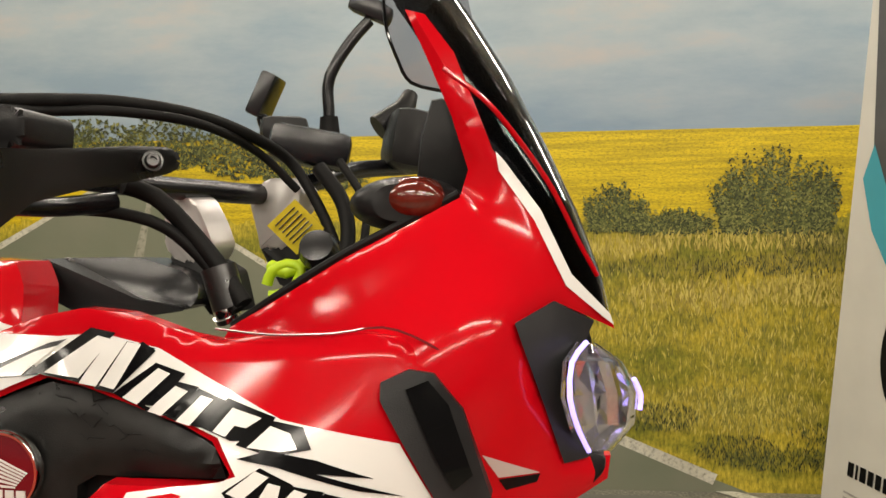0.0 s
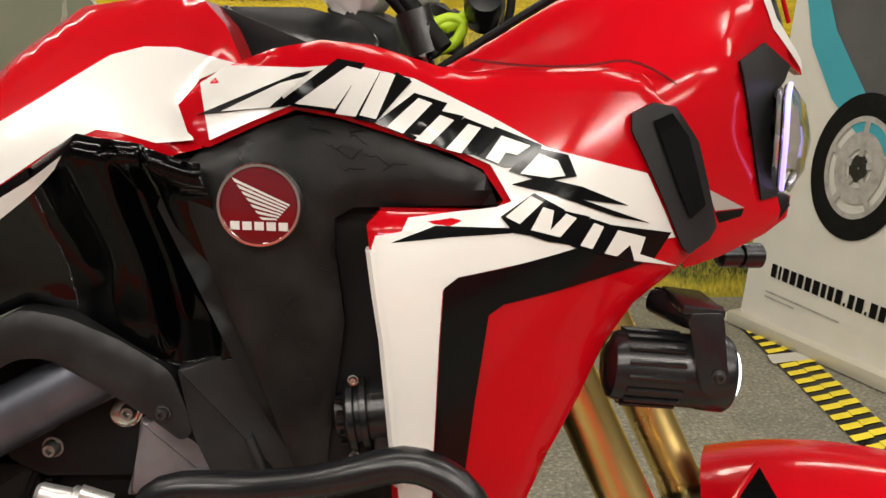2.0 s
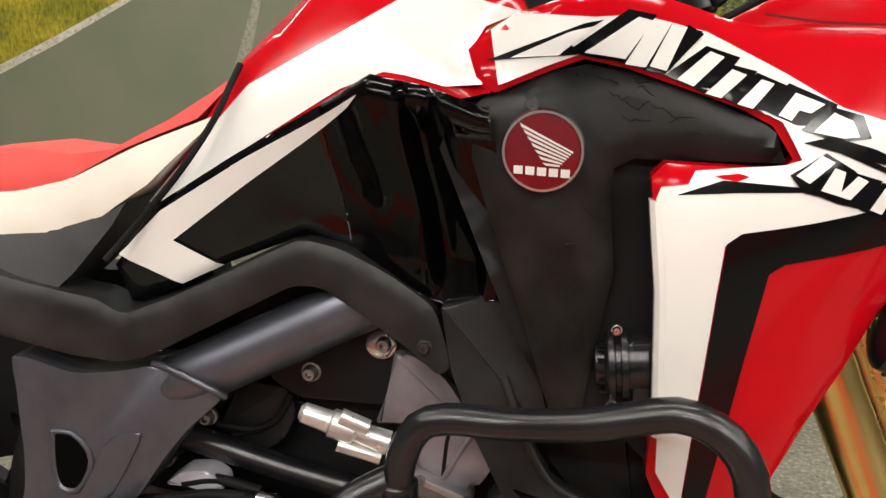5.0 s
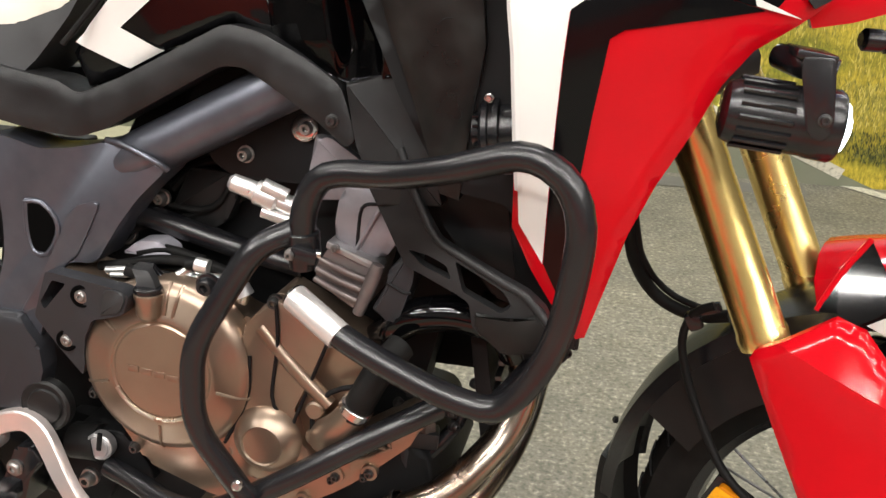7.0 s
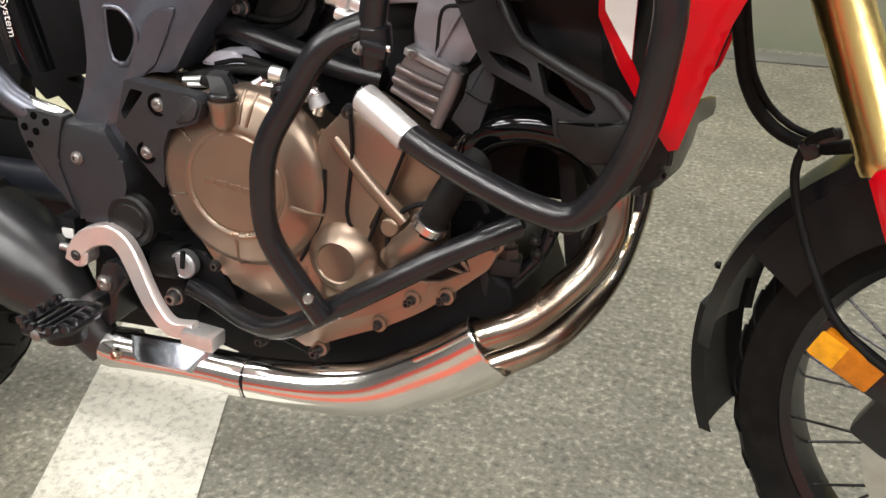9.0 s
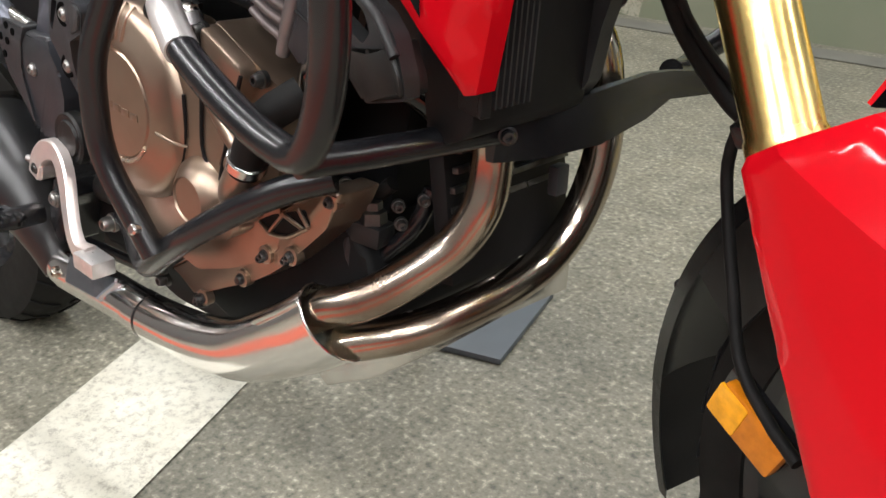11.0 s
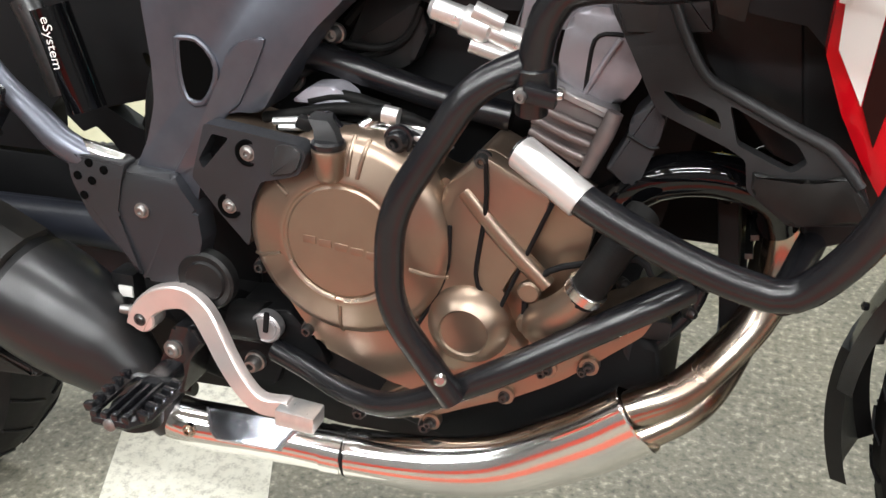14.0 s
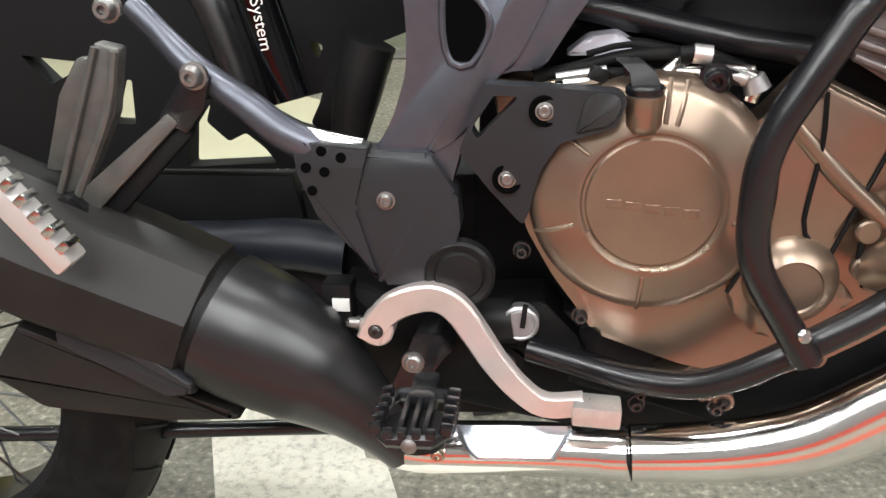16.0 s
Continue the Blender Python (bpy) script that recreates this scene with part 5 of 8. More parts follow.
FILLER = part("filler_neck", bm, "bronze", BIKE, "bronze oil filler neck with a black cap")
bm = B()
turned(bm, (-0.5555, -0.186, 0.740), (0, 0, 1), [(0, 0.015), (0.002, 0.0165), (0.006, 0.0165), (0.008, 0.0145), (0.009, 0.0)], 28)
part("filler_cap", bm, "satin", FILLER, "black oil filler cap")
bm = B()
ring_loft(bm, [[Vector(c) + Vector((dx * w, dy, 0)) for dx, dy in ((-1, -0.006), (1, -0.006), (1, 0.006), (-1, 0.006))] for c, w in (((-0.5545, -0.186, 0.746), 0.012), ((-0.558, -0.184, 0.758), 0.0105), ((-0.566, -0.178, 0.765), 0.0095), ((-0.570, -0.166, 0.766), 0.009))])
bmesh.ops.recalc_face_normals(bm, faces=bm.faces)
part("cap_grip", bm, "plastic_grey", FILLER)
for p in ((-0.608, -0.06, 0.813), (-0.642, -0.08, 0.769), (-0.483, -0.08, 0.883)):
    bolt(BIKE, p, 0.011, 0.010)
for p in ((-0.679, -0.14, 0.458),):
    bolt(BIKE, p, 0.012, 0.014)

# crankcase
CASE = plate("crankcase", [(-0.688, 0.748), (-0.642, 0.739), (-0.594, 0.735), (-0.551, 0.737), (-0.499, 0.732), (-0.470, 0.710), (-0.451, 0.703), (-0.412, 0.748), (-0.340, 0.710), (-0.310, 0.696), (-0.311, 0.666), (-0.321, 0.629), (-0.321, 0.539), (-0.349, 0.514), (-0.409, 0.486), (-0.472, 0.465), (-0.510, 0.472), (-0.591, 0.502), (-0.606, 0.526), (-0.631, 0.562), (-0.655, 0.607), (-0.667, 0.656)], -0.152, 0.06, "bronze", label="bronze painted crankcase", bevel=0.006, rr=0.008)
cx, cz = -0.545, 0.645
bm = B()
turned(bm, (cx, -0.150, cz), (0, -1, 0), [(0, 0.109), (0.016, 0.108), (0.026, 0.103), (0.032, 0.093), (0.036, 0.071), (0.0385, 0.0665), (0.0385, 0.0625), (0.0368, 0.0605), (0.0368, 0.0585), (0.0385, 0.0565), (0.0392, 0.0)], 64, cap=False)
CLUTCH = part("clutch_cover", bm, "bronze", CASE, "round bronze clutch cover")
# two brighter arcs paint the highlight along the rim's lower edge
for k, (a0, a1) in enumerate(((205, 261), (270, 322))):
    bm = B()
    tube(bm, [(cx + 0.0615 * math.cos(radians(a)), -0.1886, cz + 0.0615 * math.sin(radians(a))) for a in np.linspace(a0, a1, 9)], 0.0026, 8)
    part("lit_rim", bm, "bronze_edge", CLUTCH)
for a in (76, 84, 142, 197, 265, 345):
    bm = B()
    tube(bm, [(cx + r * math.cos(radians(a)), y, cz + r * math.sin(radians(a))) for r, y in ((0.070, -0.186), (0.092, -0.182), (0.106, -0.172))], 0.0022, 8)
    part("casting_rib", bm, "bronze", CLUTCH)
for k in range(5):
    bm = B()
    prism(bm, [(cx - 0.040 + 0.0165 * k, cz - 0.003 - 0.0022 * k), (cx - 0.027 + 0.0165 * k, cz - 0.0035 - 0.0022 * k), (cx - 0.027 + 0.0165 * k, cz + 0.004 - 0.0022 * k), (cx - 0.040 + 0.0165 * k, cz + 0.0045 - 0.0022 * k)], -0.1900, -0.1885, 0.0003)
    part("cast_bar", bm, "bronze", CLUTCH)
# water pump side: raised covers, ribs and elbow
wcover = plate("pump_cover", [(-0.452, 0.704), (-0.413, 0.746), (-0.345, 0.712), (-0.352, 0.688), (-0.365, 0.662), (-0.393, 0.603), (-0.381, 0.570), (-0.360, 0.549), (-0.388, 0.530), (-0.442, 0.509), (-0.474, 0.544), (-0.466, 0.590), (-0.446, 0.634), (-0.446, 0.675)], -0.172, 0.03, "bronze", CASE, "bronze water pump cover", bevel=0.006, rr=0.010)
for a in ([(-0.408, -0.174, 0.738), (-0.407, -0.174, 0.693), (-0.415, -0.173, 0.626), (-0.408, -0.172, 0.607), (-0.395, -0.170, 0.587)], [(-0.346, -0.172, 0.706), (-0.365, -0.173, 0.658), (-0.392, -0.172, 0.588)], [(-0.441, -0.173, 0.672), (-0.443, -0.173, 0.630), (-0.454, -0.173, 0.597), (-0.475, -0.173, 0.557)]):
    pipe("cover_joint", a, 0.0022, "dark", wcover, n=8)
pipe("pump_rib", [(-0.429, -0.166, 0.707), (-0.390, -0.169, 0.665), (-0.346, -0.171, 0.624)], [0.009, 0.0095, 0.009], "bronze", wcover)
bm = B()
p = (-0.421, -0.172, 0.570)
turned(bm, p, (0, -1, 0), [(0, 0.042), (0.006, 0.040), (0.016, 0.030), (0.020, 0.0245), (0.018, 0.023), (0.018, 0.0)], 36, cap=False)
part("timing_cap", bm, "bronze", wcover, "turned bronze cap")
bm = B()
tube(bm, [(-0.352, -0.165, 0.580), (-0.340, -0.185, 0.596), (-0.325, -0.195, 0.613), (-0.309, -0.198, 0.634)], [0.021, 0.020, 0.018, 0.0165], 20)
ELBOW = part("water_elbow", bm, "bronze", CASE, "bronze water pump elbow")
pipe("pump_ring", [(x, -0.174, z) for x, z in [(-0.356, 0.583), (-0.366, 0.592), (-0.362, 0.617), (-0.345, 0.640), (-0.316, 0.652), (-0.266, 0.664), (-0.253, 0.650)]], 0.0032, "dark", ELBOW, n=8)
for q in ((-0.362, 0.583), (-0.362, 0.617)):
    bm = B()
    turned(bm, (q[0], -0.172, q[1]), (0, -1, 0), [(0, 0.011), (0.006, 0.011), (0.008, 0.009)], 16)
    part("elbow_ear", bm, "bronze", ELBOW)
pipe("water_hose", [(-0.311, -0.198, 0.630), (-0.299, -0.200, 0.652), (-0.284, -0.195, 0.682), (-0.266, -0.165, 0.704)], 0.0165, "rubber", label="black water hose")
bm = B()
a, b = Vector((-0.309, -0.198, 0.634)), Vector((-0.300, -0.200, 0.650))
turned(bm, a, b - a, [(0, 0.0180), (0.001, 0.0195), (0.010, 0.0195), (0.011, 0.0180)], 24)
part("hose_clamp", bm, "bright", BIKE, "steel hose clamp")
for q in [(-0.501, -0.160, 0.741), (-0.413, -0.165, 0.738), (-0.331, -0.160, 0.704), (-0.660, -0.140, 0.582), (-0.604, -0.150, 0.520), (-0.548, -0.150, 0.426), (-0.472, -0.150, 0.425)]:
    bolt(CASE, q, 0.0085, 0.010, mat="steel_dark")
# sump below
SUMP = plate("sump_case", [(-0.531, 0.448), (-0.482, 0.429), (-0.422, 0.459), (-0.377, 0.480), (-0.346, 0.499), (-0.326, 0.513), (-0.297, 0.537), (-0.256, 0.574), (-0.235, 0.614), (-0.261, 0.614), (-0.316, 0.578), (-0.376, 0.542), (-0.479, 0.482)], -0.151, 0.05, "bronze", label="bronze lower crankcase edge", bevel=0.004, rr=0.004)
# flat near-black plate paints the shaded recess between the ribs
plate("rib_recess_shade", [(-0.357, 0.556), (-0.333, 0.569), (-0.284, 0.587), (-0.277, 0.573), (-0.317, 0.550), (-0.341, 0.548)], -0.1525, 0.003, "dark", SUMP, bevel=0.0)
for q in ([(-0.352, -0.154, 0.557), (-0.336, -0.154, 0.548)], [(-0.336, -0.154, 0.551), (-0.312, -0.154, 0.577)], [(-0.318, -0.154, 0.575), (-0.282, -0.154, 0.567)], [(-0.291, -0.154, 0.586), (-0.278, -0.154, 0.572)], [(-0.338, -0.154, 0.548), (-0.310, -0.154, 0.552), (-0.277, -0.154, 0.571)]):
    pipe("casting_rib", q, 0.0022, "bronze", SUMP, n=8)
for q in [(-0.344, -0.156, 0.523), (-0.303, -0.156, 0.534), (-0.386, -0.156, 0.483), (-0.465, -0.154, 0.432), (-0.250, -0.150, 0.603)]:
    bm = B()
    turned(bm, q, (0, -1, 0), [(-0.01, 0.0098), (0.0, 0.0098), (0.0005, 0.0088), (0.0005, 0.006)], 20)
    part("bolt_boss", bm, "bronze", SUMP)
    bolt(SUMP, q, 0.0062, 0.006, mat="steel_dark")
for q in ((-0.349, -0.153, 0.518), (-0.309, -0.153, 0.528), (-0.387, -0.153, 0.481), (-0.467, -0.154, 0.432), (-0.545, -0.154, 0.440)):
    bolt(SUMP, q, 0.006, 0.009, mat="steel_dark")
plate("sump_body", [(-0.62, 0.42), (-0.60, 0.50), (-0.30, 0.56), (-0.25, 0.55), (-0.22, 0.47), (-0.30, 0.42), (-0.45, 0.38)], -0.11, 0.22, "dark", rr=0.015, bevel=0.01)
plate("gearbox_cover", [(-0.706, 0.518), (-0.639, 0.521), (-0.606, 0.484), (-0.596, 0.458), (-0.642, 0.449), (-0.664, 0.468), (-0.709, 0.479)], -0.125, 0.06, "dark", CASE)
bm = B()
turned(bm, (-0.662, -0.130, 0.505), (0, -1, 0), [(0, 0.0185), (0.012, 0.0185), (0.014, 0.016), (0.013, 0.014), (0.0145, 0.013), (0.0145, 0.0)], 28, cap=False)
OILCAP = part("level_window", bm, "alu", CASE, "round steel plug with a black slot")
bm = B()
q = (-0.658, -0.146, 0.515)
block(bm, q, (0.005, 0.004, 0.024), (0, 8, 0))
part("plug_slot", bm, "dark", OILCAP)
pipe("plug_body", [(-0.708, -0.120, 0.497), (-0.667, -0.125, 0.502)], 0.024, "plastic", CASE)

# cylinder and head
CYL = plate("cylinder_block", [(-0.365, 0.792), (-0.357, 0.803), (-0.303, 0.783), (-0.318, 0.728), (-0.330, 0.726), (-0.378, 0.755), (-0.377, 0.773)], -0.130, 0.15, "cast_warm", label="brown-grey cast cylinder block with ribs", bevel=0.004)
for a, b in (((-0.372, 0.783), (-0.310, 0.762)), ((-0.376, 0.771), (-0.315, 0.749)), ((-0.378, 0.759), (-0.322, 0.736))):
    pipe("cylinder_rib", [(a[0], -0.131, a[1]), ((a[0] + b[0]) / 2, -0.135, (a[1] + b[1]) / 2), (b[0], -0.132, b[1])], 0.0042, "cast_warm", CYL, n=10)
plate("gasket_flange", [(-0.362, 0.806), (-0.303, 0.785), (-0.300, 0.778), (-0.306, 0.777), (-0.364, 0.798)], -0.136, 0.03, "alu", CYL, bevel=0.0015, rr=0.002)
pipe("stud_post", [(-0.301, -0.140, 0.786), (-0.308, -0.141, 0.766), (-0.324, -0.140, 0.726)], [0.0075, 0.0085, 0.0065], "cast_warm", CYL, n=12)
bolt(CYL, (-0.352, -0.138, 0.799), 0.005, 0.005)
HEAD = plate("cylinder_head", [(-0.309, 0.872), (-0.300, 0.858), (-0.282, 0.826), (-0.284, 0.810), (-0.300, 0.786), (-0.327, 0.792), (-0.360, 0.804), (-0.357, 0.832), (-0.352, 0.858), (-0.338, 0.872)], -0.120, 0.14, "cast", label="lilac-grey cast cylinder head", bevel=0.006, rr=0.008, seg=3)
plate("head_cover", [(-0.386, 0.920), (-0.366, 0.918), (-0.334, 0.897), (-0.312, 0.866), (-0.312, 0.850), (-0.345, 0.850), (-0.404, 0.842), (-0.391, 0.879)], -0.112, 0.12, "cast", HEAD, bevel=0.006, rr=0.006, seg=3)
pipe("head_groove", [(-0.332, -0.1195, 0.797), (-0.330, -0.1195, 0.826), (-0.327, -0.1195, 0.843), (-0.318, -0.1195, 0.849), (-0.302, -0.1195, 0.849)], 0.0022, "dark", HEAD, n=8)
pipe("head_crease", [(-0.334, -0.121, 0.792), (-0.316, -0.1215, 0.826), (-0.304, -0.121, 0.846)], 0.0026, "cast", HEAD, n=8)
plate("hose_block", [(-0.266, 0.806), (-0.257, 0.791), (-0.259, 0.773), (-0.274, 0.727), (-0.283, 0.723), (-0.305, 0.737), (-0.287, 0.770), (-0.287, 0.784)], -0.152, 0.05, "cover_grey", label="dark grey plug housing", bevel=0.004)
pipe("block_seam", [(-0.288, -0.1525, 0.771), (-0.268, -0.1525, 0.761), (-0.260, -0.1525, 0.762)], 0.0016, "dark", n=6)
# added near-black plate, the shade behind the headers put into its colour
plate("header_shade_fill", [(-0.30, 0.60), (-0.30, 0.80), (-0.14, 0.80), (-0.15, 0.66), (-0.19, 0.60)], 0.03, 0.02, "dark", bevel=0.002)
# injector rail
a, b = (Vector(q) for q in [(-0.466, -0.160, 0.871), (-0.392, -0.150, 0.845)])
bm = B()
turned(bm, a, b - a, [(0, 0.006), (0.004, 0.010), (0.03, 0.011), (0.032, 0.014), (0.055, 0.014), (0.058, 0.010), (0.09, 0.012)], 20)
INJ = part("link_rod", bm, "rod_alu", BIKE, "bright steel linkage rod")
bm = B()
tube(bm, [a.lerp(b, 0.55) + Vector((0, -0.008, 0.014)), a.lerp(b, 0.9) + Vector((0, -0.008, 0.012))], 0.008, 12)
part("rod_sleeve", bm, "rod_alu", INJ)
bm = B()
tube(bm, [a.lerp(b, 0.5) + Vector((0, -0.004, -0.018)), a.lerp(b, 1.05) + Vector((0, -0.004, -0.016))], 0.007, 12)
part("rod_sleeve", bm, "rod_alu", INJ)
pipe("frame_tube", [(-0.630, -0.090, 0.803), (-0.590, -0.090, 0.797), (-0.528, -0.090, 0.781), (-0.456, -0.090, 0.765), (-0.405, -0.090, 0.757)], 0.0145, "satin", label="black frame tube")
plate("throttle_box", [(-0.585, 0.808), (-0.558, 0.860), (-0.503, 0.862), (-0.497, 0.829), (-0.512, 0.797), (-0.543, 0.780)], -0.072, 0.06, "plastic", bevel=0.004)
pipe("wiring", [(-0.584, -0.076, 0.812), (-0.542, -0.076, 0.810), (-0.516, -0.076, 0.824), (-0.501, -0.076, 0.854)], 0.004, "rubber", n=8)
for a in ([(-0.648, -0.130, 0.744), (-0.606, -0.140, 0.755), (-0.565, -0.140, 0.764), (-0.505, -0.140, 0.764), (-0.468, -0.130, 0.749)], [(-0.603, -0.120, 0.763), (-0.566, -0.120, 0.771), (-0.520, -0.120, 0.762)], [(-0.628, -0.140, 0.738), (-0.583, -0.150, 0.750), (-0.533, -0.150, 0.747), (-0.490, -0.140, 0.743)]):
    pipe("cable", a, 0.006, "rubber", n=10)
pipe("steel_pipe", [(-0.642, -0.130, 0.739), (-0.616, -0.135, 0.746), (-0.593, -0.135, 0.751)], 0.005, "bright", n=10)
pipe("steel_pipe", [(-0.530, -0.140, 0.752), (-0.495, -0.140, 0.752), (-0.461, -0.140, 0.750)], 0.005, "bright", n=10)
bolt(BIKE, (-0.496, -0.160, 0.746), 0.014, 0.012, mat="satin")
bolt(BIKE, (-0.513, -0.140, 0.765), 0.006, 0.01)

# radiator side: dark bracket that runs down behind the shroud
def bracket_lean(x):
    """Depth of the radiator bracket: it stands further out towards its front end."""
    return -0.158 - 0.28 * (x + 0.3)


RADB = holed_plate("radiator_bracket", [(-0.317, 0.96), (-0.278, 0.953), (-0.255, 0.886), (-0.24, 0.855), (-0.226, 0.834), (-0.21, 0.826), (-0.153, 0.804), (-0.127, 0.795), (-0.108, 0.781), (-0.095, 0.754), (-0.092, 0.738), (-0.149, 0.723), (-0.185, 0.746), (-0.189, 0.771), (-0.203, 0.778), (-0.263, 0.798), (-0.271, 0.81), (-0.29, 0.844), (-0.309, 0.876)], [[(-0.262, 0.817), (-0.236, 0.814), (-0.216, 0.807), (-0.21, 0.792), (-0.244, 0.802)], [(-0.207, 0.814), (-0.153, 0.792), (-0.143, 0.778), (-0.154, 0.767), (-0.197, 0.782)]], 0.0, 0.016, "plastic_grey", label="black open radiator bracket")
FOOT = plate("bracket_foot", [(-0.183, 0.764), (-0.141, 0.762), (-0.112, 0.777), (-0.096, 0.752), (-0.094, 0.74), (-0.147, 0.725), (-0.181, 0.746)], -0.004, 0.03, "panel_black", RADB, bevel=0.004)
for ob in (RADB, FOOT):
    for v in ob.data.vertices:
        v.co.y += bracket_lean(v.co.x)
pipe("bracket_rail", [(x, bracket_lean(x) - 0.002, z) for x, z in [(-0.273, 0.924), (-0.252, 0.873), (-0.229, 0.836), (-0.209, 0.825), (-0.153, 0.802), (-0.128, 0.792), (-0.104, 0.767)]], 0.0045, "plastic_grey", RADB, n=10)
plate("radiator_side", [(-0.265, 1.013), (-0.169, 1.040), (-0.151, 0.843), (-0.110, 0.743), (-0.170, 0.764), (-0.228, 0.836), (-0.273, 0.943)], -0.142, 0.05, "plastic", label="black radiator side", bevel=0.003)
plate("radiator_core", [(-0.13, 0.68), (-0.19, 1.05), (-0.09, 1.06), (-0.07, 0.95), (-0.085, 0.70)], -0.15, 0.15, "dark", rr=0.01)
CORE = plate("radiator_frame", [(-0.075, 0.715), (-0.100, 0.72), (-0.098, 0.95), (-0.071, 0.945)], -0.152, 0.012, "plastic", rr=0.004)
for k in range(8):
    bm = B()
    block(bm, (-0.078, -0.138 + 0.0072 * k, 0.83), (0.010, 0.0022, 0.22), (0, 2.5, 0))
    part("radiator_fin", bm, "plastic_grey", CORE)
plate("far_radiator", [(-0.15, 0.80), (-0.19, 1.05), (-0.09, 1.06), (-0.07, 0.95), (-0.085, 0.81)], 0.0, 0.16, "dark", rr=0.01)
plate("horn_bracket", [(-0.078, 0.724), (-0.092, 0.705), (-0.111, 0.783), (-0.081, 0.885), (-0.046, 0.889), (-0.051, 0.835), (-0.070, 0.770)], -0.005, 0.02, "plastic_grey", bevel=0.002)
for q in [(-0.112, -0.020, 0.849), (-0.123, -0.020, 0.789), (-0.057, 0.020, 0.822), (-0.073, 0.020, 0.793)]:
    bolt(BIKE, q, 0.009, 0.010, axis=(0.8, -0.6, 0), mat="steel_dark")
pipe("clutch_cable", [(-0.055, -0.02, 0.95), (-0.045, 0.0, 0.87), (-0.031, 0.036, 0.796), (-0.023, 0.06, 0.761), (-0.004, 0.085, 0.722), (0.024, 0.088, 0.698), (0.062, 0.075, 0.690), (0.10, 0.06, 0.70)], 0.0085, "rubber", label="black cable loop beside the fork", n=10)
pipe("clutch_cable", [(-0.045, -0.02, 0.95), (-0.035, 0.0, 0.87), (-0.022, 0.036, 0.796), (-0.013, 0.06, 0.764), (0.006, 0.085, 0.730), (0.034, 0.088, 0.708), (0.07, 0.075, 0.700)], 0.0045, "rubber", n=10)
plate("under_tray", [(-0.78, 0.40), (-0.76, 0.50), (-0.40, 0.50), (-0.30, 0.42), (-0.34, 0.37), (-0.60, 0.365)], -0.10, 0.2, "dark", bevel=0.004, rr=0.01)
bm = B()
block(bm, (-0.185, 0.02, 0.615), (0.02, 0.19, 0.19), (0, -8, 0), 0.004)
OILCOOL = part("oil_cooler", bm, "dark", BIKE, "black oil cooler between the headers")
for k in range(9):
    bm = B()
    block(bm, (-0.172 + 0.0028 * (k - 4), 0.02, 0.615 + 0.02 * (k - 4)), (0.008, 0.18, 0.006), (0, -8, 0), 0.001)
    part("cooler_fin", bm, "steel_dark", OILCOOL)
FIT = (-0.251, -0.095, 0.559)
bm = B()
block(bm, FIT, (0.034, 0.03, 0.022), (0, 6, 12), 0.004)
SENSOR = part("oil_sensor", bm, "plastic_grey", BIKE, "grey oil pressure sensor with its plug")
bm = B()
turned(bm, Vector(FIT) + Vector((0.0, 0, 0.010)), (0, 0, 1), [(0, 0.015), (0.012, 0.014), (0.014, 0.010), (0.022, 0.010)], 6)
part("sensor_nut", bm, "steel_dark", SENSOR)
pipe("sensor_plug", [(-0.267, -0.100, 0.566), (-0.272, -0.100, 0.543), (-0.270, -0.100, 0.519)], [0.008, 0.0115, 0.010], "cover_grey", SENSOR, n=14)
pipe("oil_line", [(-0.239, -0.080, 0.608), (-0.257, -0.085, 0.592), (-0.285, -0.090, 0.579), (-0.302, -0.090, 0.550), (-0.311, -0.090, 0.516)], 0.008, "rubber", n=12)
pipe("oil_line", [(-0.205, -0.060, 0.606), (-0.216, -0.070, 0.570), (-0.237, -0.080, 0.542), (-0.267, -0.090, 0.510)], 0.009, "satin", n=12)
for q in [(-0.221, -0.090, 0.592), (-0.206, -0.070, 0.597), (-0.217, -0.090, 0.575), (-0.198, -0.060, 0.620), (-0.283, -0.100, 0.601)]:
    bolt(BIKE, q, 0.0065, 0.008, axis=(0.8, -0.6, 0), mat="steel_dark")
bm = B()
block(bm, (-0.124, 0.030, 0.616), (0.012, 0.02, 0.03), (0, 0, 0), 0.003)
part("hose_tab", bm, "cover_grey", BIKE)
plate("gear_case", [(-0.862, 0.624), (-0.646, 0.626), (-0.613, 0.363), (-0.684, 0.340), (-0.915, 0.328), (-0.880, 0.491)], -0.035, 0.1, "dark", bevel=0.004, rr=0.01)
for k in range(9):
    a = Vector((-0.188, -0.150, 0.962)) + Vector((0.003 * (k % 2), 0, -0.010 * k))
    bm = B()
    block(bm, a, (0.03, 0.014, 0.0035), (0, 6, 0), 0.001)
    part("radiator_fin", bm, "satin", BIKE)
for q in [(-0.185, -0.155, 0.964), (-0.187, -0.155, 0.905)]:
    bolt(BIKE, q, 0.006, 0.006)

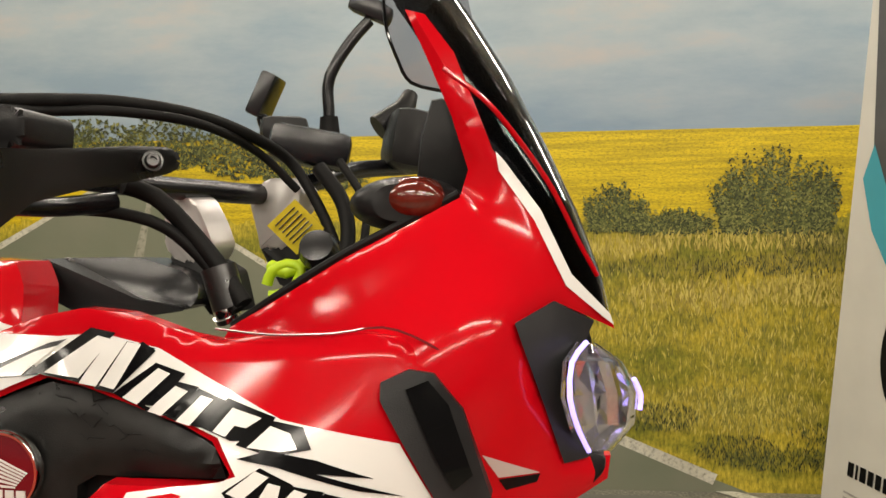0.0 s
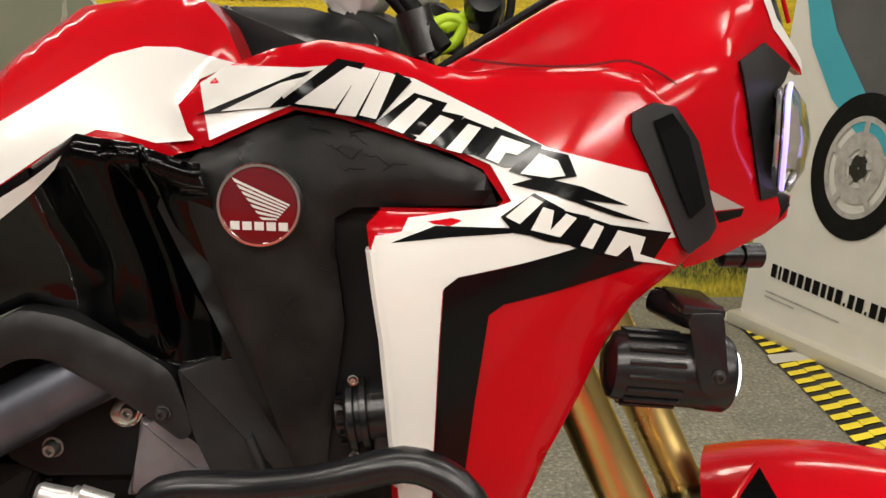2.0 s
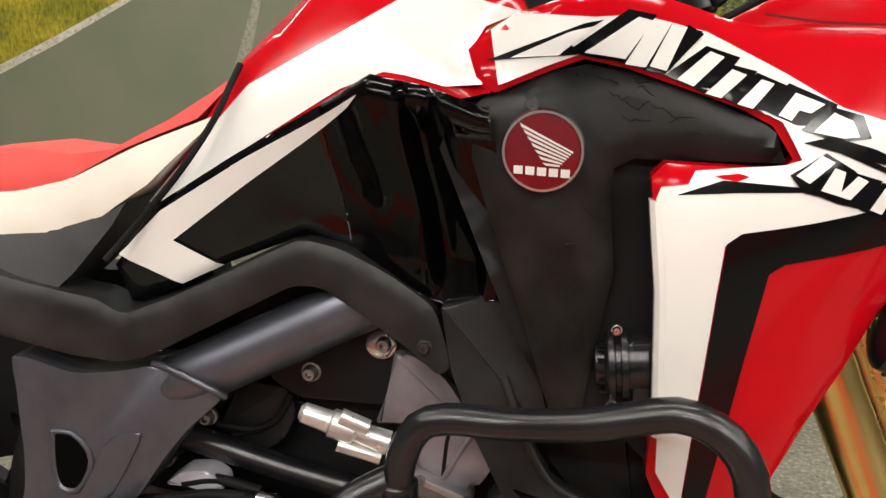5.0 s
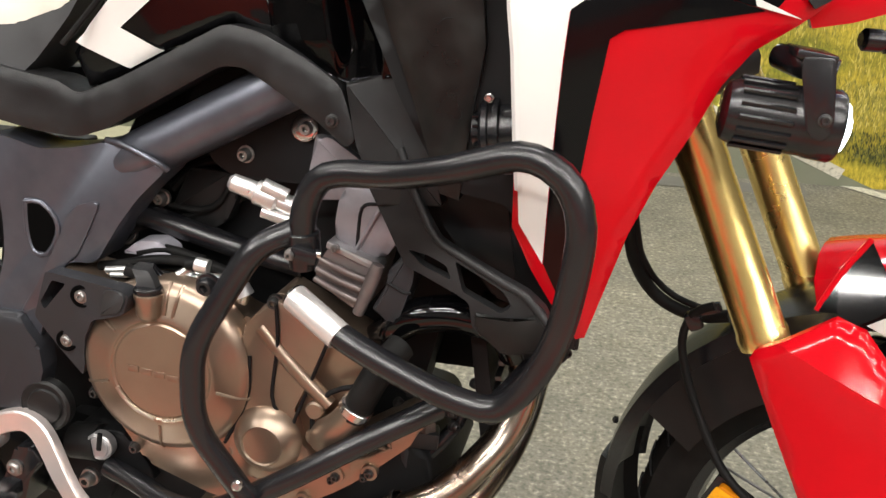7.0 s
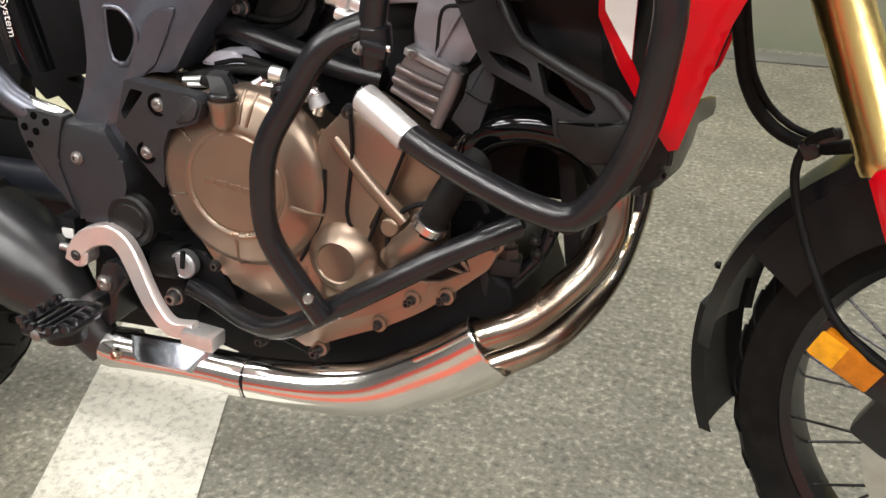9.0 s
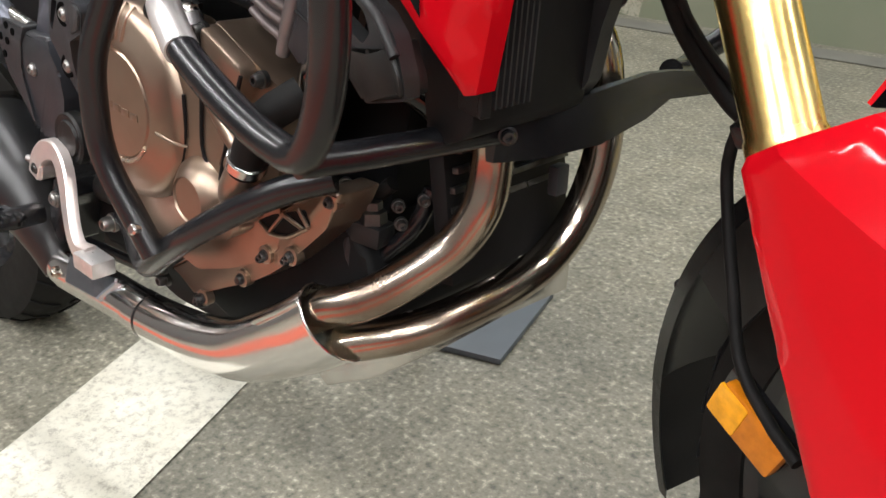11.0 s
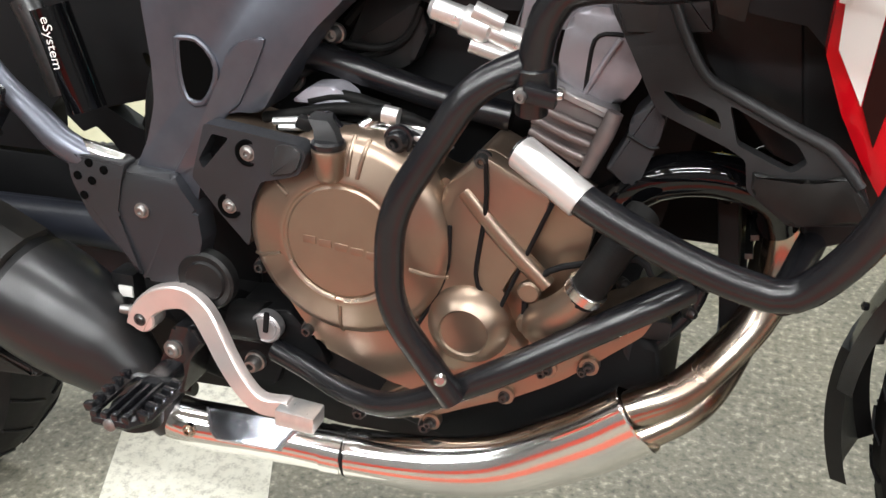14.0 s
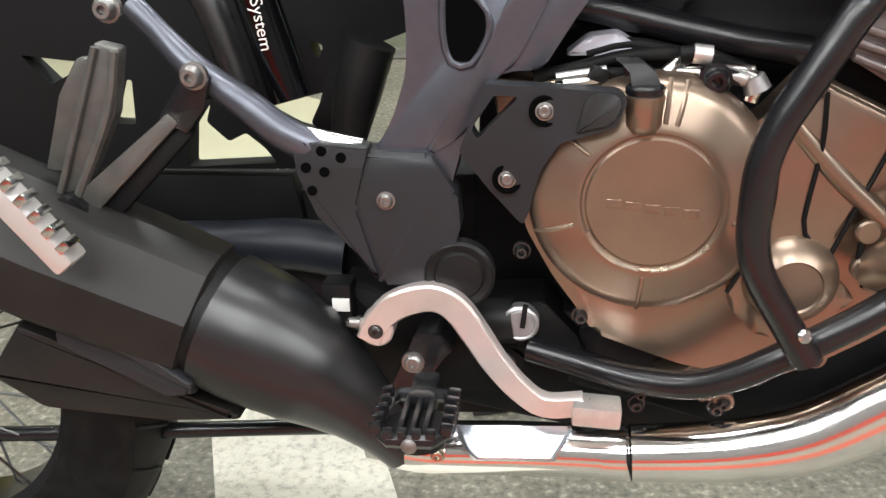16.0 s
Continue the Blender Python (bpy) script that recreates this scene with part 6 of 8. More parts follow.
# crash bars
BAR = pipe("crash_bar", [(-0.359, -0.222, 0.804), (-0.357, -0.228, 0.838), (-0.353, -0.230, 0.869), (-0.339, -0.233, 0.897), (-0.314, -0.236, 0.908), (-0.258, -0.250, 0.914), (-0.203, -0.272, 0.928), (-0.162, -0.284, 0.942), (-0.134, -0.290, 0.950), (-0.108, -0.296, 0.945), (-0.086, -0.300, 0.926), (-0.075, -0.301, 0.893), (-0.079, -0.297, 0.838), (-0.090, -0.288, 0.782), (-0.112, -0.278, 0.732), (-0.142, -0.270, 0.697), (-0.175, -0.268, 0.697), (-0.221, -0.265, 0.710), (-0.274, -0.260, 0.731), (-0.310, -0.255, 0.748), (-0.339, -0.246, 0.763), (-0.364, -0.235, 0.776)], 0.0138, "satin", label="black tubular crash bar loop", n=18)
pipe("silver_sleeve", [(-0.308, -0.256, 0.746), (-0.339, -0.246, 0.763), (-0.362, -0.236, 0.774)], 0.0152, "silver", BAR, "scuffed silver sleeve on the crash bar", n=18)
bm = B()
tube(bm, bent([(-0.357, -0.222, 0.846), (-0.402, -0.243, 0.827), (-0.471, -0.252, 0.712), (-0.474, -0.251, 0.62), (-0.417, -0.235, 0.524)], 0.034), 0.0134, 18, curve=False)
LOWER = part("crash_bar", bm, "satin", BIKE, "black tubular crash bar upright")
pipe("crash_bar", [(-0.653, -0.135, 0.475), (-0.609, -0.150, 0.470), (-0.554, -0.175, 0.467), (-0.506, -0.195, 0.473), (-0.470, -0.208, 0.490), (-0.434, -0.216, 0.514), (-0.373, -0.220, 0.554), (-0.299, -0.208, 0.601), (-0.247, -0.190, 0.629), (-0.220, -0.170, 0.639)], 0.0135, "satin", label="black lower crash bar tube", n=18)
pipe("crash_bar", [(-0.150, -0.268, 0.690), (-0.140, -0.22, 0.688), (-0.125, -0.15, 0.688), (-0.108, -0.08, 0.690)], 0.0125, "satin", label="black crash bar tie", n=16)
a = Vector((-0.356, -0.226, 0.830))
bm = B()
turned(bm, a, (0.03, 0.1, -1), [(-0.014, 0.0145), (-0.012, 0.0172), (0.012, 0.0172), (0.014, 0.0145)], 24)
part("bar_clamp", bm, "satin", BAR, "black pinch clamp")
bm = B()
block(bm, a + Vector((0.008, -0.018, -0.006)), (0.028, 0.014, 0.014), (0, 10, 0), 0.003)
part("clamp_ear", bm, "satin", BAR)
bolt(BAR, a + Vector((-0.006, -0.022, -0.006)), 0.006, 0.008)
pipe("clamp_bolt", [a + Vector((-0.012, -0.02, -0.006)), a + Vector((0.026, -0.02, -0.004))], 0.0035, "bright", BAR, n=10)
bm = B()
turned(bm, (-0.425, -0.250, 0.553), (0.2, -1, 0.3), [(-0.004, 0.006), (0.003, 0.006), (0.005, 0.004)], 12)
part("weld_bead", bm, "bright", LOWER)
bm = B()
way = [(-0.114, -0.090, 0.679), (-0.099, -0.040, 0.680), (-0.085, 0.030, 0.686), (-0.080, 0.100, 0.695), (-0.079, 0.140, 0.700), (-0.066, 0.200, 0.696)]
ring_loft(bm, [[Vector(p) + Vector(o) for o in ((0.004, 0, h), (0.006, 0, 0), (0.004, 0, -h), (-0.004, 0, -h), (-0.006, 0, 0), (-0.004, 0, h))] for p, h in zip(way, (0.018, 0.022, 0.026, 0.022, 0.014, 0.012))])
part("bar_bracket", bm, "satin", BIKE, "black flat crash bar bracket")
for q in ((-0.109, -0.095, 0.687), (-0.092, -0.095, 0.690)):
    bolt(BIKE, q, 0.008, 0.008, axis=(0.7, -0.7, 0), mat="satin")

# exhaust
pipe("header_elbow", [(-0.315, -0.10, 0.675), (-0.288, -0.128, 0.705), (-0.262, -0.135, 0.727), (-0.222, -0.135, 0.737), (-0.185, -0.130, 0.732), (-0.160, -0.110, 0.712), (-0.150, -0.085, 0.68)], 0.0205, "gloss", label="gloss black header elbow", n=20)
pipe("header_pipe", [(-0.205, -0.115, 0.722)] + [(-0.133, -0.070, 0.743), (-0.138, -0.056, 0.687), (-0.139, -0.055, 0.646), (-0.140, -0.064, 0.607), (-0.155, -0.080, 0.571), (-0.182, -0.108, 0.540), (-0.217, -0.138, 0.511), (-0.258, -0.154, 0.492), (-0.314, -0.158, 0.450)], 0.0200, "header", label="heat-tinted steel exhaust header", n=20)
pipe("header_pipe", [(-0.24, 0.08, 0.76), (-0.19, 0.11, 0.77), (-0.155, 0.125, 0.735), (-0.140, 0.125, 0.68), (-0.135, 0.12, 0.62), (-0.140, 0.10, 0.56), (-0.150, 0.06, 0.515), (-0.165, 0.0, 0.49), (-0.195, -0.078, 0.468), (-0.24, -0.122, 0.452), (-0.29, -0.148, 0.436), (-0.36, -0.15, 0.420)], 0.0200, "header", label="heat-tinted steel exhaust header", n=20)
# the collector is an oval shell that takes both pipes and narrows to a round one
way = smooth_path([(-0.252, -0.145, 0.477), (-0.291, -0.152, 0.450), (-0.331, -0.156, 0.427), (-0.383, -0.160, 0.401), (-0.437, -0.163, 0.388), (-0.491, -0.165, 0.382), (-0.553, -0.166, 0.379)], 0.012)


def oval_rings(path, wide, tall, n=36):
    """Oval rings along a path, the long way across following the mouth's slant."""
    rings = []
    for i, c in enumerate(path):
        k = i / max(1, len(path) - 1)
        d = (path[min(i + 1, len(path) - 1)] - path[max(i - 1, 0)]).normalized()
        up = Vector((-0.31, -0.47, 0.82)).lerp(Vector((0, 0, 1)), min(1, k * 1.6))
        up = (up - d * up.dot(d)).normalized()
        side = d.cross(up)
        a, b = np.interp(k, (0, 0.35, 0.7, 1), tall), np.interp(k, (0, 0.35, 0.7, 1), wide)
        rings.append([c + up * (a * math.cos(w)) + side * (b * math.sin(w)) for w in (2 * math.pi * q / n for q in range(n))])
    return rings


bm = B()
ring_loft(bm, oval_rings(way, (0.033, 0.032, 0.029, 0.028), (0.046, 0.038, 0.031, 0.028)), cap=False)
COLL = part("exhaust_collector", bm, "chrome", BIKE, "polished exhaust collector shield")
mouth = oval_rings(way, (0.033, 0.032, 0.029, 0.028), (0.046, 0.038, 0.031, 0.028))[0]
bm = B()
tube(bm, mouth + mouth[:1], 0.0017, 8, curve=False)
part("collector_rim", bm, "chrome", COLL)
bm = B()
centre, back = way[0], way[1]
ring_loft(bm, [[back + (q - centre) * 0.96 for q in mouth], [back + (q - centre) * 0.96 + (centre - back) * 0.25 for q in mouth]])
part("collector_plug", bm, "header", COLL)
pipe("shield_lip", [(-0.268, -0.178, 0.505), (-0.300, -0.182, 0.482), (-0.330, -0.184, 0.462)], 0.0025, "chrome", COLL, n=8)
pipe("exhaust_midpipe", [(-0.556, -0.166, 0.378), (-0.603, -0.166, 0.379), (-0.660, -0.166, 0.379), (-0.718, -0.166, 0.377), (-0.762, -0.165, 0.376), (-0.811, -0.150, 0.374)], [0.0265, 0.0265, 0.027, 0.027, 0.027, 0.026], "chrome", COLL, "polished exhaust middle pipe", n=28)
pipe("pipe_joint", [(-0.5525, -0.166, 0.379), (-0.5565, -0.166, 0.378)], 0.0276, "dark", COLL, n=28)
pipe("clamp_band", [(-0.5585, -0.166, 0.3785), (-0.582, -0.166, 0.3785)], 0.0281, "chrome", COLL, n=28)
bm = B()
face = [Vector(q) for q in ((-0.7205, -0.1794, 0.4113), (-0.6150, -0.1775, 0.4135), (-0.6135, -0.1802, 0.4103), (-0.6310, -0.1975, 0.3892), (-0.7000, -0.1992, 0.3877), (-0.7095, -0.1945, 0.3933))]
mid = sum(face, Vector()) / len(face)
out = Vector((0, -0.766, 0.643))
ring_loft(bm, [[mid + (q - mid) * g + out * h for q in face] for g, h in ((1.14, -0.016), (1.13, -0.006), (1.07, -0.001), (1.0, 0.0))])
bmesh.ops.recalc_face_normals(bm, faces=bm.faces)
part("heat_shield", bm, "shield_steel", COLL, "flat polished heat shield", sharp=15)
bolt(COLL, (-0.741, -0.192, 0.385), 0.008, 0.006, mat="header")
bm = B()
ring_loft(bm, [[Vector(a), Vector(b), Vector(b) + Vector((0, 0.003, -0.003)), Vector(a) + Vector((0, 0.003, -0.003))] for a, b in zip([(-0.319, -0.120, 0.394), (-0.273, -0.100, 0.415), (-0.238, -0.050, 0.426), (-0.195, 0.030, 0.453), (-0.163, 0.120, 0.487)], [(-0.307, -0.110, 0.369), (-0.257, -0.090, 0.391), (-0.218, -0.030, 0.417), (-0.201, 0.050, 0.433), (-0.164, 0.120, 0.458)])])
bmesh.ops.recalc_face_normals(bm, faces=bm.faces)
part("skid_plate", bm, "bright", BIKE, "dull steel skid plate below the headers")

# clutter above the clutch cover
plate("starter_cover", [(-0.622, 0.762), (-0.602, 0.778), (-0.575, 0.781), (-0.56, 0.771), (-0.558, 0.76), (-0.578, 0.758), (-0.597, 0.762)], -0.125, 0.03, "lilac", label="lilac-grey cast starter cover", bevel=0.004)
plate("cable_stay", [(-0.575, 0.765), (-0.564, 0.767), (-0.540, 0.739), (-0.550, 0.734), (-0.568, 0.740)], -0.163, 0.006, "satin", bevel=0.001)
for k, (a, r, mt) in enumerate((([(-0.632, -0.125, 0.745), (-0.603, -0.125, 0.748), (-0.574, -0.125, 0.752), (-0.546, -0.125, 0.750), (-0.509, -0.125, 0.746)], 0.0035, "rubber"), ([(-0.622, -0.135, 0.738), (-0.584, -0.135, 0.741), (-0.532, -0.135, 0.740), (-0.485, -0.140, 0.730)], 0.004, "rubber"), ([(-0.537, -0.150, 0.750), (-0.519, -0.140, 0.762), (-0.500, -0.130, 0.761)], 0.006, "bright"), ([(-0.472, -0.140, 0.749), (-0.460, -0.140, 0.742), (-0.464, -0.140, 0.724)], 0.008, "bright"), ([(-0.651, -0.100, 0.751), (-0.631, -0.090, 0.778), (-0.601, -0.085, 0.792)], 0.005, "rubber"))):
    pipe("wiring", a, r, mt, n=10)
for q in [(-0.501, -0.158, 0.740), (-0.515, -0.140, 0.763), (-0.593, -0.155, 0.751), (-0.481, -0.150, 0.747)]:
    bm = B()
    block(bm, q, (0.016, 0.012, 0.012), (0, 20, 10), 0.002)
    part("cable_clip", bm, "plastic", BIKE)
# fittings along the top of the clutch cover
for a in [[(-0.629, -0.15, 0.748), (-0.586, -0.15, 0.754)], [(-0.623, -0.15, 0.743), (-0.586, -0.15, 0.746)]]:
    pipe("brass_strip", a, 0.0038, "rod_alu", n=8)
pipe("sensor_plug", [(-0.525, -0.15, 0.766), (-0.514, -0.15, 0.767)], [0.0075, 0.0075], "rubber", label="black sensor plug")
pipe("sensor_body", [(-0.514, -0.15, 0.767), (-0.499, -0.15, 0.765)], 0.0085, "rod_alu", label="bright metal sensor body")
pipe("cable_end", [(-0.539, -0.148, 0.753), (-0.513, -0.148, 0.751), (-0.499, -0.148, 0.749)], 0.0030, "bright", n=8)
pipe("hose_stub", [(-0.501, -0.15, 0.752), (-0.484, -0.15, 0.749), (-0.469, -0.15, 0.744)], 0.0065, "rod_alu", n=12)
pipe("hose_boot", [(-0.463, -0.145, 0.746), (-0.458, -0.145, 0.734)], [0.010, 0.012], "alu", n=14)
# clutter behind the frame spar
for a, r in (([(-0.586, -0.060, 0.829), (-0.554, -0.060, 0.860), (-0.515, -0.050, 0.871), (-0.464, -0.050, 0.885)], 0.006), ([(-0.568, -0.070, 0.798), (-0.524, -0.070, 0.816), (-0.497, -0.060, 0.857), (-0.443, -0.050, 0.907)], 0.005), ([(-0.613, -0.050, 0.832), (-0.553, -0.050, 0.844), (-0.491, -0.060, 0.837)], 0.004)):
    pipe("wiring", a, r, "rubber", n=8)
plate("throttle_body", [(-0.567, 0.850), (-0.518, 0.871), (-0.487, 0.856), (-0.496, 0.820), (-0.541, 0.802), (-0.570, 0.814)], -0.055, 0.05, "plastic", label="black throttle body", bevel=0.004)
plate("body_ridge", [(-0.553, 0.846), (-0.515, 0.862), (-0.494, 0.854), (-0.499, 0.836), (-0.532, 0.822)], -0.060, 0.006, "satin", bevel=0.002)
for q in [(-0.472, -0.100, 0.889), (-0.591, -0.080, 0.822), (-0.638, -0.080, 0.772), (-0.397, -0.100, 0.925)]:
    bolt(BIKE, q, 0.010, 0.012, mat="bolt_steel")
bm = B()
turned(bm, (-0.400, -0.095, 0.924), (0, -1, 0.2), [(0, 0.016), (0.008, 0.016), (0.010, 0.013), (0.010, 0.0)], 20, cap=False)
part("frame_plug", bm, "bright", BIKE)



# ---- front end, steered to the right about the head axis ----
AXIS = Vector((-0.415, 0, 0.91)).normalized()
HEAD_AT = Vector((0.130, 0.05, 0.715))
TURNED = Matrix.Translation(HEAD_AT) @ Matrix.Rotation(radians(-22), 4, AXIS) @ Matrix.Translation(-HEAD_AT)
# the fork stands a little over to the far side of the frame
CROWN_AT = Vector((0.126, -0.061, 0.720))
STEER = Matrix.Translation(CROWN_AT) @ Matrix.Rotation(radians(-5.0), 4, "X") @ Matrix.Translation(-Vector((0.135, -0.056, 0.708))) @ TURNED
FORK_X, FORK_Y, FORK_Z = 0.171, 0.057, 0.724
HALF = 0.105


def on_fork(side, along, out=0.0):
    """A point on a fork leg: metres upwards from its collar, and metres ahead of it."""
    return Vector((FORK_X, FORK_Y + side * HALF, FORK_Z)) + AXIS * along + Vector((0.91, 0, 0.415)) * out


for side in (-1, 1):
    bm = B()
    turned(bm, on_fork(side, 0), AXIS, [(-0.006, 0.024), (-0.004, 0.0295), (0.010, 0.0295), (0.014, 0.0275), (0.20, 0.0275), (0.21, 0.0285), (0.47, 0.0285), (0.48, 0.020)], 40)
    leg = part("fork_tube", bm, "gold", BIKE, "gold anodised fork tube", m=STEER)
    bm = B()
    turned(bm, on_fork(side, -0.40), AXIS, [(0, 0.026), (0.02, 0.028), (0.14, 0.026), (0.15, 0.022), (0.40, 0.022)], 28)
    part("fork_slider", bm, "steel_dark", leg)
for along, th in ((0.47, 0.035), (0.30, 0.05)):
    bm = B()
    a, b = on_fork(-1, along), on_fork(1, along)
    tube(bm, [a, a.lerp(b, 0.5) - Vector((0.03, 0, 0.01)), b], [0.040, 0.030, 0.040], 12)
    part("triple_clamp", bm, "plastic_grey", BIKE, "cast fork clamp", m=STEER)

# wheel
HUB = Vector((0.342, FORK_Y + 0.036, 0.352))
GUARD_HUB = Vector((0.331, FORK_Y + 0.036, 0.383))


def hoop(bm, profile, n=72, a0=0.0, a1=360.0, hub=None):
    """Sweeps a profile of (radius, y) round the wheel's axle."""
    hub = hub or HUB
    full = abs(a1 - a0) > 359
    rings = [[hub + Vector((r * math.cos(radians(a)), y, r * math.sin(radians(a)))) for r, y in profile] for a in np.linspace(a0, a1, n + (0 if full else 1), endpoint=not full)]
    vs = [[bm.verts.new(c) for c in r] for r in rings]
    k = len(profile)
    for i in range(len(vs) if full else len(vs) - 1):
        a, b = vs[i], vs[(i + 1) % len(vs)]
        for j in range(k):
            bm.faces.new((a[j], a[(j + 1) % k], b[(j + 1) % k], b[j]))
    if not full:
        bm.faces.new(vs[0])
        bm.faces.new(vs[-1][::-1])
    bmesh.ops.recalc_face_normals(bm, faces=bm.faces)


def wheel(hub, radius, width, name, label, m=None, grooves=36, wall=0.0):
    s = radius - 0.345
    q = s - wall
    bm = B()
    w = width / 2
    hoop(bm, [(0.275 + q, -w * 0.75), (0.30 + s, -w * 0.98), (0.325 + s, -w * 0.9), (0.338 + s, -w * 0.6), (0.345 + s, 0), (0.338 + s, w * 0.6), (0.325 + s, w * 0.9), (0.30 + s, w * 0.98), (0.275 + q, w * 0.75)], hub=hub)
    tyre = part("tyre", bm, "rubber", BIKE, label, m=m)
    for k in range(grooves):
        bm = B()
        a = 360 / grooves * k
        for sd in (-1, 1):
            pts = [hub + Vector(((r + s) * math.cos(radians(a + da)), sd * y, (r + s) * math.sin(radians(a + da)))) for r, y, da in ((0.3455, w * 0.12, 0), (0.340, w * 0.55, 3), (0.327, w * 0.90, 5))]
            tube(bm, pts, 0.0022, 6)
        part("tread_groove", bm, "dark", tyre)
    bm = B()
    hoop(bm, [(0.282 + q, -w * 0.72), (0.280 + q, -w * 0.5), (0.266 + q, -w * 0.4), (0.266 + q, w * 0.4), (0.280 + q, w * 0.5), (0.282 + q, w * 0.72), (0.262 + q, w * 0.5), (0.258 + q, 0), (0.262 + q, -w * 0.5)], hub=hub)
    rim = part("rim", bm, "satin", BIKE, "black spoked rim", m=m)
    bm = B()
    turned(bm, hub + Vector((0, -0.055, 0)), (0, 1, 0), [(0, 0.02), (0.002, 0.036), (0.02, 0.036), (0.025, 0.025), (0.085, 0.025), (0.09, 0.036), (0.108, 0.036), (0.11, 0.02)], 28)
    part("hub", bm, "satin", rim)
    for k in range(32):
        a = 360 / 32 * k
        sd = -1 if k % 2 else 1
        b = a + (14 if (k // 2) % 2 else -14)
        bm = B()
        tube(bm, [hub + Vector((0.036 * math.cos(radians(b)), sd * 0.046, 0.036 * math.sin(radians(b)))), hub + Vector(((0.266 + q) * math.cos(radians(a)), sd * 0.012, (0.266 + q) * math.sin(radians(a))))], 0.002, 6, curve=False)
        part("spoke", bm, "steel_dark", rim)
    return rim


RIM = wheel(HUB, 0.345, 0.095, "front_wheel", "black front tyre with cut tread", STEER)
bm = B()
hoop(bm, [(0.085, -0.078), (0.155, -0.078), (0.155, -0.073), (0.085, -0.073)], 48)
part("brake_disc", bm, "bright", RIM)
bm = B()
block(bm, HUB + Vector((-0.12, -0.078, 0.06)), (0.06, 0.045, 0.12), (0, 25, 0), 0.012)
part("brake_caliper", bm, "satin", BIKE, "black front brake caliper", m=STEER)

# inner mudguard hugging the tyre, with the rear flap
bm = B()
hoop(bm, [(0.352, -0.068), (0.372, -0.062), (0.380, -0.03), (0.382, 0.0), (0.380, 0.03), (0.372, 0.062), (0.352, 0.068), (0.366, 0.056), (0.374, 0.028), (0.376, 0), (0.374, -0.028), (0.366, -0.056)], 48, 78, 178, GUARD_HUB)
HUGGER = part("inner_mudguard", bm, "satin", BIKE, "matt black inner mudguard", m=STEER)
bm = B()
hoop(bm, [(0.360, -0.060), (0.384, -0.050), (0.386, 0.0), (0.384, 0.050), (0.360, 0.060), (0.377, 0.045), (0.380, 0.0), (0.377, -0.045)], 16, 170, 200, GUARD_HUB)
part("mud_flap", bm, "plastic", HUGGER)
bm = B()
hoop(bm, [(0.28, -0.080), (0.352, -0.068), (0.352, -0.062), (0.28, -0.074)], 12, 118, 152, GUARD_HUB)
part("mudguard_stay", bm, "plastic", HUGGER)
bolt(HUGGER, GUARD_HUB + Vector((0.384 * math.cos(radians(161)), -0.045, 0.384 * math.sin(radians(161)))), 0.005, 0.003, axis=(-0.8, -0.5, 0.2), mat="satin")


# upper mudguard: black cheek, red blade with white and black marks
bm = B()
hoop(bm, [(0.425, -0.085), (0.45, -0.075), (0.468, -0.035), (0.471, 0.0), (0.468, 0.035), (0.45, 0.075), (0.425, 0.085), (0.445, 0.065), (0.460, 0.03), (0.464, 0.0), (0.460, -0.03), (0.445, -0.065)], 30, 50, 108)
UPPER = part("front_mudguard", bm, "red", BIKE, "red front mudguard with black and white marks", m=STEER)
bm = B()
hoop(bm, [(0.404, -0.090), (0.43, -0.080), (0.451, -0.037), (0.454, 0.0), (0.451, 0.037), (0.43, 0.080), (0.404, 0.090), (0.424, 0.070), (0.440, 0.032), (0.444, 0.0), (0.440, -0.032), (0.424, -0.070)], 30, 28, 76)
part("mudguard_blade", bm, "red", UPPER, "red mudguard blade")
bm = B()
hoop(bm, [(0.405, -0.0915), (0.430, -0.0815), (0.4305, -0.081), (0.4055, -0.091)], 14, 60, 74)
part("white_mark", bm, "white", UPPER)

bm = B()
bm.faces.new([bm.verts.new(q) for q in [(0.220, -0.036, 0.765), (0.234, -0.015, 0.804), (0.257, 0.005, 0.843), (0.295, -0.012, 0.786), (0.279, -0.027, 0.769), (0.258, -0.036, 0.757), (0.239, -0.036, 0.768)]])
bmesh.ops.solidify(bm, geom=bm.faces[:], thickness=0.004)
part("fender_cheek", bm, "gloss", UPPER, "gloss black mudguard cheek")
bm = B()
bm.faces.new([bm.verts.new(q) for q in [(0.272, -0.057, 0.770), (0.294, -0.047, 0.783), (0.313, -0.037, 0.798), (0.324, -0.041, 0.748), (0.299, -0.049, 0.757)]])
bmesh.ops.solidify(bm, geom=bm.faces[:], thickness=0.004)
part("white_panel", bm, "white", UPPER)
bm = B()
tube(bm, [(0.218, -0.032, 0.765), (0.234, -0.015, 0.805), (0.257, 0.004, 0.844)], 0.0035, 8)
part("red_rim", bm, "red", UPPER)

# red guard on the fork slider, folded along its length
guard_line = [(0.155, 0.722), (0.160, 0.733), (0.187, 0.750), (0.232, 0.776), (0.262, 0.766), (0.292, 0.735), (0.335, 0.62), (0.385, 0.42), (0.36, 0.36), (0.31, 0.37), (0.270, 0.475), (0.230, 0.562), (0.193, 0.640)]


def over_crease(x, z):
    """Distance above the crease that runs across the fork guard."""
    return (x - 0.195) * 0.377 + (z - 0.745) * 0.926


def guard_side(x, z):
    return FORK_Y - HALF - 0.046 + 0.9 * (x - 0.22) ** 2 + 0.70 * max(0.0, over_crease(x, z))


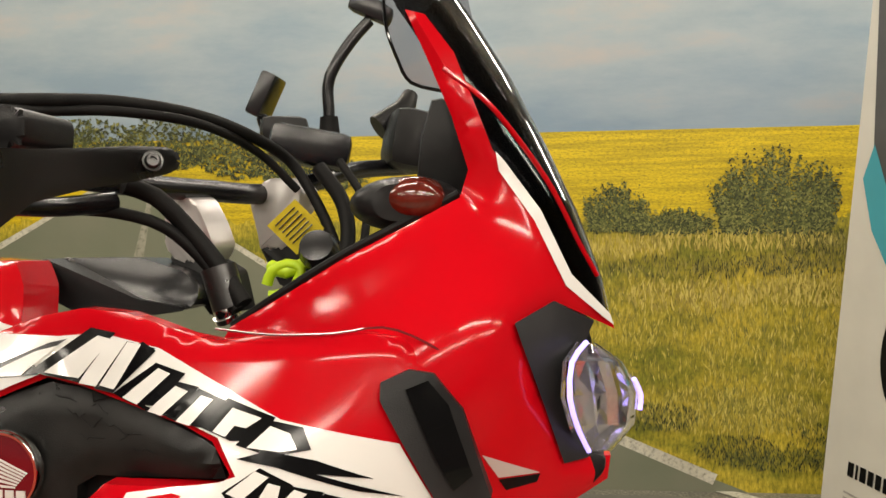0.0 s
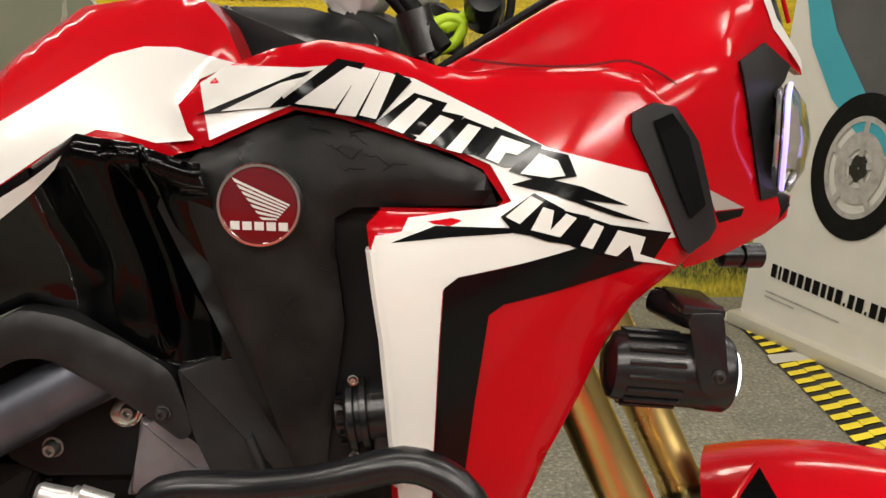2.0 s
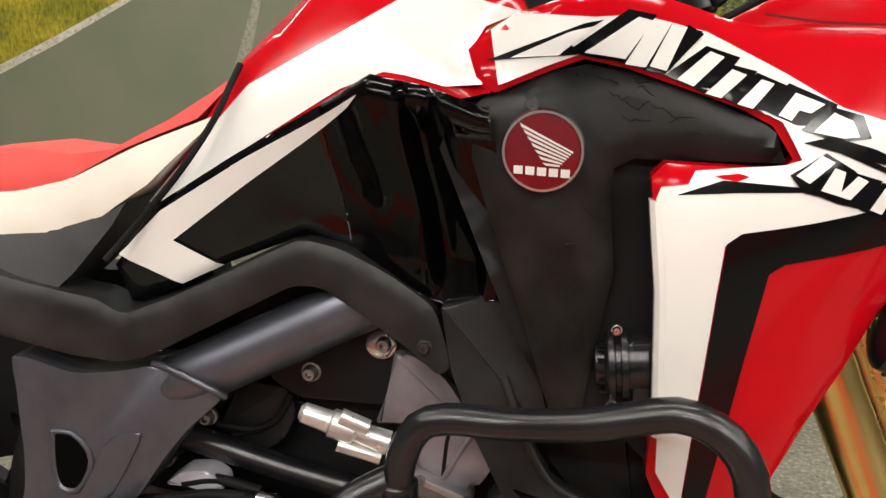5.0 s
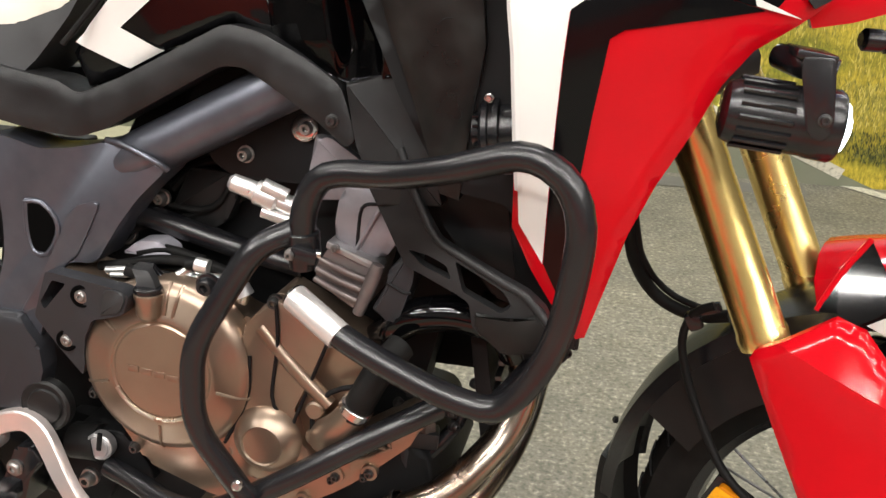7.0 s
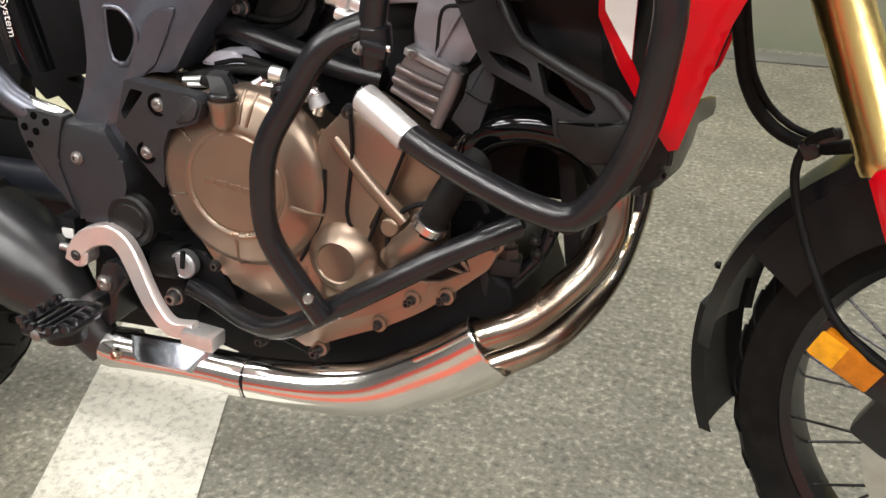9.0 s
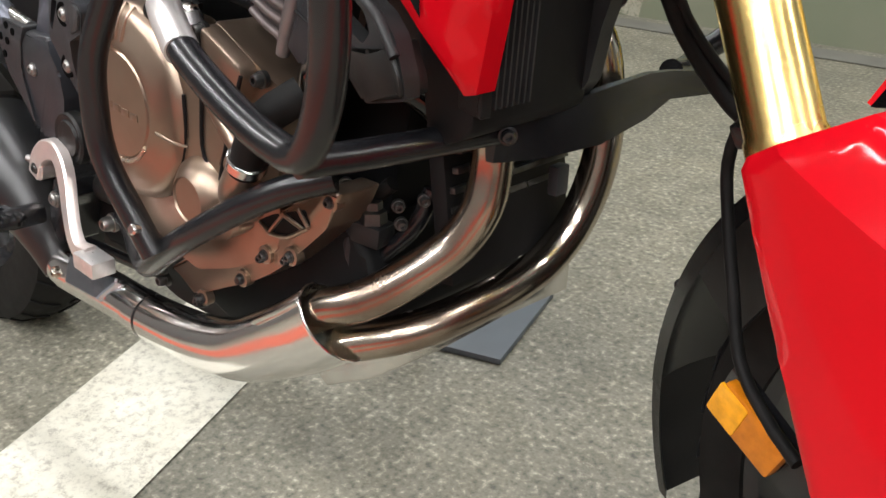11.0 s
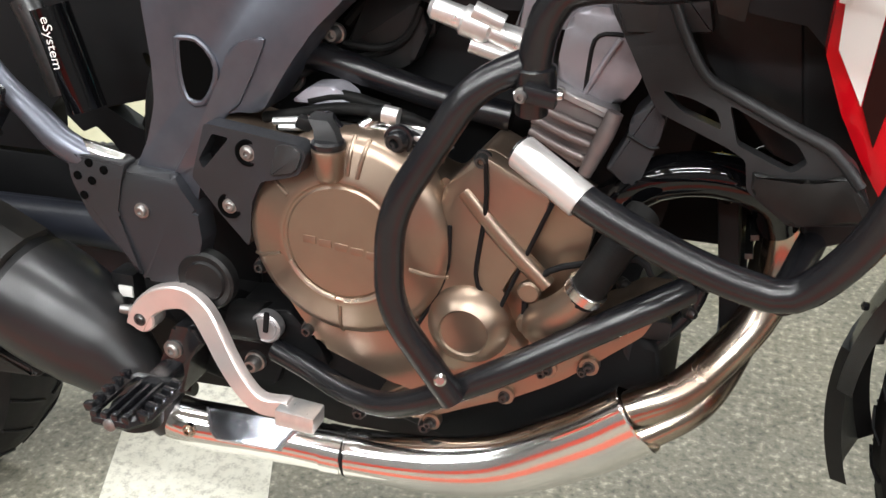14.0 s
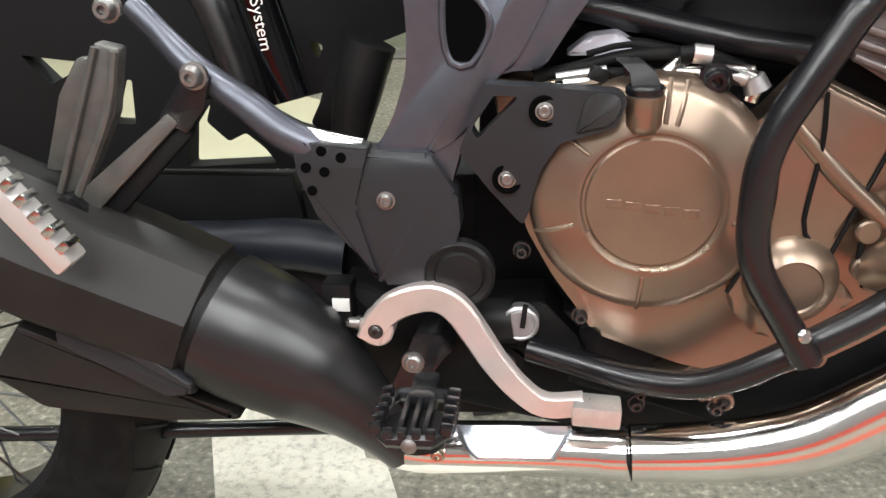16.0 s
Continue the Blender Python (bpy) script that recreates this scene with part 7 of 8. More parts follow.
def halved(outline, side):
    """The part of the outline on one side of the crease."""
    out = []
    for a, b in zip(outline, outline[1:] + outline[:1]):
        p, q = side * over_crease(*a), side * over_crease(*b)
        if p >= 0:
            out.append(a)
        if p * q < 0:
            t = p / (p - q)
            out.append((a[0] + (b[0] - a[0]) * t, a[1] + (b[1] - a[1]) * t))
    return out


bm = B()
for side in (-1, 1):
    sheet(bm, halved(guard_line, side), edge_roll(guard_side, guard_line, 0.008), thick=0.012, grid=0.009)
part("fork_guard", bm, "red", BIKE, "glossy red fork guard with a sharp crease", m=STEER @ Matrix.Translation((0.010, 0, -0.006)))
bm = B()
prism(bm, [(0.144, 0.525), (0.126, 0.488), (0.193, 0.461), (0.211, 0.496)], -0.0545, -0.045, 0.0015, 0.004)
REFL = part("side_reflector", bm, "orange", BIKE, "orange side reflector", m=STEER)
bm = B()
prism(bm, [(0.1395, 0.5225), (0.1245, 0.4905), (0.155, 0.478), (0.170, 0.510)], -0.0555, -0.0535, 0.0006, 0.003)
part("reflector_bead", bm, "amber_bright", REFL, "lighter amber half of the lens")
bm = B()
prism(bm, [(0.138, 0.532), (0.118, 0.486), (0.193, 0.453), (0.26, 0.43), (0.275, 0.46)], -0.0435, -0.033, 0.002, 0.004)
part("reflector_bracket", bm, "satin", BIKE, m=STEER)
# brake hoses
pipe("brake_hose", [(0.076, 0.020, 0.725), (0.053, 0.025, 0.710), (0.044, 0.028, 0.672), (0.056, 0.020, 0.625), (0.078, 0.000, 0.577), (0.105, -0.030, 0.535), (0.140, -0.050, 0.507), (0.178, -0.070, 0.491)], 0.0055, "rubber", label="black brake hose", n=10)
bm = B()
block(bm, (0.055, 0.030, 0.700), (0.020, 0.02, 0.024), (0, -30, 0), 0.006)
block(bm, (0.072, 0.030, 0.717), (0.030, 0.012, 0.014), (0, -20, 0), 0.005)
part("hose_clip", bm, "satin", BIKE)

# ---- fog lamp below the shroud ----
c0, c1 = Vector((0.022, -0.165, 0.985)), Vector((0.150, -0.160, 0.972))
bm = B()
turned(bm, c0, c1 - c0, [(0, 0.018), (0.004, 0.028), (0.012, 0.031), (0.062, 0.031), (0.064, 0.0325), (0.080, 0.0325), (0.082, 0.0335), (0.104, 0.0345), (0.108, 0.032), (0.108, 0.029), (0.103, 0.028)], 36)
FOG = part("fog_lamp", bm, "satin", BIKE, "round black auxiliary lamp, lit", m=Matrix.Translation((0.016, 0, 0.002)))
d = (c1 - c0).normalized()
for k in range(16):
    a = 2 * math.pi * k / 16
    s = d.orthogonal().normalized()
    u = d.cross(s)
    off = (s * math.cos(a) + u * math.sin(a)) * 0.0325
    bm = B()
    tube(bm, [c0 + d * 0.014 + off, c0 + d * 0.062 + off], 0.0024, 6, curve=False)
    part("cooling_fin", bm, "satin", FOG)
bm = B()
turned(bm, c0 + d * 0.101, d, [(0, 0.0275), (0.008, 0.0275), (0.013, 0.022), (0.017, 0.012), (0.018, 0.0)], 28, cap=False)
part("lamp_lens", bm, "fog_led", FOG, "lit white lamp lens")
bm = B()
prism(bm, [(0.084, 1.040), (0.084, 1.03), (0.093, 0.985), (0.097, 0.972), (0.106, 0.966), (0.115, 0.969), (0.118, 0.985), (0.113, 1.03), (0.111, 1.040)], -0.204, -0.200, 0.001, 0.004)
block(bm, (0.096, -0.165, 1.040), (0.036, 0.075, 0.008), (0, 8, 0), 0.002)
part("lamp_bracket", bm, "satin", FOG)
bolt(FOG, (0.110, -0.204, 0.985), 0.006, 0.005, mat="steel_dark")
pipe("lamp_stalk", [(0.121, -0.165, 1.024), (0.101, -0.160, 1.028), (0.089, -0.150, 1.030), (0.072, -0.130, 1.034)], [0.012, 0.0145, 0.014, 0.012], "satin", FOG, n=14)
bm = B()
turned(bm, (0.19, 0.02, 1.047), (1, 0.2, -0.05), [(0, 0.008), (0.004, 0.0125), (0.022, 0.0125), (0.023, 0.0105), (0.027, 0.0105), (0.028, 0.0135), (0.05, 0.0135), (0.052, 0.011)], 24)
part("dash_camera", bm, "satin", BIKE, "small black cylindrical camera under the nose")
plate("nose_bottom", [(0.06, 1.055), (0.10, 1.07), (0.20, 1.08), (0.235, 1.10), (0.24, 1.12), (0.10, 1.15)], -0.05, 0.18, "dark", rr=0.01)
plate("lamp_core", [(0.12, 1.13), (0.215, 1.13), (0.235, 1.16), (0.225, 1.235), (0.15, 1.25), (0.10, 1.2)], -0.03, 0.14, "dark", rr=0.01)

# ---- far side shroud, seen from inside ----
MIRROR = 0.08


def far_side(x, z):
    return MIRROR - shroud_side(x, z)


bm = B()
sheet(bm, shroud_line[6:28], far_side, lift=0.012, grid=0.02)
FAR = part("far_shroud_lining", bm, "dark", BIKE, "black lining of the far shroud")
bm = B()
tube(bm, [(x, far_side(x, z) + 0.0, z) for x, z in shroud_line[13:23]], 0.005, 8)
part("far_shroud_edge", bm, "red", FAR)
pipe("crash_bar", [(-0.148, 0.32, 0.69), (-0.10, 0.36, 0.75), (-0.075, 0.38, 0.86), (-0.11, 0.37, 0.945), (-0.22, 0.34, 0.925), (-0.34, 0.31, 0.90)], 0.0138, "satin", label="black tubular far crash bar", n=14)
pipe("crash_bar", [(-0.110, 0.20, 0.700), (-0.13, 0.26, 0.69), (-0.150, 0.33, 0.69)], 0.0125, "satin", label="black far crash bar tie", n=14)

# ---- handlebar group ----
BARS = pipe("handlebar", [(-0.109, -0.421, 1.451), (-0.145, -0.309, 1.428), (-0.163, -0.191, 1.400), (-0.167, -0.087, 1.386), (-0.166, 0.020, 1.377), (-0.155, 0.131, 1.371), (-0.149, 0.288, 1.395), (-0.142, 0.442, 1.400)], 0.012, "satin", label="black tapered handlebar", m=STEER)
for near, top, base in ((-0.02, [(-0.196, 1.330), (-0.188, 1.366), (-0.171, 1.374), (-0.150, 1.367), (-0.136, 1.342), (-0.127, 1.317), (-0.139, 1.300), (-0.157, 1.306), (-0.164, 1.299), (-0.188, 1.308)], [(-0.190, 1.310), (-0.164, 1.300), (-0.157, 1.307), (-0.136, 1.301), (-0.114, 1.290), (-0.105, 1.249), (-0.135, 1.243), (-0.154, 1.266), (-0.181, 1.283)]), (0.10, [(-0.176, 1.364), (-0.146, 1.388), (-0.117, 1.387), (-0.099, 1.371), (-0.105, 1.349), (-0.124, 1.333), (-0.117, 1.310), (-0.135, 1.302), (-0.146, 1.310), (-0.163, 1.303), (-0.166, 1.338)], [(-0.163, 1.306), (-0.146, 1.311), (-0.135, 1.303), (-0.117, 1.312), (-0.090, 1.299), (-0.091, 1.252), (-0.133, 1.260)])):
    bm = B()
    prism(bm, top, near, near + 0.036, 0.004, 0.006, 3)
    riser = part("bar_riser", bm, "silver", BARS, "silver cast bar riser")
    bm = B()
    prism(bm, base, near, near + 0.036, 0.004, 0.004)
    part("riser_base", bm, "plastic_grey", riser)
bolt(BIKE, (-0.120, -0.050, 1.248), 0.013, 0.012, axis=(-0.3, -0.5, 0.9), mat="bright")
bm = B()
tube(bm, [(-0.128, -0.050, 1.294), (-0.122, -0.050, 1.274), (-0.116, -0.050, 1.255)], 0.017, 16)
part("riser_post", bm, "steel_dark", BIKE)
guard_top = [Vector(q) for q in [(-0.326, -0.445, 1.405), (-0.277, -0.448, 1.409), (-0.237, -0.448, 1.411), (-0.215, -0.446, 1.413), (-0.204, -0.444, 1.413), (-0.194, -0.438, 1.409), (-0.186, -0.430, 1.400), (-0.184, -0.420, 1.390), (-0.186, -0.402, 1.384), (-0.189, -0.372, 1.381), (-0.192, -0.318, 1.384), (-0.192, -0.268, 1.387), (-0.186, -0.200, 1.394), (-0.174, -0.140, 1.401), (-0.164, -0.098, 1.404), (-0.159, -0.084, 1.401), (-0.158, -0.080, 1.395)]]
guard_low = [Vector(q) for q in [(-0.322, -0.455, 1.283), (-0.276, -0.455, 1.284), (-0.238, -0.453, 1.288), (-0.216, -0.450, 1.291), (-0.205, -0.447, 1.293), (-0.195, -0.441, 1.296), (-0.186, -0.434, 1.298), (-0.184, -0.424, 1.299), (-0.187, -0.404, 1.302), (-0.190, -0.374, 1.308), (-0.192, -0.320, 1.327), (-0.192, -0.270, 1.348), (-0.186, -0.202, 1.362), (-0.174, -0.142, 1.372), (-0.164, -0.100, 1.381), (-0.159, -0.084, 1.387), (-0.158, -0.080, 1.393)]]
steps = (0.13, 0.33, 0.52, 0.71, 0.88)


def guard_bulge(v, fade):
    """How far the shell lies behind its crown at the height v, with shallow stepped ridges."""
    y = 0.030 * abs(2 * v - 1.0) ** 5
    for s in steps:
        y += fade * (0.0030 * min(1.0, max(0.0, (v - s) / 0.012)) - 0.0030 * min(1.0, max(0.0, (v - s - 0.012) / 0.16)))
    return y


bm = B()
heights = sorted({k / 24 for k in range(25)} | {s for s in steps} | {s + 0.012 for s in steps})
cols = []
for i, (a, b) in enumerate(zip(guard_top, guard_low)):
    fade = min(1.0, max(0.0, (9 - i) / 2))
    roll = min(1.0, max(0.25, (12 - i) / 5))
    cols.append([bm.verts.new(a.lerp(b, v + 0.06 * fade * (v - v * v) * (0 if i > 7 else (i - 5) / 5)) + Vector((0, roll * guard_bulge(v, fade), 0))) for v in heights])
for a, b in zip(cols, cols[1:]):
    for j in range(len(heights) - 1):
        bm.faces.new((a[j], a[j + 1], b[j + 1], b[j]))
bmesh.ops.recalc_face_normals(bm, faces=bm.faces)
bmesh.ops.solidify(bm, geom=bm.faces[:], thickness=-0.003)
HANDGUARD = part("hand_guard", bm, "guard_plastic", BIKE, "large ridged matt black hand guard", sharp=26)
bm = B()
prism(bm, [(-0.260, 1.414), (-0.251, 1.419), (-0.198, 1.418), (-0.191, 1.413), (-0.192, 1.392), (-0.201, 1.387), (-0.259, 1.390)], -0.27, -0.20, 0.006, 0.006)
part("lever_reservoir", bm, "plastic", HANDGUARD)
bolt(HANDGUARD, (-0.160, -0.122, 1.390), 0.009, 0.006, axis=(0.4, -0.8, 0.1), mat="steel_dark")
pipe("guard_hoop", [(-0.243, -0.400, 1.445), (-0.229, -0.400, 1.437), (-0.221, -0.400, 1.424), (-0.212, -0.410, 1.405)], 0.008, "satin", HANDGUARD)
pipe("brake_lever", [(-0.220, -0.400, 1.360), (-0.241, -0.250, 1.349), (-0.243, -0.150, 1.349), (-0.219, -0.080, 1.356)], [0.010, 0.008, 0.008, 0.010], "satin", HANDGUARD)
for way, r in (([(-0.273, -0.300, 1.426), (-0.275, -0.200, 1.435), (-0.249, -0.130, 1.445), (-0.215, -0.070, 1.451), (-0.169, -0.010, 1.447), (-0.134, 0.050, 1.434), (-0.108, 0.120, 1.412), (-0.079, 0.120, 1.370), (-0.053, 0.110, 1.318), (-0.041, 0.080, 1.274)], 0.0065), ([(-0.270, -0.280, 1.418), (-0.257, -0.150, 1.433), (-0.212, -0.080, 1.441), (-0.158, -0.010, 1.436), (-0.128, 0.080, 1.415), (-0.094, 0.110, 1.376)], 0.005), ([(-0.208, -0.080, 1.372), (-0.186, -0.060, 1.362), (-0.161, -0.050, 1.335), (-0.128, -0.050, 1.296), (-0.099, -0.060, 1.259)], 0.009), ([(-0.254, -0.120, 1.350), (-0.214, -0.080, 1.346), (-0.176, -0.060, 1.332), (-0.139, -0.050, 1.296), (-0.105, -0.060, 1.253)], 0.006), ([(-0.078, 0.140, 1.404), (-0.048, 0.130, 1.364), (-0.037, 0.110, 1.318), (-0.047, 0.080, 1.274)], 0.009), ([(-0.062, 0.180, 1.414), (-0.026, 0.150, 1.364), (-0.021, 0.120, 1.318), (-0.030, 0.100, 1.280)], 0.005)):
    pipe("control_cable", way, r, "rubber", label="black control cable", n=10)
bm = B()
block(bm, (-0.109, 0.220, 1.435), (0.10, 0.07, 0.045), (0, 10, 15), 0.012)
CLUSTER = part("switch_block", bm, "satin", BIKE, "black left switch cluster")
bm = B()
block(bm, (-0.148, 0.240, 1.459), (0.06, 0.05, 0.035), (0, 0, 20), 0.012)
part("reservoir", bm, "plastic", CLUSTER)
bm = B()
block(bm, (-0.011, 0.400, 1.460), (0.07, 0.10, 0.085), (0, 10, 20), 0.02)
LEFTG = part("far_hand_guard", bm, "plastic", BIKE, "matt black far hand guard")
bm = B()
tube(bm, [(-0.061, 0.420, 1.483), (-0.029, 0.440, 1.510), (-0.020, 0.460, 1.536)], [0.02, 0.018, 0.012], 12)
part("guard_tip", bm, "plastic", LEFTG)
MIRROR_OB = pipe("mirror_stem", [(-0.129, 0.400, 1.466), (-0.129, 0.400, 1.506), (-0.130, 0.400, 1.543), (-0.120, 0.400, 1.571), (-0.097, 0.410, 1.609), (-0.073, 0.420, 1.639)], 0.0085, "satin", label="black mirror stem")
pipe("stem_boot", [(-0.128, 0.400, 1.466), (-0.129, 0.400, 1.498)], [0.016, 0.013], "rubber", MIRROR_OB)
bm = B()
block(bm, (-0.068, 0.420, 1.656), (0.07, 0.03, 0.03), (0, 25, 0), 0.010)
part("mirror_housing", bm, "satin", MIRROR_OB)
bm = B()
prism(bm, [(-0.009, 1.613), (-0.007, 1.572), (0.007, 1.534), (0.016, 1.516), (0.033, 1.505), (0.084, 1.494), (0.108, 1.529), (0.091, 1.610)], 0.200, 0.203, 0.0005, 0.004)
WING = part("screen_wing", bm, "tint", BIKE, "smoked far edge of the windscreen")
bm = B()
tube(bm, [(-0.011, 0.200, 1.613), (-0.007, 0.200, 1.572), (0.007, 0.200, 1.534), (0.016, 0.200, 1.515), (0.033, 0.200, 1.504), (0.084, 0.200, 1.493)], 0.0022, 8)
part("wing_rim", bm, "gloss", WING)
bm = B()
block(bm, (-0.200, 0.330, 1.519), (0.022, 0.055, 0.062), (0, 25, 0), 0.005)
PHONE = part("device_mount", bm, "satin", BIKE, "small black handlebar device on a ball mount")
pipe("ball_mount", [(-0.206, 0.330, 1.490), (-0.192, 0.320, 1.469), (-0.177, 0.300, 1.456)], [0.008, 0.012, 0.009], "satin", PHONE)
def oval(y, cx, cz, a, b, n=24):
    return [Vector((cx + a * math.cos(2 * math.pi * k / n), y, cz + b * math.sin(2 * math.pi * k / n))) for k in range(n)]


bm = B()
ring_loft(bm, [oval(0.0, 0.062, 1.350, 0.046, 0.020), oval(-0.02, 0.058, 1.351, 0.054, 0.025), oval(-0.05, 0.056, 1.352, 0.055, 0.026), oval(-0.070, 0.054, 1.352, 0.042, 0.023), oval(-0.080, 0.052, 1.352, 0.024, 0.017)])
IND = part("turn_indicator", bm, "plastic", BIKE, "black turn indicator with an amber lens")
bm = B()
lx, lz = 0.066, 1.356
ring_loft(bm, [oval(-0.056, lx, lz, 0.030, 0.0215), oval(-0.072, lx, lz, 0.028, 0.0205), oval(-0.082, lx, lz, 0.020, 0.015), oval(-0.087, lx, lz, 0.006, 0.005)])
part("indicator_lens", bm, "blinker", IND, "dark unlit amber lens")
bm = B()
turned(bm, (-0.055, 0.050, 1.309), (0, -1, 0.5), [(-0.03, 0.02), (0, 0.022), (0.012, 0.018), (0.014, 0.004)], 20)
part("ignition_lock", bm, "satin", BIKE, "black ignition lock")

# yellow key tag and lime cord hang on the steering head
tag = thing("key_tag", "yellow card tag with printed lines hanging from the key", "tag", m=LEAN)
bm = B()
corners = [Vector(q) for q in [(-0.090, 0.085, 1.365), (-0.058, 0.085, 1.333), (-0.065, 0.085, 1.313), (-0.089, 0.085, 1.304), (-0.122, 0.085, 1.336)]]
f = bm.faces.new([bm.verts.new(c) for c in corners])
bmesh.ops.solidify(bm, geom=[f], thickness=0.0008)
part("card", bm, "yellow", tag)
for k in range(6):
    a = corners[4].lerp(corners[3], 0.15 + 0.12 * k)
    b = corners[0].lerp(corners[1], 0.15 + 0.12 * k)
    bm = B()
    tube(bm, [a.lerp(b, 0.15) + Vector((0, -0.0015, 0)), a.lerp(b, 0.85) + Vector((0, -0.0015, 0))], 0.0008, 6, curve=False)
    part("printed_line", bm, "steel_dark", tag)
cord = thing("lime_cord", "lime green cord looped at the ignition", "cord", m=LEAN)
bm = B()
tube(bm, [(-0.115, 0.060, 1.272), (-0.109, 0.060, 1.286), (-0.092, 0.060, 1.294), (-0.077, 0.060, 1.289), (-0.083, 0.060, 1.272), (-0.098, 0.060, 1.262), (-0.112, 0.060, 1.260)], 0.006, 10)
part("cord_loop", bm, "lime", cord)
bm = B()
tube(bm, [(-0.113, 0.070, 1.292), (-0.094, 0.060, 1.285), (-0.073, 0.070, 1.297), (-0.067, 0.080, 1.310)], 0.007, 10)
part("cord_end", bm, "lime", cord)



# ---- rear end ----
REAR = Vector((-1.455, 0.035, 0.335))
wheel(REAR, 0.335, 0.15, "rear_wheel", "black rear tyre with cut tread", None, 30, 0.05)
pipe("swingarm", [(-0.857, -0.030, 0.533), (-0.921, -0.030, 0.542), (-1.000, -0.030, 0.540), (-1.136, -0.030, 0.537), (-1.278, -0.030, 0.531)], [0.03, 0.028, 0.027, 0.026, 0.025], "frame_dark", label="dark grey swingarm")
plate("swingarm_side", [(-1.325, 0.536), (-1.079, 0.543), (-0.876, 0.543), (-0.856, 0.463), (-0.850, 0.357), (-0.915, 0.409), (-1.008, 0.459), (-1.337, 0.487)], 0.0, 0.03, "frame_dark", label="dark blue-grey swingarm side", bevel=0.004, rr=0.006)
bm = B()
tube(bm, [(-0.905, 0.120, 0.549), (-0.991, 0.120, 0.575), (-1.103, 0.120, 0.572), (-1.243, 0.120, 0.565), (-1.364, 0.120, 0.560)], 0.010, 8)
CHAIN = part("chain_run", bm, "steel_dark", BIKE, "dark drive chain")
for k in range(26):
    p = Vector((-1.092, 0.115, 0.580)) + Vector((0.0135 * k - 0.12, 0, 0.0006 * k))
    bm = B()
    turned(bm, p, (0, 1, 0), [(0, 0.007), (0.012, 0.007)], 10)
    part("chain_link", bm, "steel_dark", CHAIN)
plate("chain_guard", [(-1.072, 0.586), (-0.886, 0.577), (-0.863, 0.513), (-0.918, 0.523), (-1.082, 0.523)], 0.05, 0.02, "dark", CHAIN)

MUFF = pipe("muffler", [(-0.777, -0.165, 0.369), (-0.795, -0.165, 0.392), (-0.823, -0.163, 0.420), (-0.869, -0.160, 0.457), (-0.903, -0.157, 0.479), (-0.940, -0.154, 0.498), (-0.962, -0.152, 0.508)], [0.024, 0.033, 0.045, 0.060, 0.067, 0.071, 0.071], "muffler", label="matt black muffler with a faceted cover", n=40, step=0.01)
# recessed near-black ring paints the shade in the gap before the cover
pipe("muffler_gap_shade", [(-0.955, -0.152, 0.505), (-0.985, -0.151, 0.517), (-1.02, -0.150, 0.531)], 0.066, "dark", MUFF, n=40)
bm = B()
rings = []
for x, z, g in ((-0.976, 0.512, 0.93), (-0.979, 0.513, 1.0), (-1.047, 0.541, 1.05), (-1.121, 0.571, 1.07), (-1.235, 0.622, 1.07)):
    c, up = Vector((x, -0.150, z)), Vector((0.40, 0, 0.92))
    rings.append([c + Vector((0, -1, 0)) * (u * g) + up * (v * g) for u, v in ((0.010, 0.072), (0.038, 0.066), (0.044, 0.063), (0.070, 0.020), (0.071, 0.012), (0.066, -0.030), (0.062, -0.036), (0.020, -0.068), (-0.040, -0.066), (-0.070, -0.020), (-0.066, 0.030), (-0.030, 0.068))])
ring_loft(bm, rings)
bmesh.ops.recalc_face_normals(bm, faces=bm.faces)
part("muffler_cover", bm, "cover_paint", MUFF, "faceted dark grey muffler cover", sharp=16)
bm = B()
prism(bm, [(-1.122, 0.552), (-1.118, 0.560), (-1.043, 0.517), (-0.974, 0.468), (-0.976, 0.460), (-1.017, 0.485)], -0.216, -0.16, 0.003)
part("muffler_trim", bm, "cover_grey", MUFF, "pale trim strip along the muffler")
bm = B()
prism(bm, [(-1.125, 0.545), (-1.017, 0.478), (-0.981, 0.456), (-0.978, 0.450), (-1.006, 0.445), (-1.118, 0.496)], -0.206, -0.16, 0.005)
for v in bm.verts:
    v.co.y += 0.25 * max(0.0, v.co.z - 0.46)
part("muffler_panel", bm, "cover_grey", MUFF, "blue-grey lower muffler panel")
bm = B()
prism(bm, [(-1.160, 0.515), (-1.125, 0.500), (-1.000, 0.444), (-0.945, 0.424), (-0.940, 0.412), (-1.020, 0.412), (-1.146, 0.422), (-1.205, 0.455)], -0.192, -0.12, 0.008, 0.006)
part("muffler_belly", bm, "cover_paint", MUFF)
pipe("exhaust_link", [(-0.759, -0.165, 0.374), (-0.799, -0.150, 0.374), (-0.828, -0.130, 0.390), (-0.841, -0.120, 0.411)], 0.024, "header", n=20)

# brake pedal, foot peg and hanger
bm = B()
way = [(-0.807, -0.168, 0.498), (-0.796, -0.168, 0.519), (-0.776, -0.168, 0.536), (-0.744, -0.170, 0.545), (-0.721, -0.174, 0.536), (-0.703, -0.180, 0.514), (-0.683, -0.190, 0.488), (-0.660, -0.200, 0.466), (-0.636, -0.206, 0.453), (-0.600, -0.210, 0.458)]
pts = smooth_path(way, 0.008)
rings = []
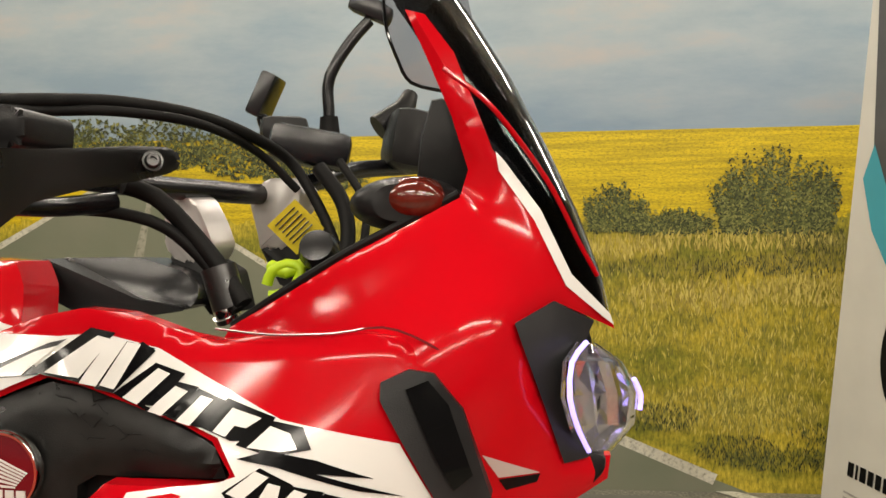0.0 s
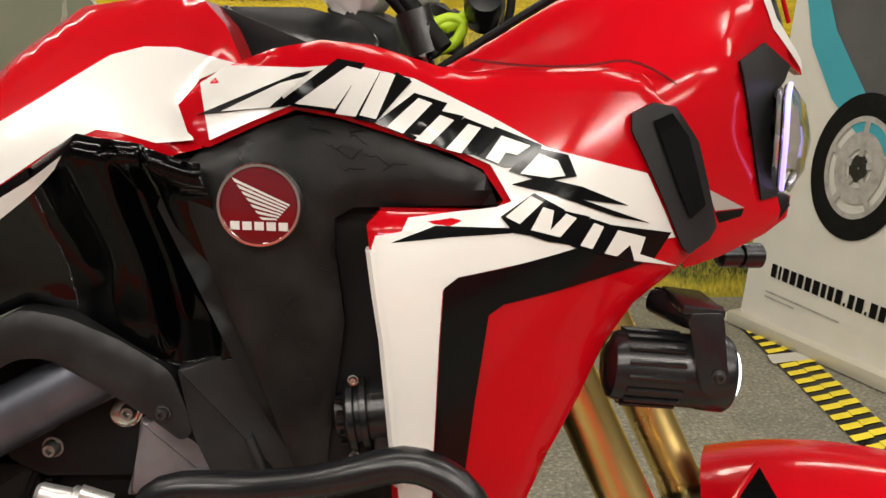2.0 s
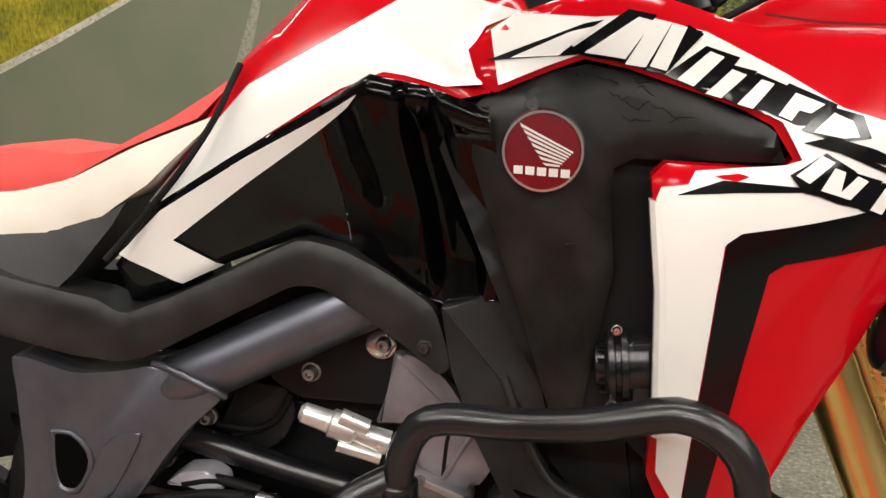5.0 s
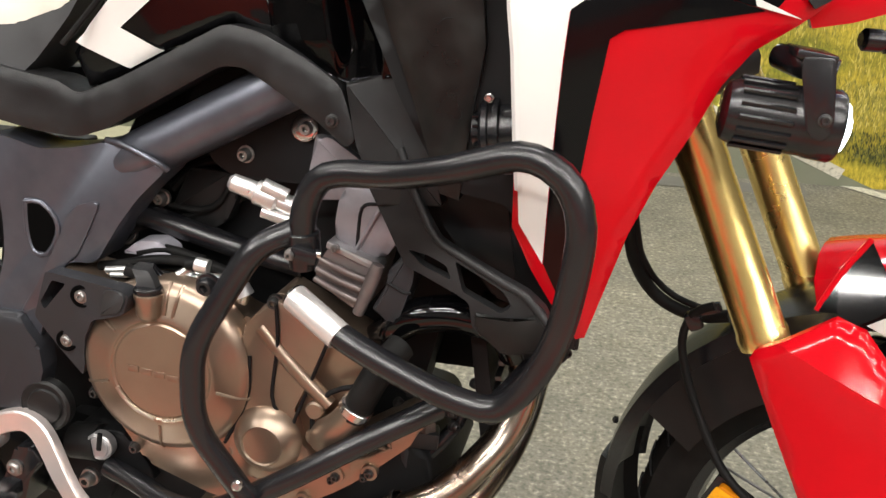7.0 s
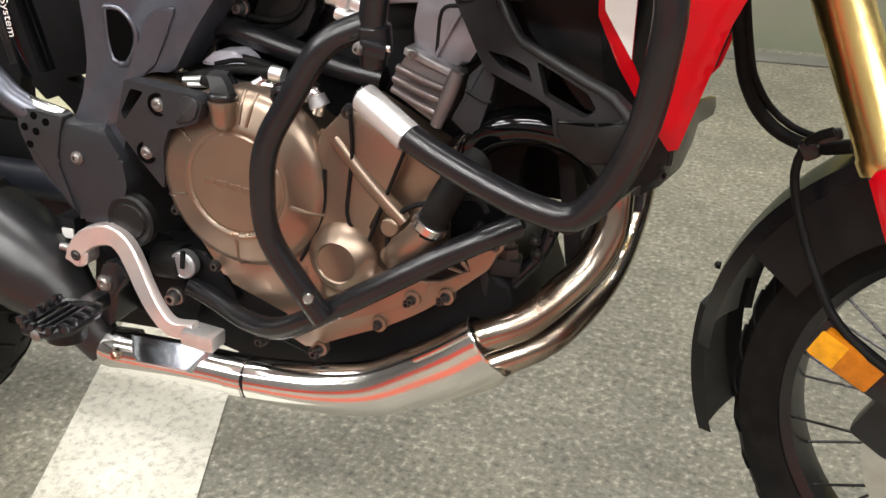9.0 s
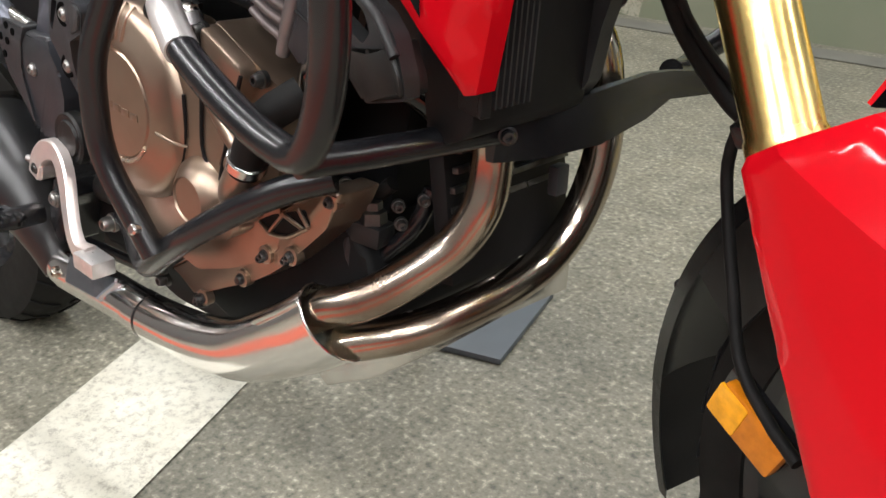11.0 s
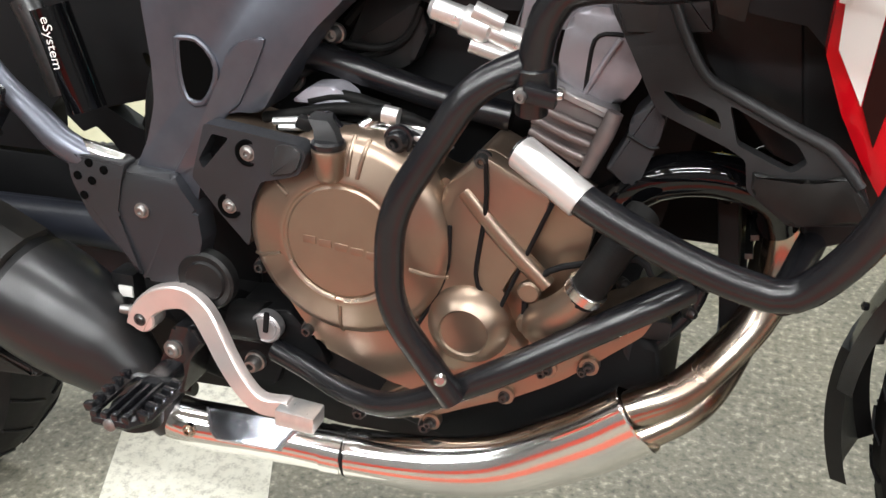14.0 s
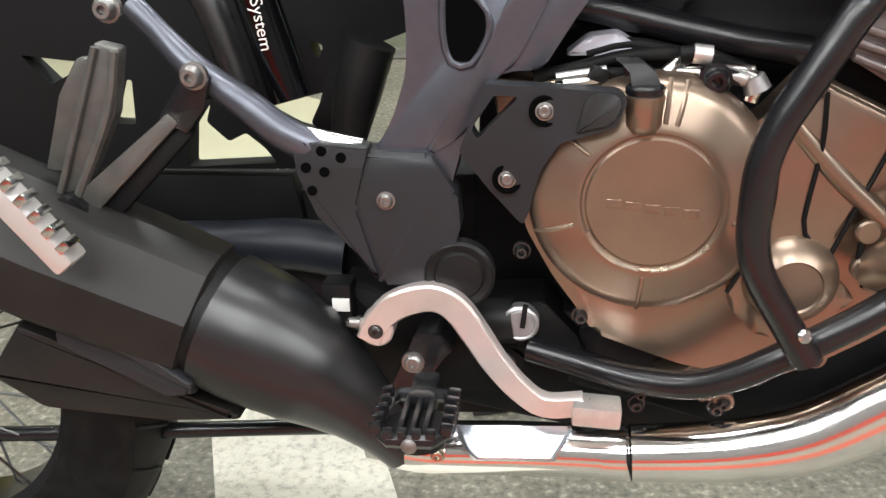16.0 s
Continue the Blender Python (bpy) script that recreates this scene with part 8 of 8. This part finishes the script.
for i, c in enumerate(pts):
    t = (pts[min(i + 1, len(pts) - 1)] - pts[max(i - 1, 0)]).normalized()
    u = t.cross(Vector((0, 1, 0))).normalized()
    k = i / (len(pts) - 1)
    h = float(np.interp(k, (0, 0.15, 0.45, 0.8, 1), (0.0125, 0.0140, 0.0135, 0.0110, 0.0105)))
    rings.append([c + u * (h * p) + Vector((0, 0.007 * q, 0)) for p, q in ((-1, -0.6), (-0.84, -1), (0.84, -1), (1, -0.6), (1, 1), (-1, 1))])
ring_loft(bm, rings)
bmesh.ops.recalc_face_normals(bm, faces=bm.faces)
PEDAL = part("brake_pedal", bm, "pink_alu", BIKE, "curved aluminium brake pedal")
bm = B()
turned(bm, (-0.799, -0.150, 0.509), (0, -1, 0), [(0, 0.017), (0.022, 0.017), (0.024, 0.015)], 24)
part("pedal_boss", bm, "pink_alu", PEDAL)
bolt(PEDAL, (-0.799, -0.174, 0.509), 0.0075, 0.004, mat="steel_dark")
bolt(PEDAL, (-0.817, -0.165, 0.513), 0.007, 0.012, axis=(-0.8, -0.5, 0.3))
bm = B()
block(bm, Vector((-0.589, -0.214, 0.454)), (0.044, 0.03, 0.020), (0, 4, 0), 0.003)
part("pedal_pad", bm, "rod_alu", PEDAL, "toothed steel pedal pad")
c = Vector((-0.746, -0.270, 0.475))
bm = B()
tube(bm, [c + Vector((0.030 * sx * k, 0.038 * sy * q, 0)) for sx, sy, k, q in ((1, 1, 1, 0.7), (1, 1, 0.7, 1), (-1, 1, 0.7, 1), (-1, 1, 1, 0.7), (-1, -1, 1, 0.6), (-1, -1, 0.6, 1), (1, -1, 0.6, 1), (1, -1, 1, 0.6), (1, 1, 1, 0.7))], 0.0065, 8, curve=False)
PEG = part("foot_peg", bm, "satin", BIKE, "toothed black foot peg")
for sd in (-1, 1):
    for k in range(5):
        bm = B()
        block(bm, c + Vector((0.030 * sd, -0.030 + 0.015 * k, 0.007)), (0.011, 0.008, 0.010), (0, 12 * sd, 0), 0.002)
        part("peg_tooth", bm, "satin", PEG)
for k in range(4):
    bm = B()
    block(bm, c + Vector((-0.018 + 0.012 * k, -0.038, 0.006)), (0.008, 0.009, 0.010), (0, 0, 0), 0.002)
    part("peg_tooth", bm, "satin", PEG)
for k in (-1, 0, 1):
    bm = B()
    block(bm, c + Vector((0.011 * k, 0, -0.002)), (0.0045, 0.072, 0.012), (0, 0, 0), 0.0015)
    part("peg_bar", bm, "satin", PEG)
bm = B()
block(bm, c + Vector((0, 0.050, -0.006)), (0.026, 0.05, 0.024), (0, 0, 0), 0.007)
part("peg_root", bm, "satin", PEG)
bm = B()
ring_loft(bm, [[c + Vector((0.034 * g * math.cos(a), 0.030 * g * math.sin(a) + 0.004, h)) for a in (2 * math.pi * q / 20 for q in range(20))] for g, h in ((0.60, -0.030), (0.72, -0.028), (0.80, -0.012), (0.84, -0.008))])
part("peg_body", bm, "plastic", PEG)
bm = B()
turned(bm, c + Vector((0, -0.046, -0.002)), (0, 1, 0), [(0, 0.004), (0.002, 0.007), (0.012, 0.007)], 12)
part("peg_pin", bm, "bolt_steel", PEG)
plate("peg_hanger", [(-0.792, 0.437), (-0.773, 0.478), (-0.762, 0.504), (-0.740, 0.505), (-0.725, 0.486), (-0.744, 0.466), (-0.752, 0.440), (-0.761, 0.412), (-0.793, 0.410)], -0.168, 0.05, "satin", label="black foot peg hanger", bevel=0.005)
bolt(BIKE, (-0.765, -0.169, 0.474), 0.011, 0.006)
plate("hanger_plate", [(-0.845, 0.532), (-0.767, 0.510), (-0.710, 0.499), (-0.655, 0.448), (-0.669, 0.413), (-0.741, 0.409), (-0.783, 0.469), (-0.845, 0.493)], -0.115, 0.05, "dark")
bm = B()
block(bm, Vector((-0.846, -0.120, 0.517)), (0.03, 0.03, 0.045), (0, 0, 0), 0.003)
SWITCH = part("brake_switch", bm, "plastic", BIKE, "black brake light switch")
bm = B()
block(bm, Vector((-0.841, -0.137, 0.519)), (0.018, 0.003, 0.014), (0, 0, 0), 0.001)
part("switch_label", bm, "white", SWITCH)

# rear frame tubes, passenger peg bracket and shock
pipe("rear_frame_tube", [(-1.022, -0.120, 0.813), (-0.986, -0.130, 0.779), (-0.958, -0.140, 0.755), (-0.914, -0.150, 0.728), (-0.878, -0.155, 0.700), (-0.849, -0.150, 0.684)], [0.012, 0.012, 0.014, 0.014, 0.016, 0.016], "frame", label="grey rear frame tube")
pipe("rear_frame_tube", [(-0.806, -0.150, 0.684), (-0.848, -0.150, 0.693), (-0.874, -0.150, 0.700)], 0.010, "bright")
bm = B()
a, b = Vector((-1.021, -0.170, 0.816)), Vector((-0.950, -0.170, 0.756))
for q in (a, b):
    bolt(BIKE, q, 0.0125, 0.012)
bm.free()
BRACKET = plate("peg_bracket", [(-1.044, 0.786), (-1.020, 0.780), (-1.034, 0.720), (-1.080, 0.637), (-1.106, 0.640), (-1.066, 0.731)], -0.162, 0.016, "bracket_grey", label="grey alloy passenger peg bracket", bevel=0.003)
pipe("bracket_edge", [(-1.024, -0.165, 0.778), (-1.040, -0.165, 0.722), (-1.084, -0.165, 0.640)], 0.0045, "bracket_grey", BRACKET, n=8)
pipe("bracket_edge", [(-1.042, -0.165, 0.782), (-1.064, -0.165, 0.730), (-1.102, -0.165, 0.642)], 0.0035, "bracket_grey", BRACKET, n=8)
plate("bracket_web", [(-1.058, 0.770), (-1.066, 0.742), (-1.104, 0.660), (-1.122, 0.662), (-1.094, 0.735), (-1.070, 0.770)], -0.148, 0.008, "bracket_grey", BRACKET, bevel=0.002)
plate("bracket_arm", [(-0.992, 0.713), (-0.982, 0.722), (-0.972, 0.712), (-1.078, 0.614), (-1.104, 0.628)], -0.166, 0.008, "bracket_grey", BRACKET, bevel=0.002)
plate("arm_flank", [(-0.972, 0.712), (-0.962, 0.700), (-1.062, 0.604), (-1.078, 0.614)], -0.160, 0.014, "dark", BRACKET, bevel=0.002)
plate("arm_mount", [(-0.958, 0.764), (-0.938, 0.752), (-0.946, 0.726), (-0.966, 0.700), (-0.992, 0.716)], -0.165, 0.016, "satin", BRACKET, bevel=0.003)
plate("arm_root", [(-1.112, 0.640), (-1.086, 0.646), (-1.052, 0.612), (-1.058, 0.590), (-1.096, 0.588)], -0.178, 0.030, "dark", BRACKET, bevel=0.004)
bm = B()
c = Vector((-1.080, -0.255, 0.649))
block(bm, c, (0.022, 0.03, 0.105), (0, -38, 0), 0.005)
PPEG = part("passenger_peg", bm, "silver", BIKE, "folded silver passenger foot peg")
for k in range(6):
    bm = B()
    block(bm, c + Vector((-0.026 + 0.010 * k + 0.010, -0.006, 0.042 - 0.014 * k + 0.008)), (0.012, 0.02, 0.008), (0, -38, 0), 0.001)
    part("peg_tooth", bm, "bright", PPEG)
SHOCK = pipe("shock_reservoir", [(-0.913, -0.100, 0.832), (-0.902, -0.100, 0.791), (-0.884, -0.100, 0.721)], [0.021, 0.021, 0.021], "gloss", label="black shock reservoir with white print")
pipe("shock_body", [(-0.979, -0.060, 0.829), (-0.962, -0.060, 0.785), (-0.946, -0.060, 0.723)], 0.017, "steel_dark", label="steel shock body")
pipe("rear_canister", [(-0.818, -0.020, 0.760), (-0.833, -0.020, 0.719), (-0.849, -0.020, 0.662)], [0.026, 0.026, 0.020], "plastic", label="dark grey plastic canister")
# flat near-black sheet for parts in shade; its holes let the floor show
holed_plate("rear_inner", [(-1.62, 0.882), (-0.761, 0.862), (-0.765, 0.772), (-0.827, 0.749), (-0.870, 0.675), (-0.899, 0.636), (-0.928, 0.611), (-1.66, 0.608)], [[(-1.053, 0.613), (-1.044, 0.673), (-1.027, 0.689), (-1.018, 0.686), (-1.025, 0.666), (-1.001, 0.643), (-0.980, 0.653), (-0.959, 0.635), (-0.947, 0.618)], [(-0.960, 0.680), (-0.898, 0.696), (-0.884, 0.699), (-0.899, 0.652), (-0.923, 0.659)], [(-0.897, 0.756), (-0.882, 0.750), (-0.888, 0.735), (-0.894, 0.741)], [(-1.144, 0.665), (-1.126, 0.712), (-1.107, 0.715), (-1.110, 0.663)], [(-1.236, 0.744), (-1.189, 0.738), (-1.153, 0.734), (-1.205, 0.710)]], 0.03, 0.03, "dark", label="near-black sheet for the shaded rear inner panels and wiring")
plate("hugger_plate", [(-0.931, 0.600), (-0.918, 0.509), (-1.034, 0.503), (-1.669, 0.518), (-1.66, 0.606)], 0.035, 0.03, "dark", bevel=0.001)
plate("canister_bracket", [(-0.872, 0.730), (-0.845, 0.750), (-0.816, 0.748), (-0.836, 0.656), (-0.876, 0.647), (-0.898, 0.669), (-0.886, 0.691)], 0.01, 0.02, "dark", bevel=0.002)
pipe("stand_bar", [(-1.429, 0.020, 0.240), (-1.213, 0.020, 0.254), (-1.001, 0.020, 0.270), (-0.874, 0.020, 0.279)], 0.0105, "satin", label="black tubular centre stand bar")
bm = B()
d = bpy.data.curves.new("print", "FONT")
d.body, d.size, d.align_x = "eSystem", 0.017, "LEFT"
d.extrude = 0.0002
ob = new("reservoir_print", d)
ob.parent = SHOCK
d.materials.append(M["white"])
p0, p1 = Vector((-0.908, -0.123, 0.825)), Vector((-0.903, -0.123, 0.786))
ax = (p1 - p0).normalized()
ob.matrix_basis = Matrix.Translation(p0) @ Matrix(((ax.x, -ax.z, 0), (0, 0, -1), (ax.z, ax.x, 0))).to_4x4()
bm.free()

# side stand on the far side and the grey-blue board on the floor
pipe("side_stand", [(-0.60, 0.14, 0.34), (-0.66, 0.34, 0.17), (-0.715, 0.505, 0.068)], [0.014, 0.012, 0.011], "satin", label="black side stand")
bm = B()
block(bm, (-0.72, 0.515, 0.0605), (0.07, 0.05, 0.010), (4.3, 0, 0), 0.003)
part("stand_foot", bm, "satin", BIKE)
BOARD = thing("stand_board", "grey-blue flat board lying on the floor below the engine", "board")
bm = B()
block(bm, (-0.699, 0.616, 0.008), (0.24, 0.28, 0.012), (0, 0, 16), 0.002)
part("board", bm, "blue_sticker", BOARD)
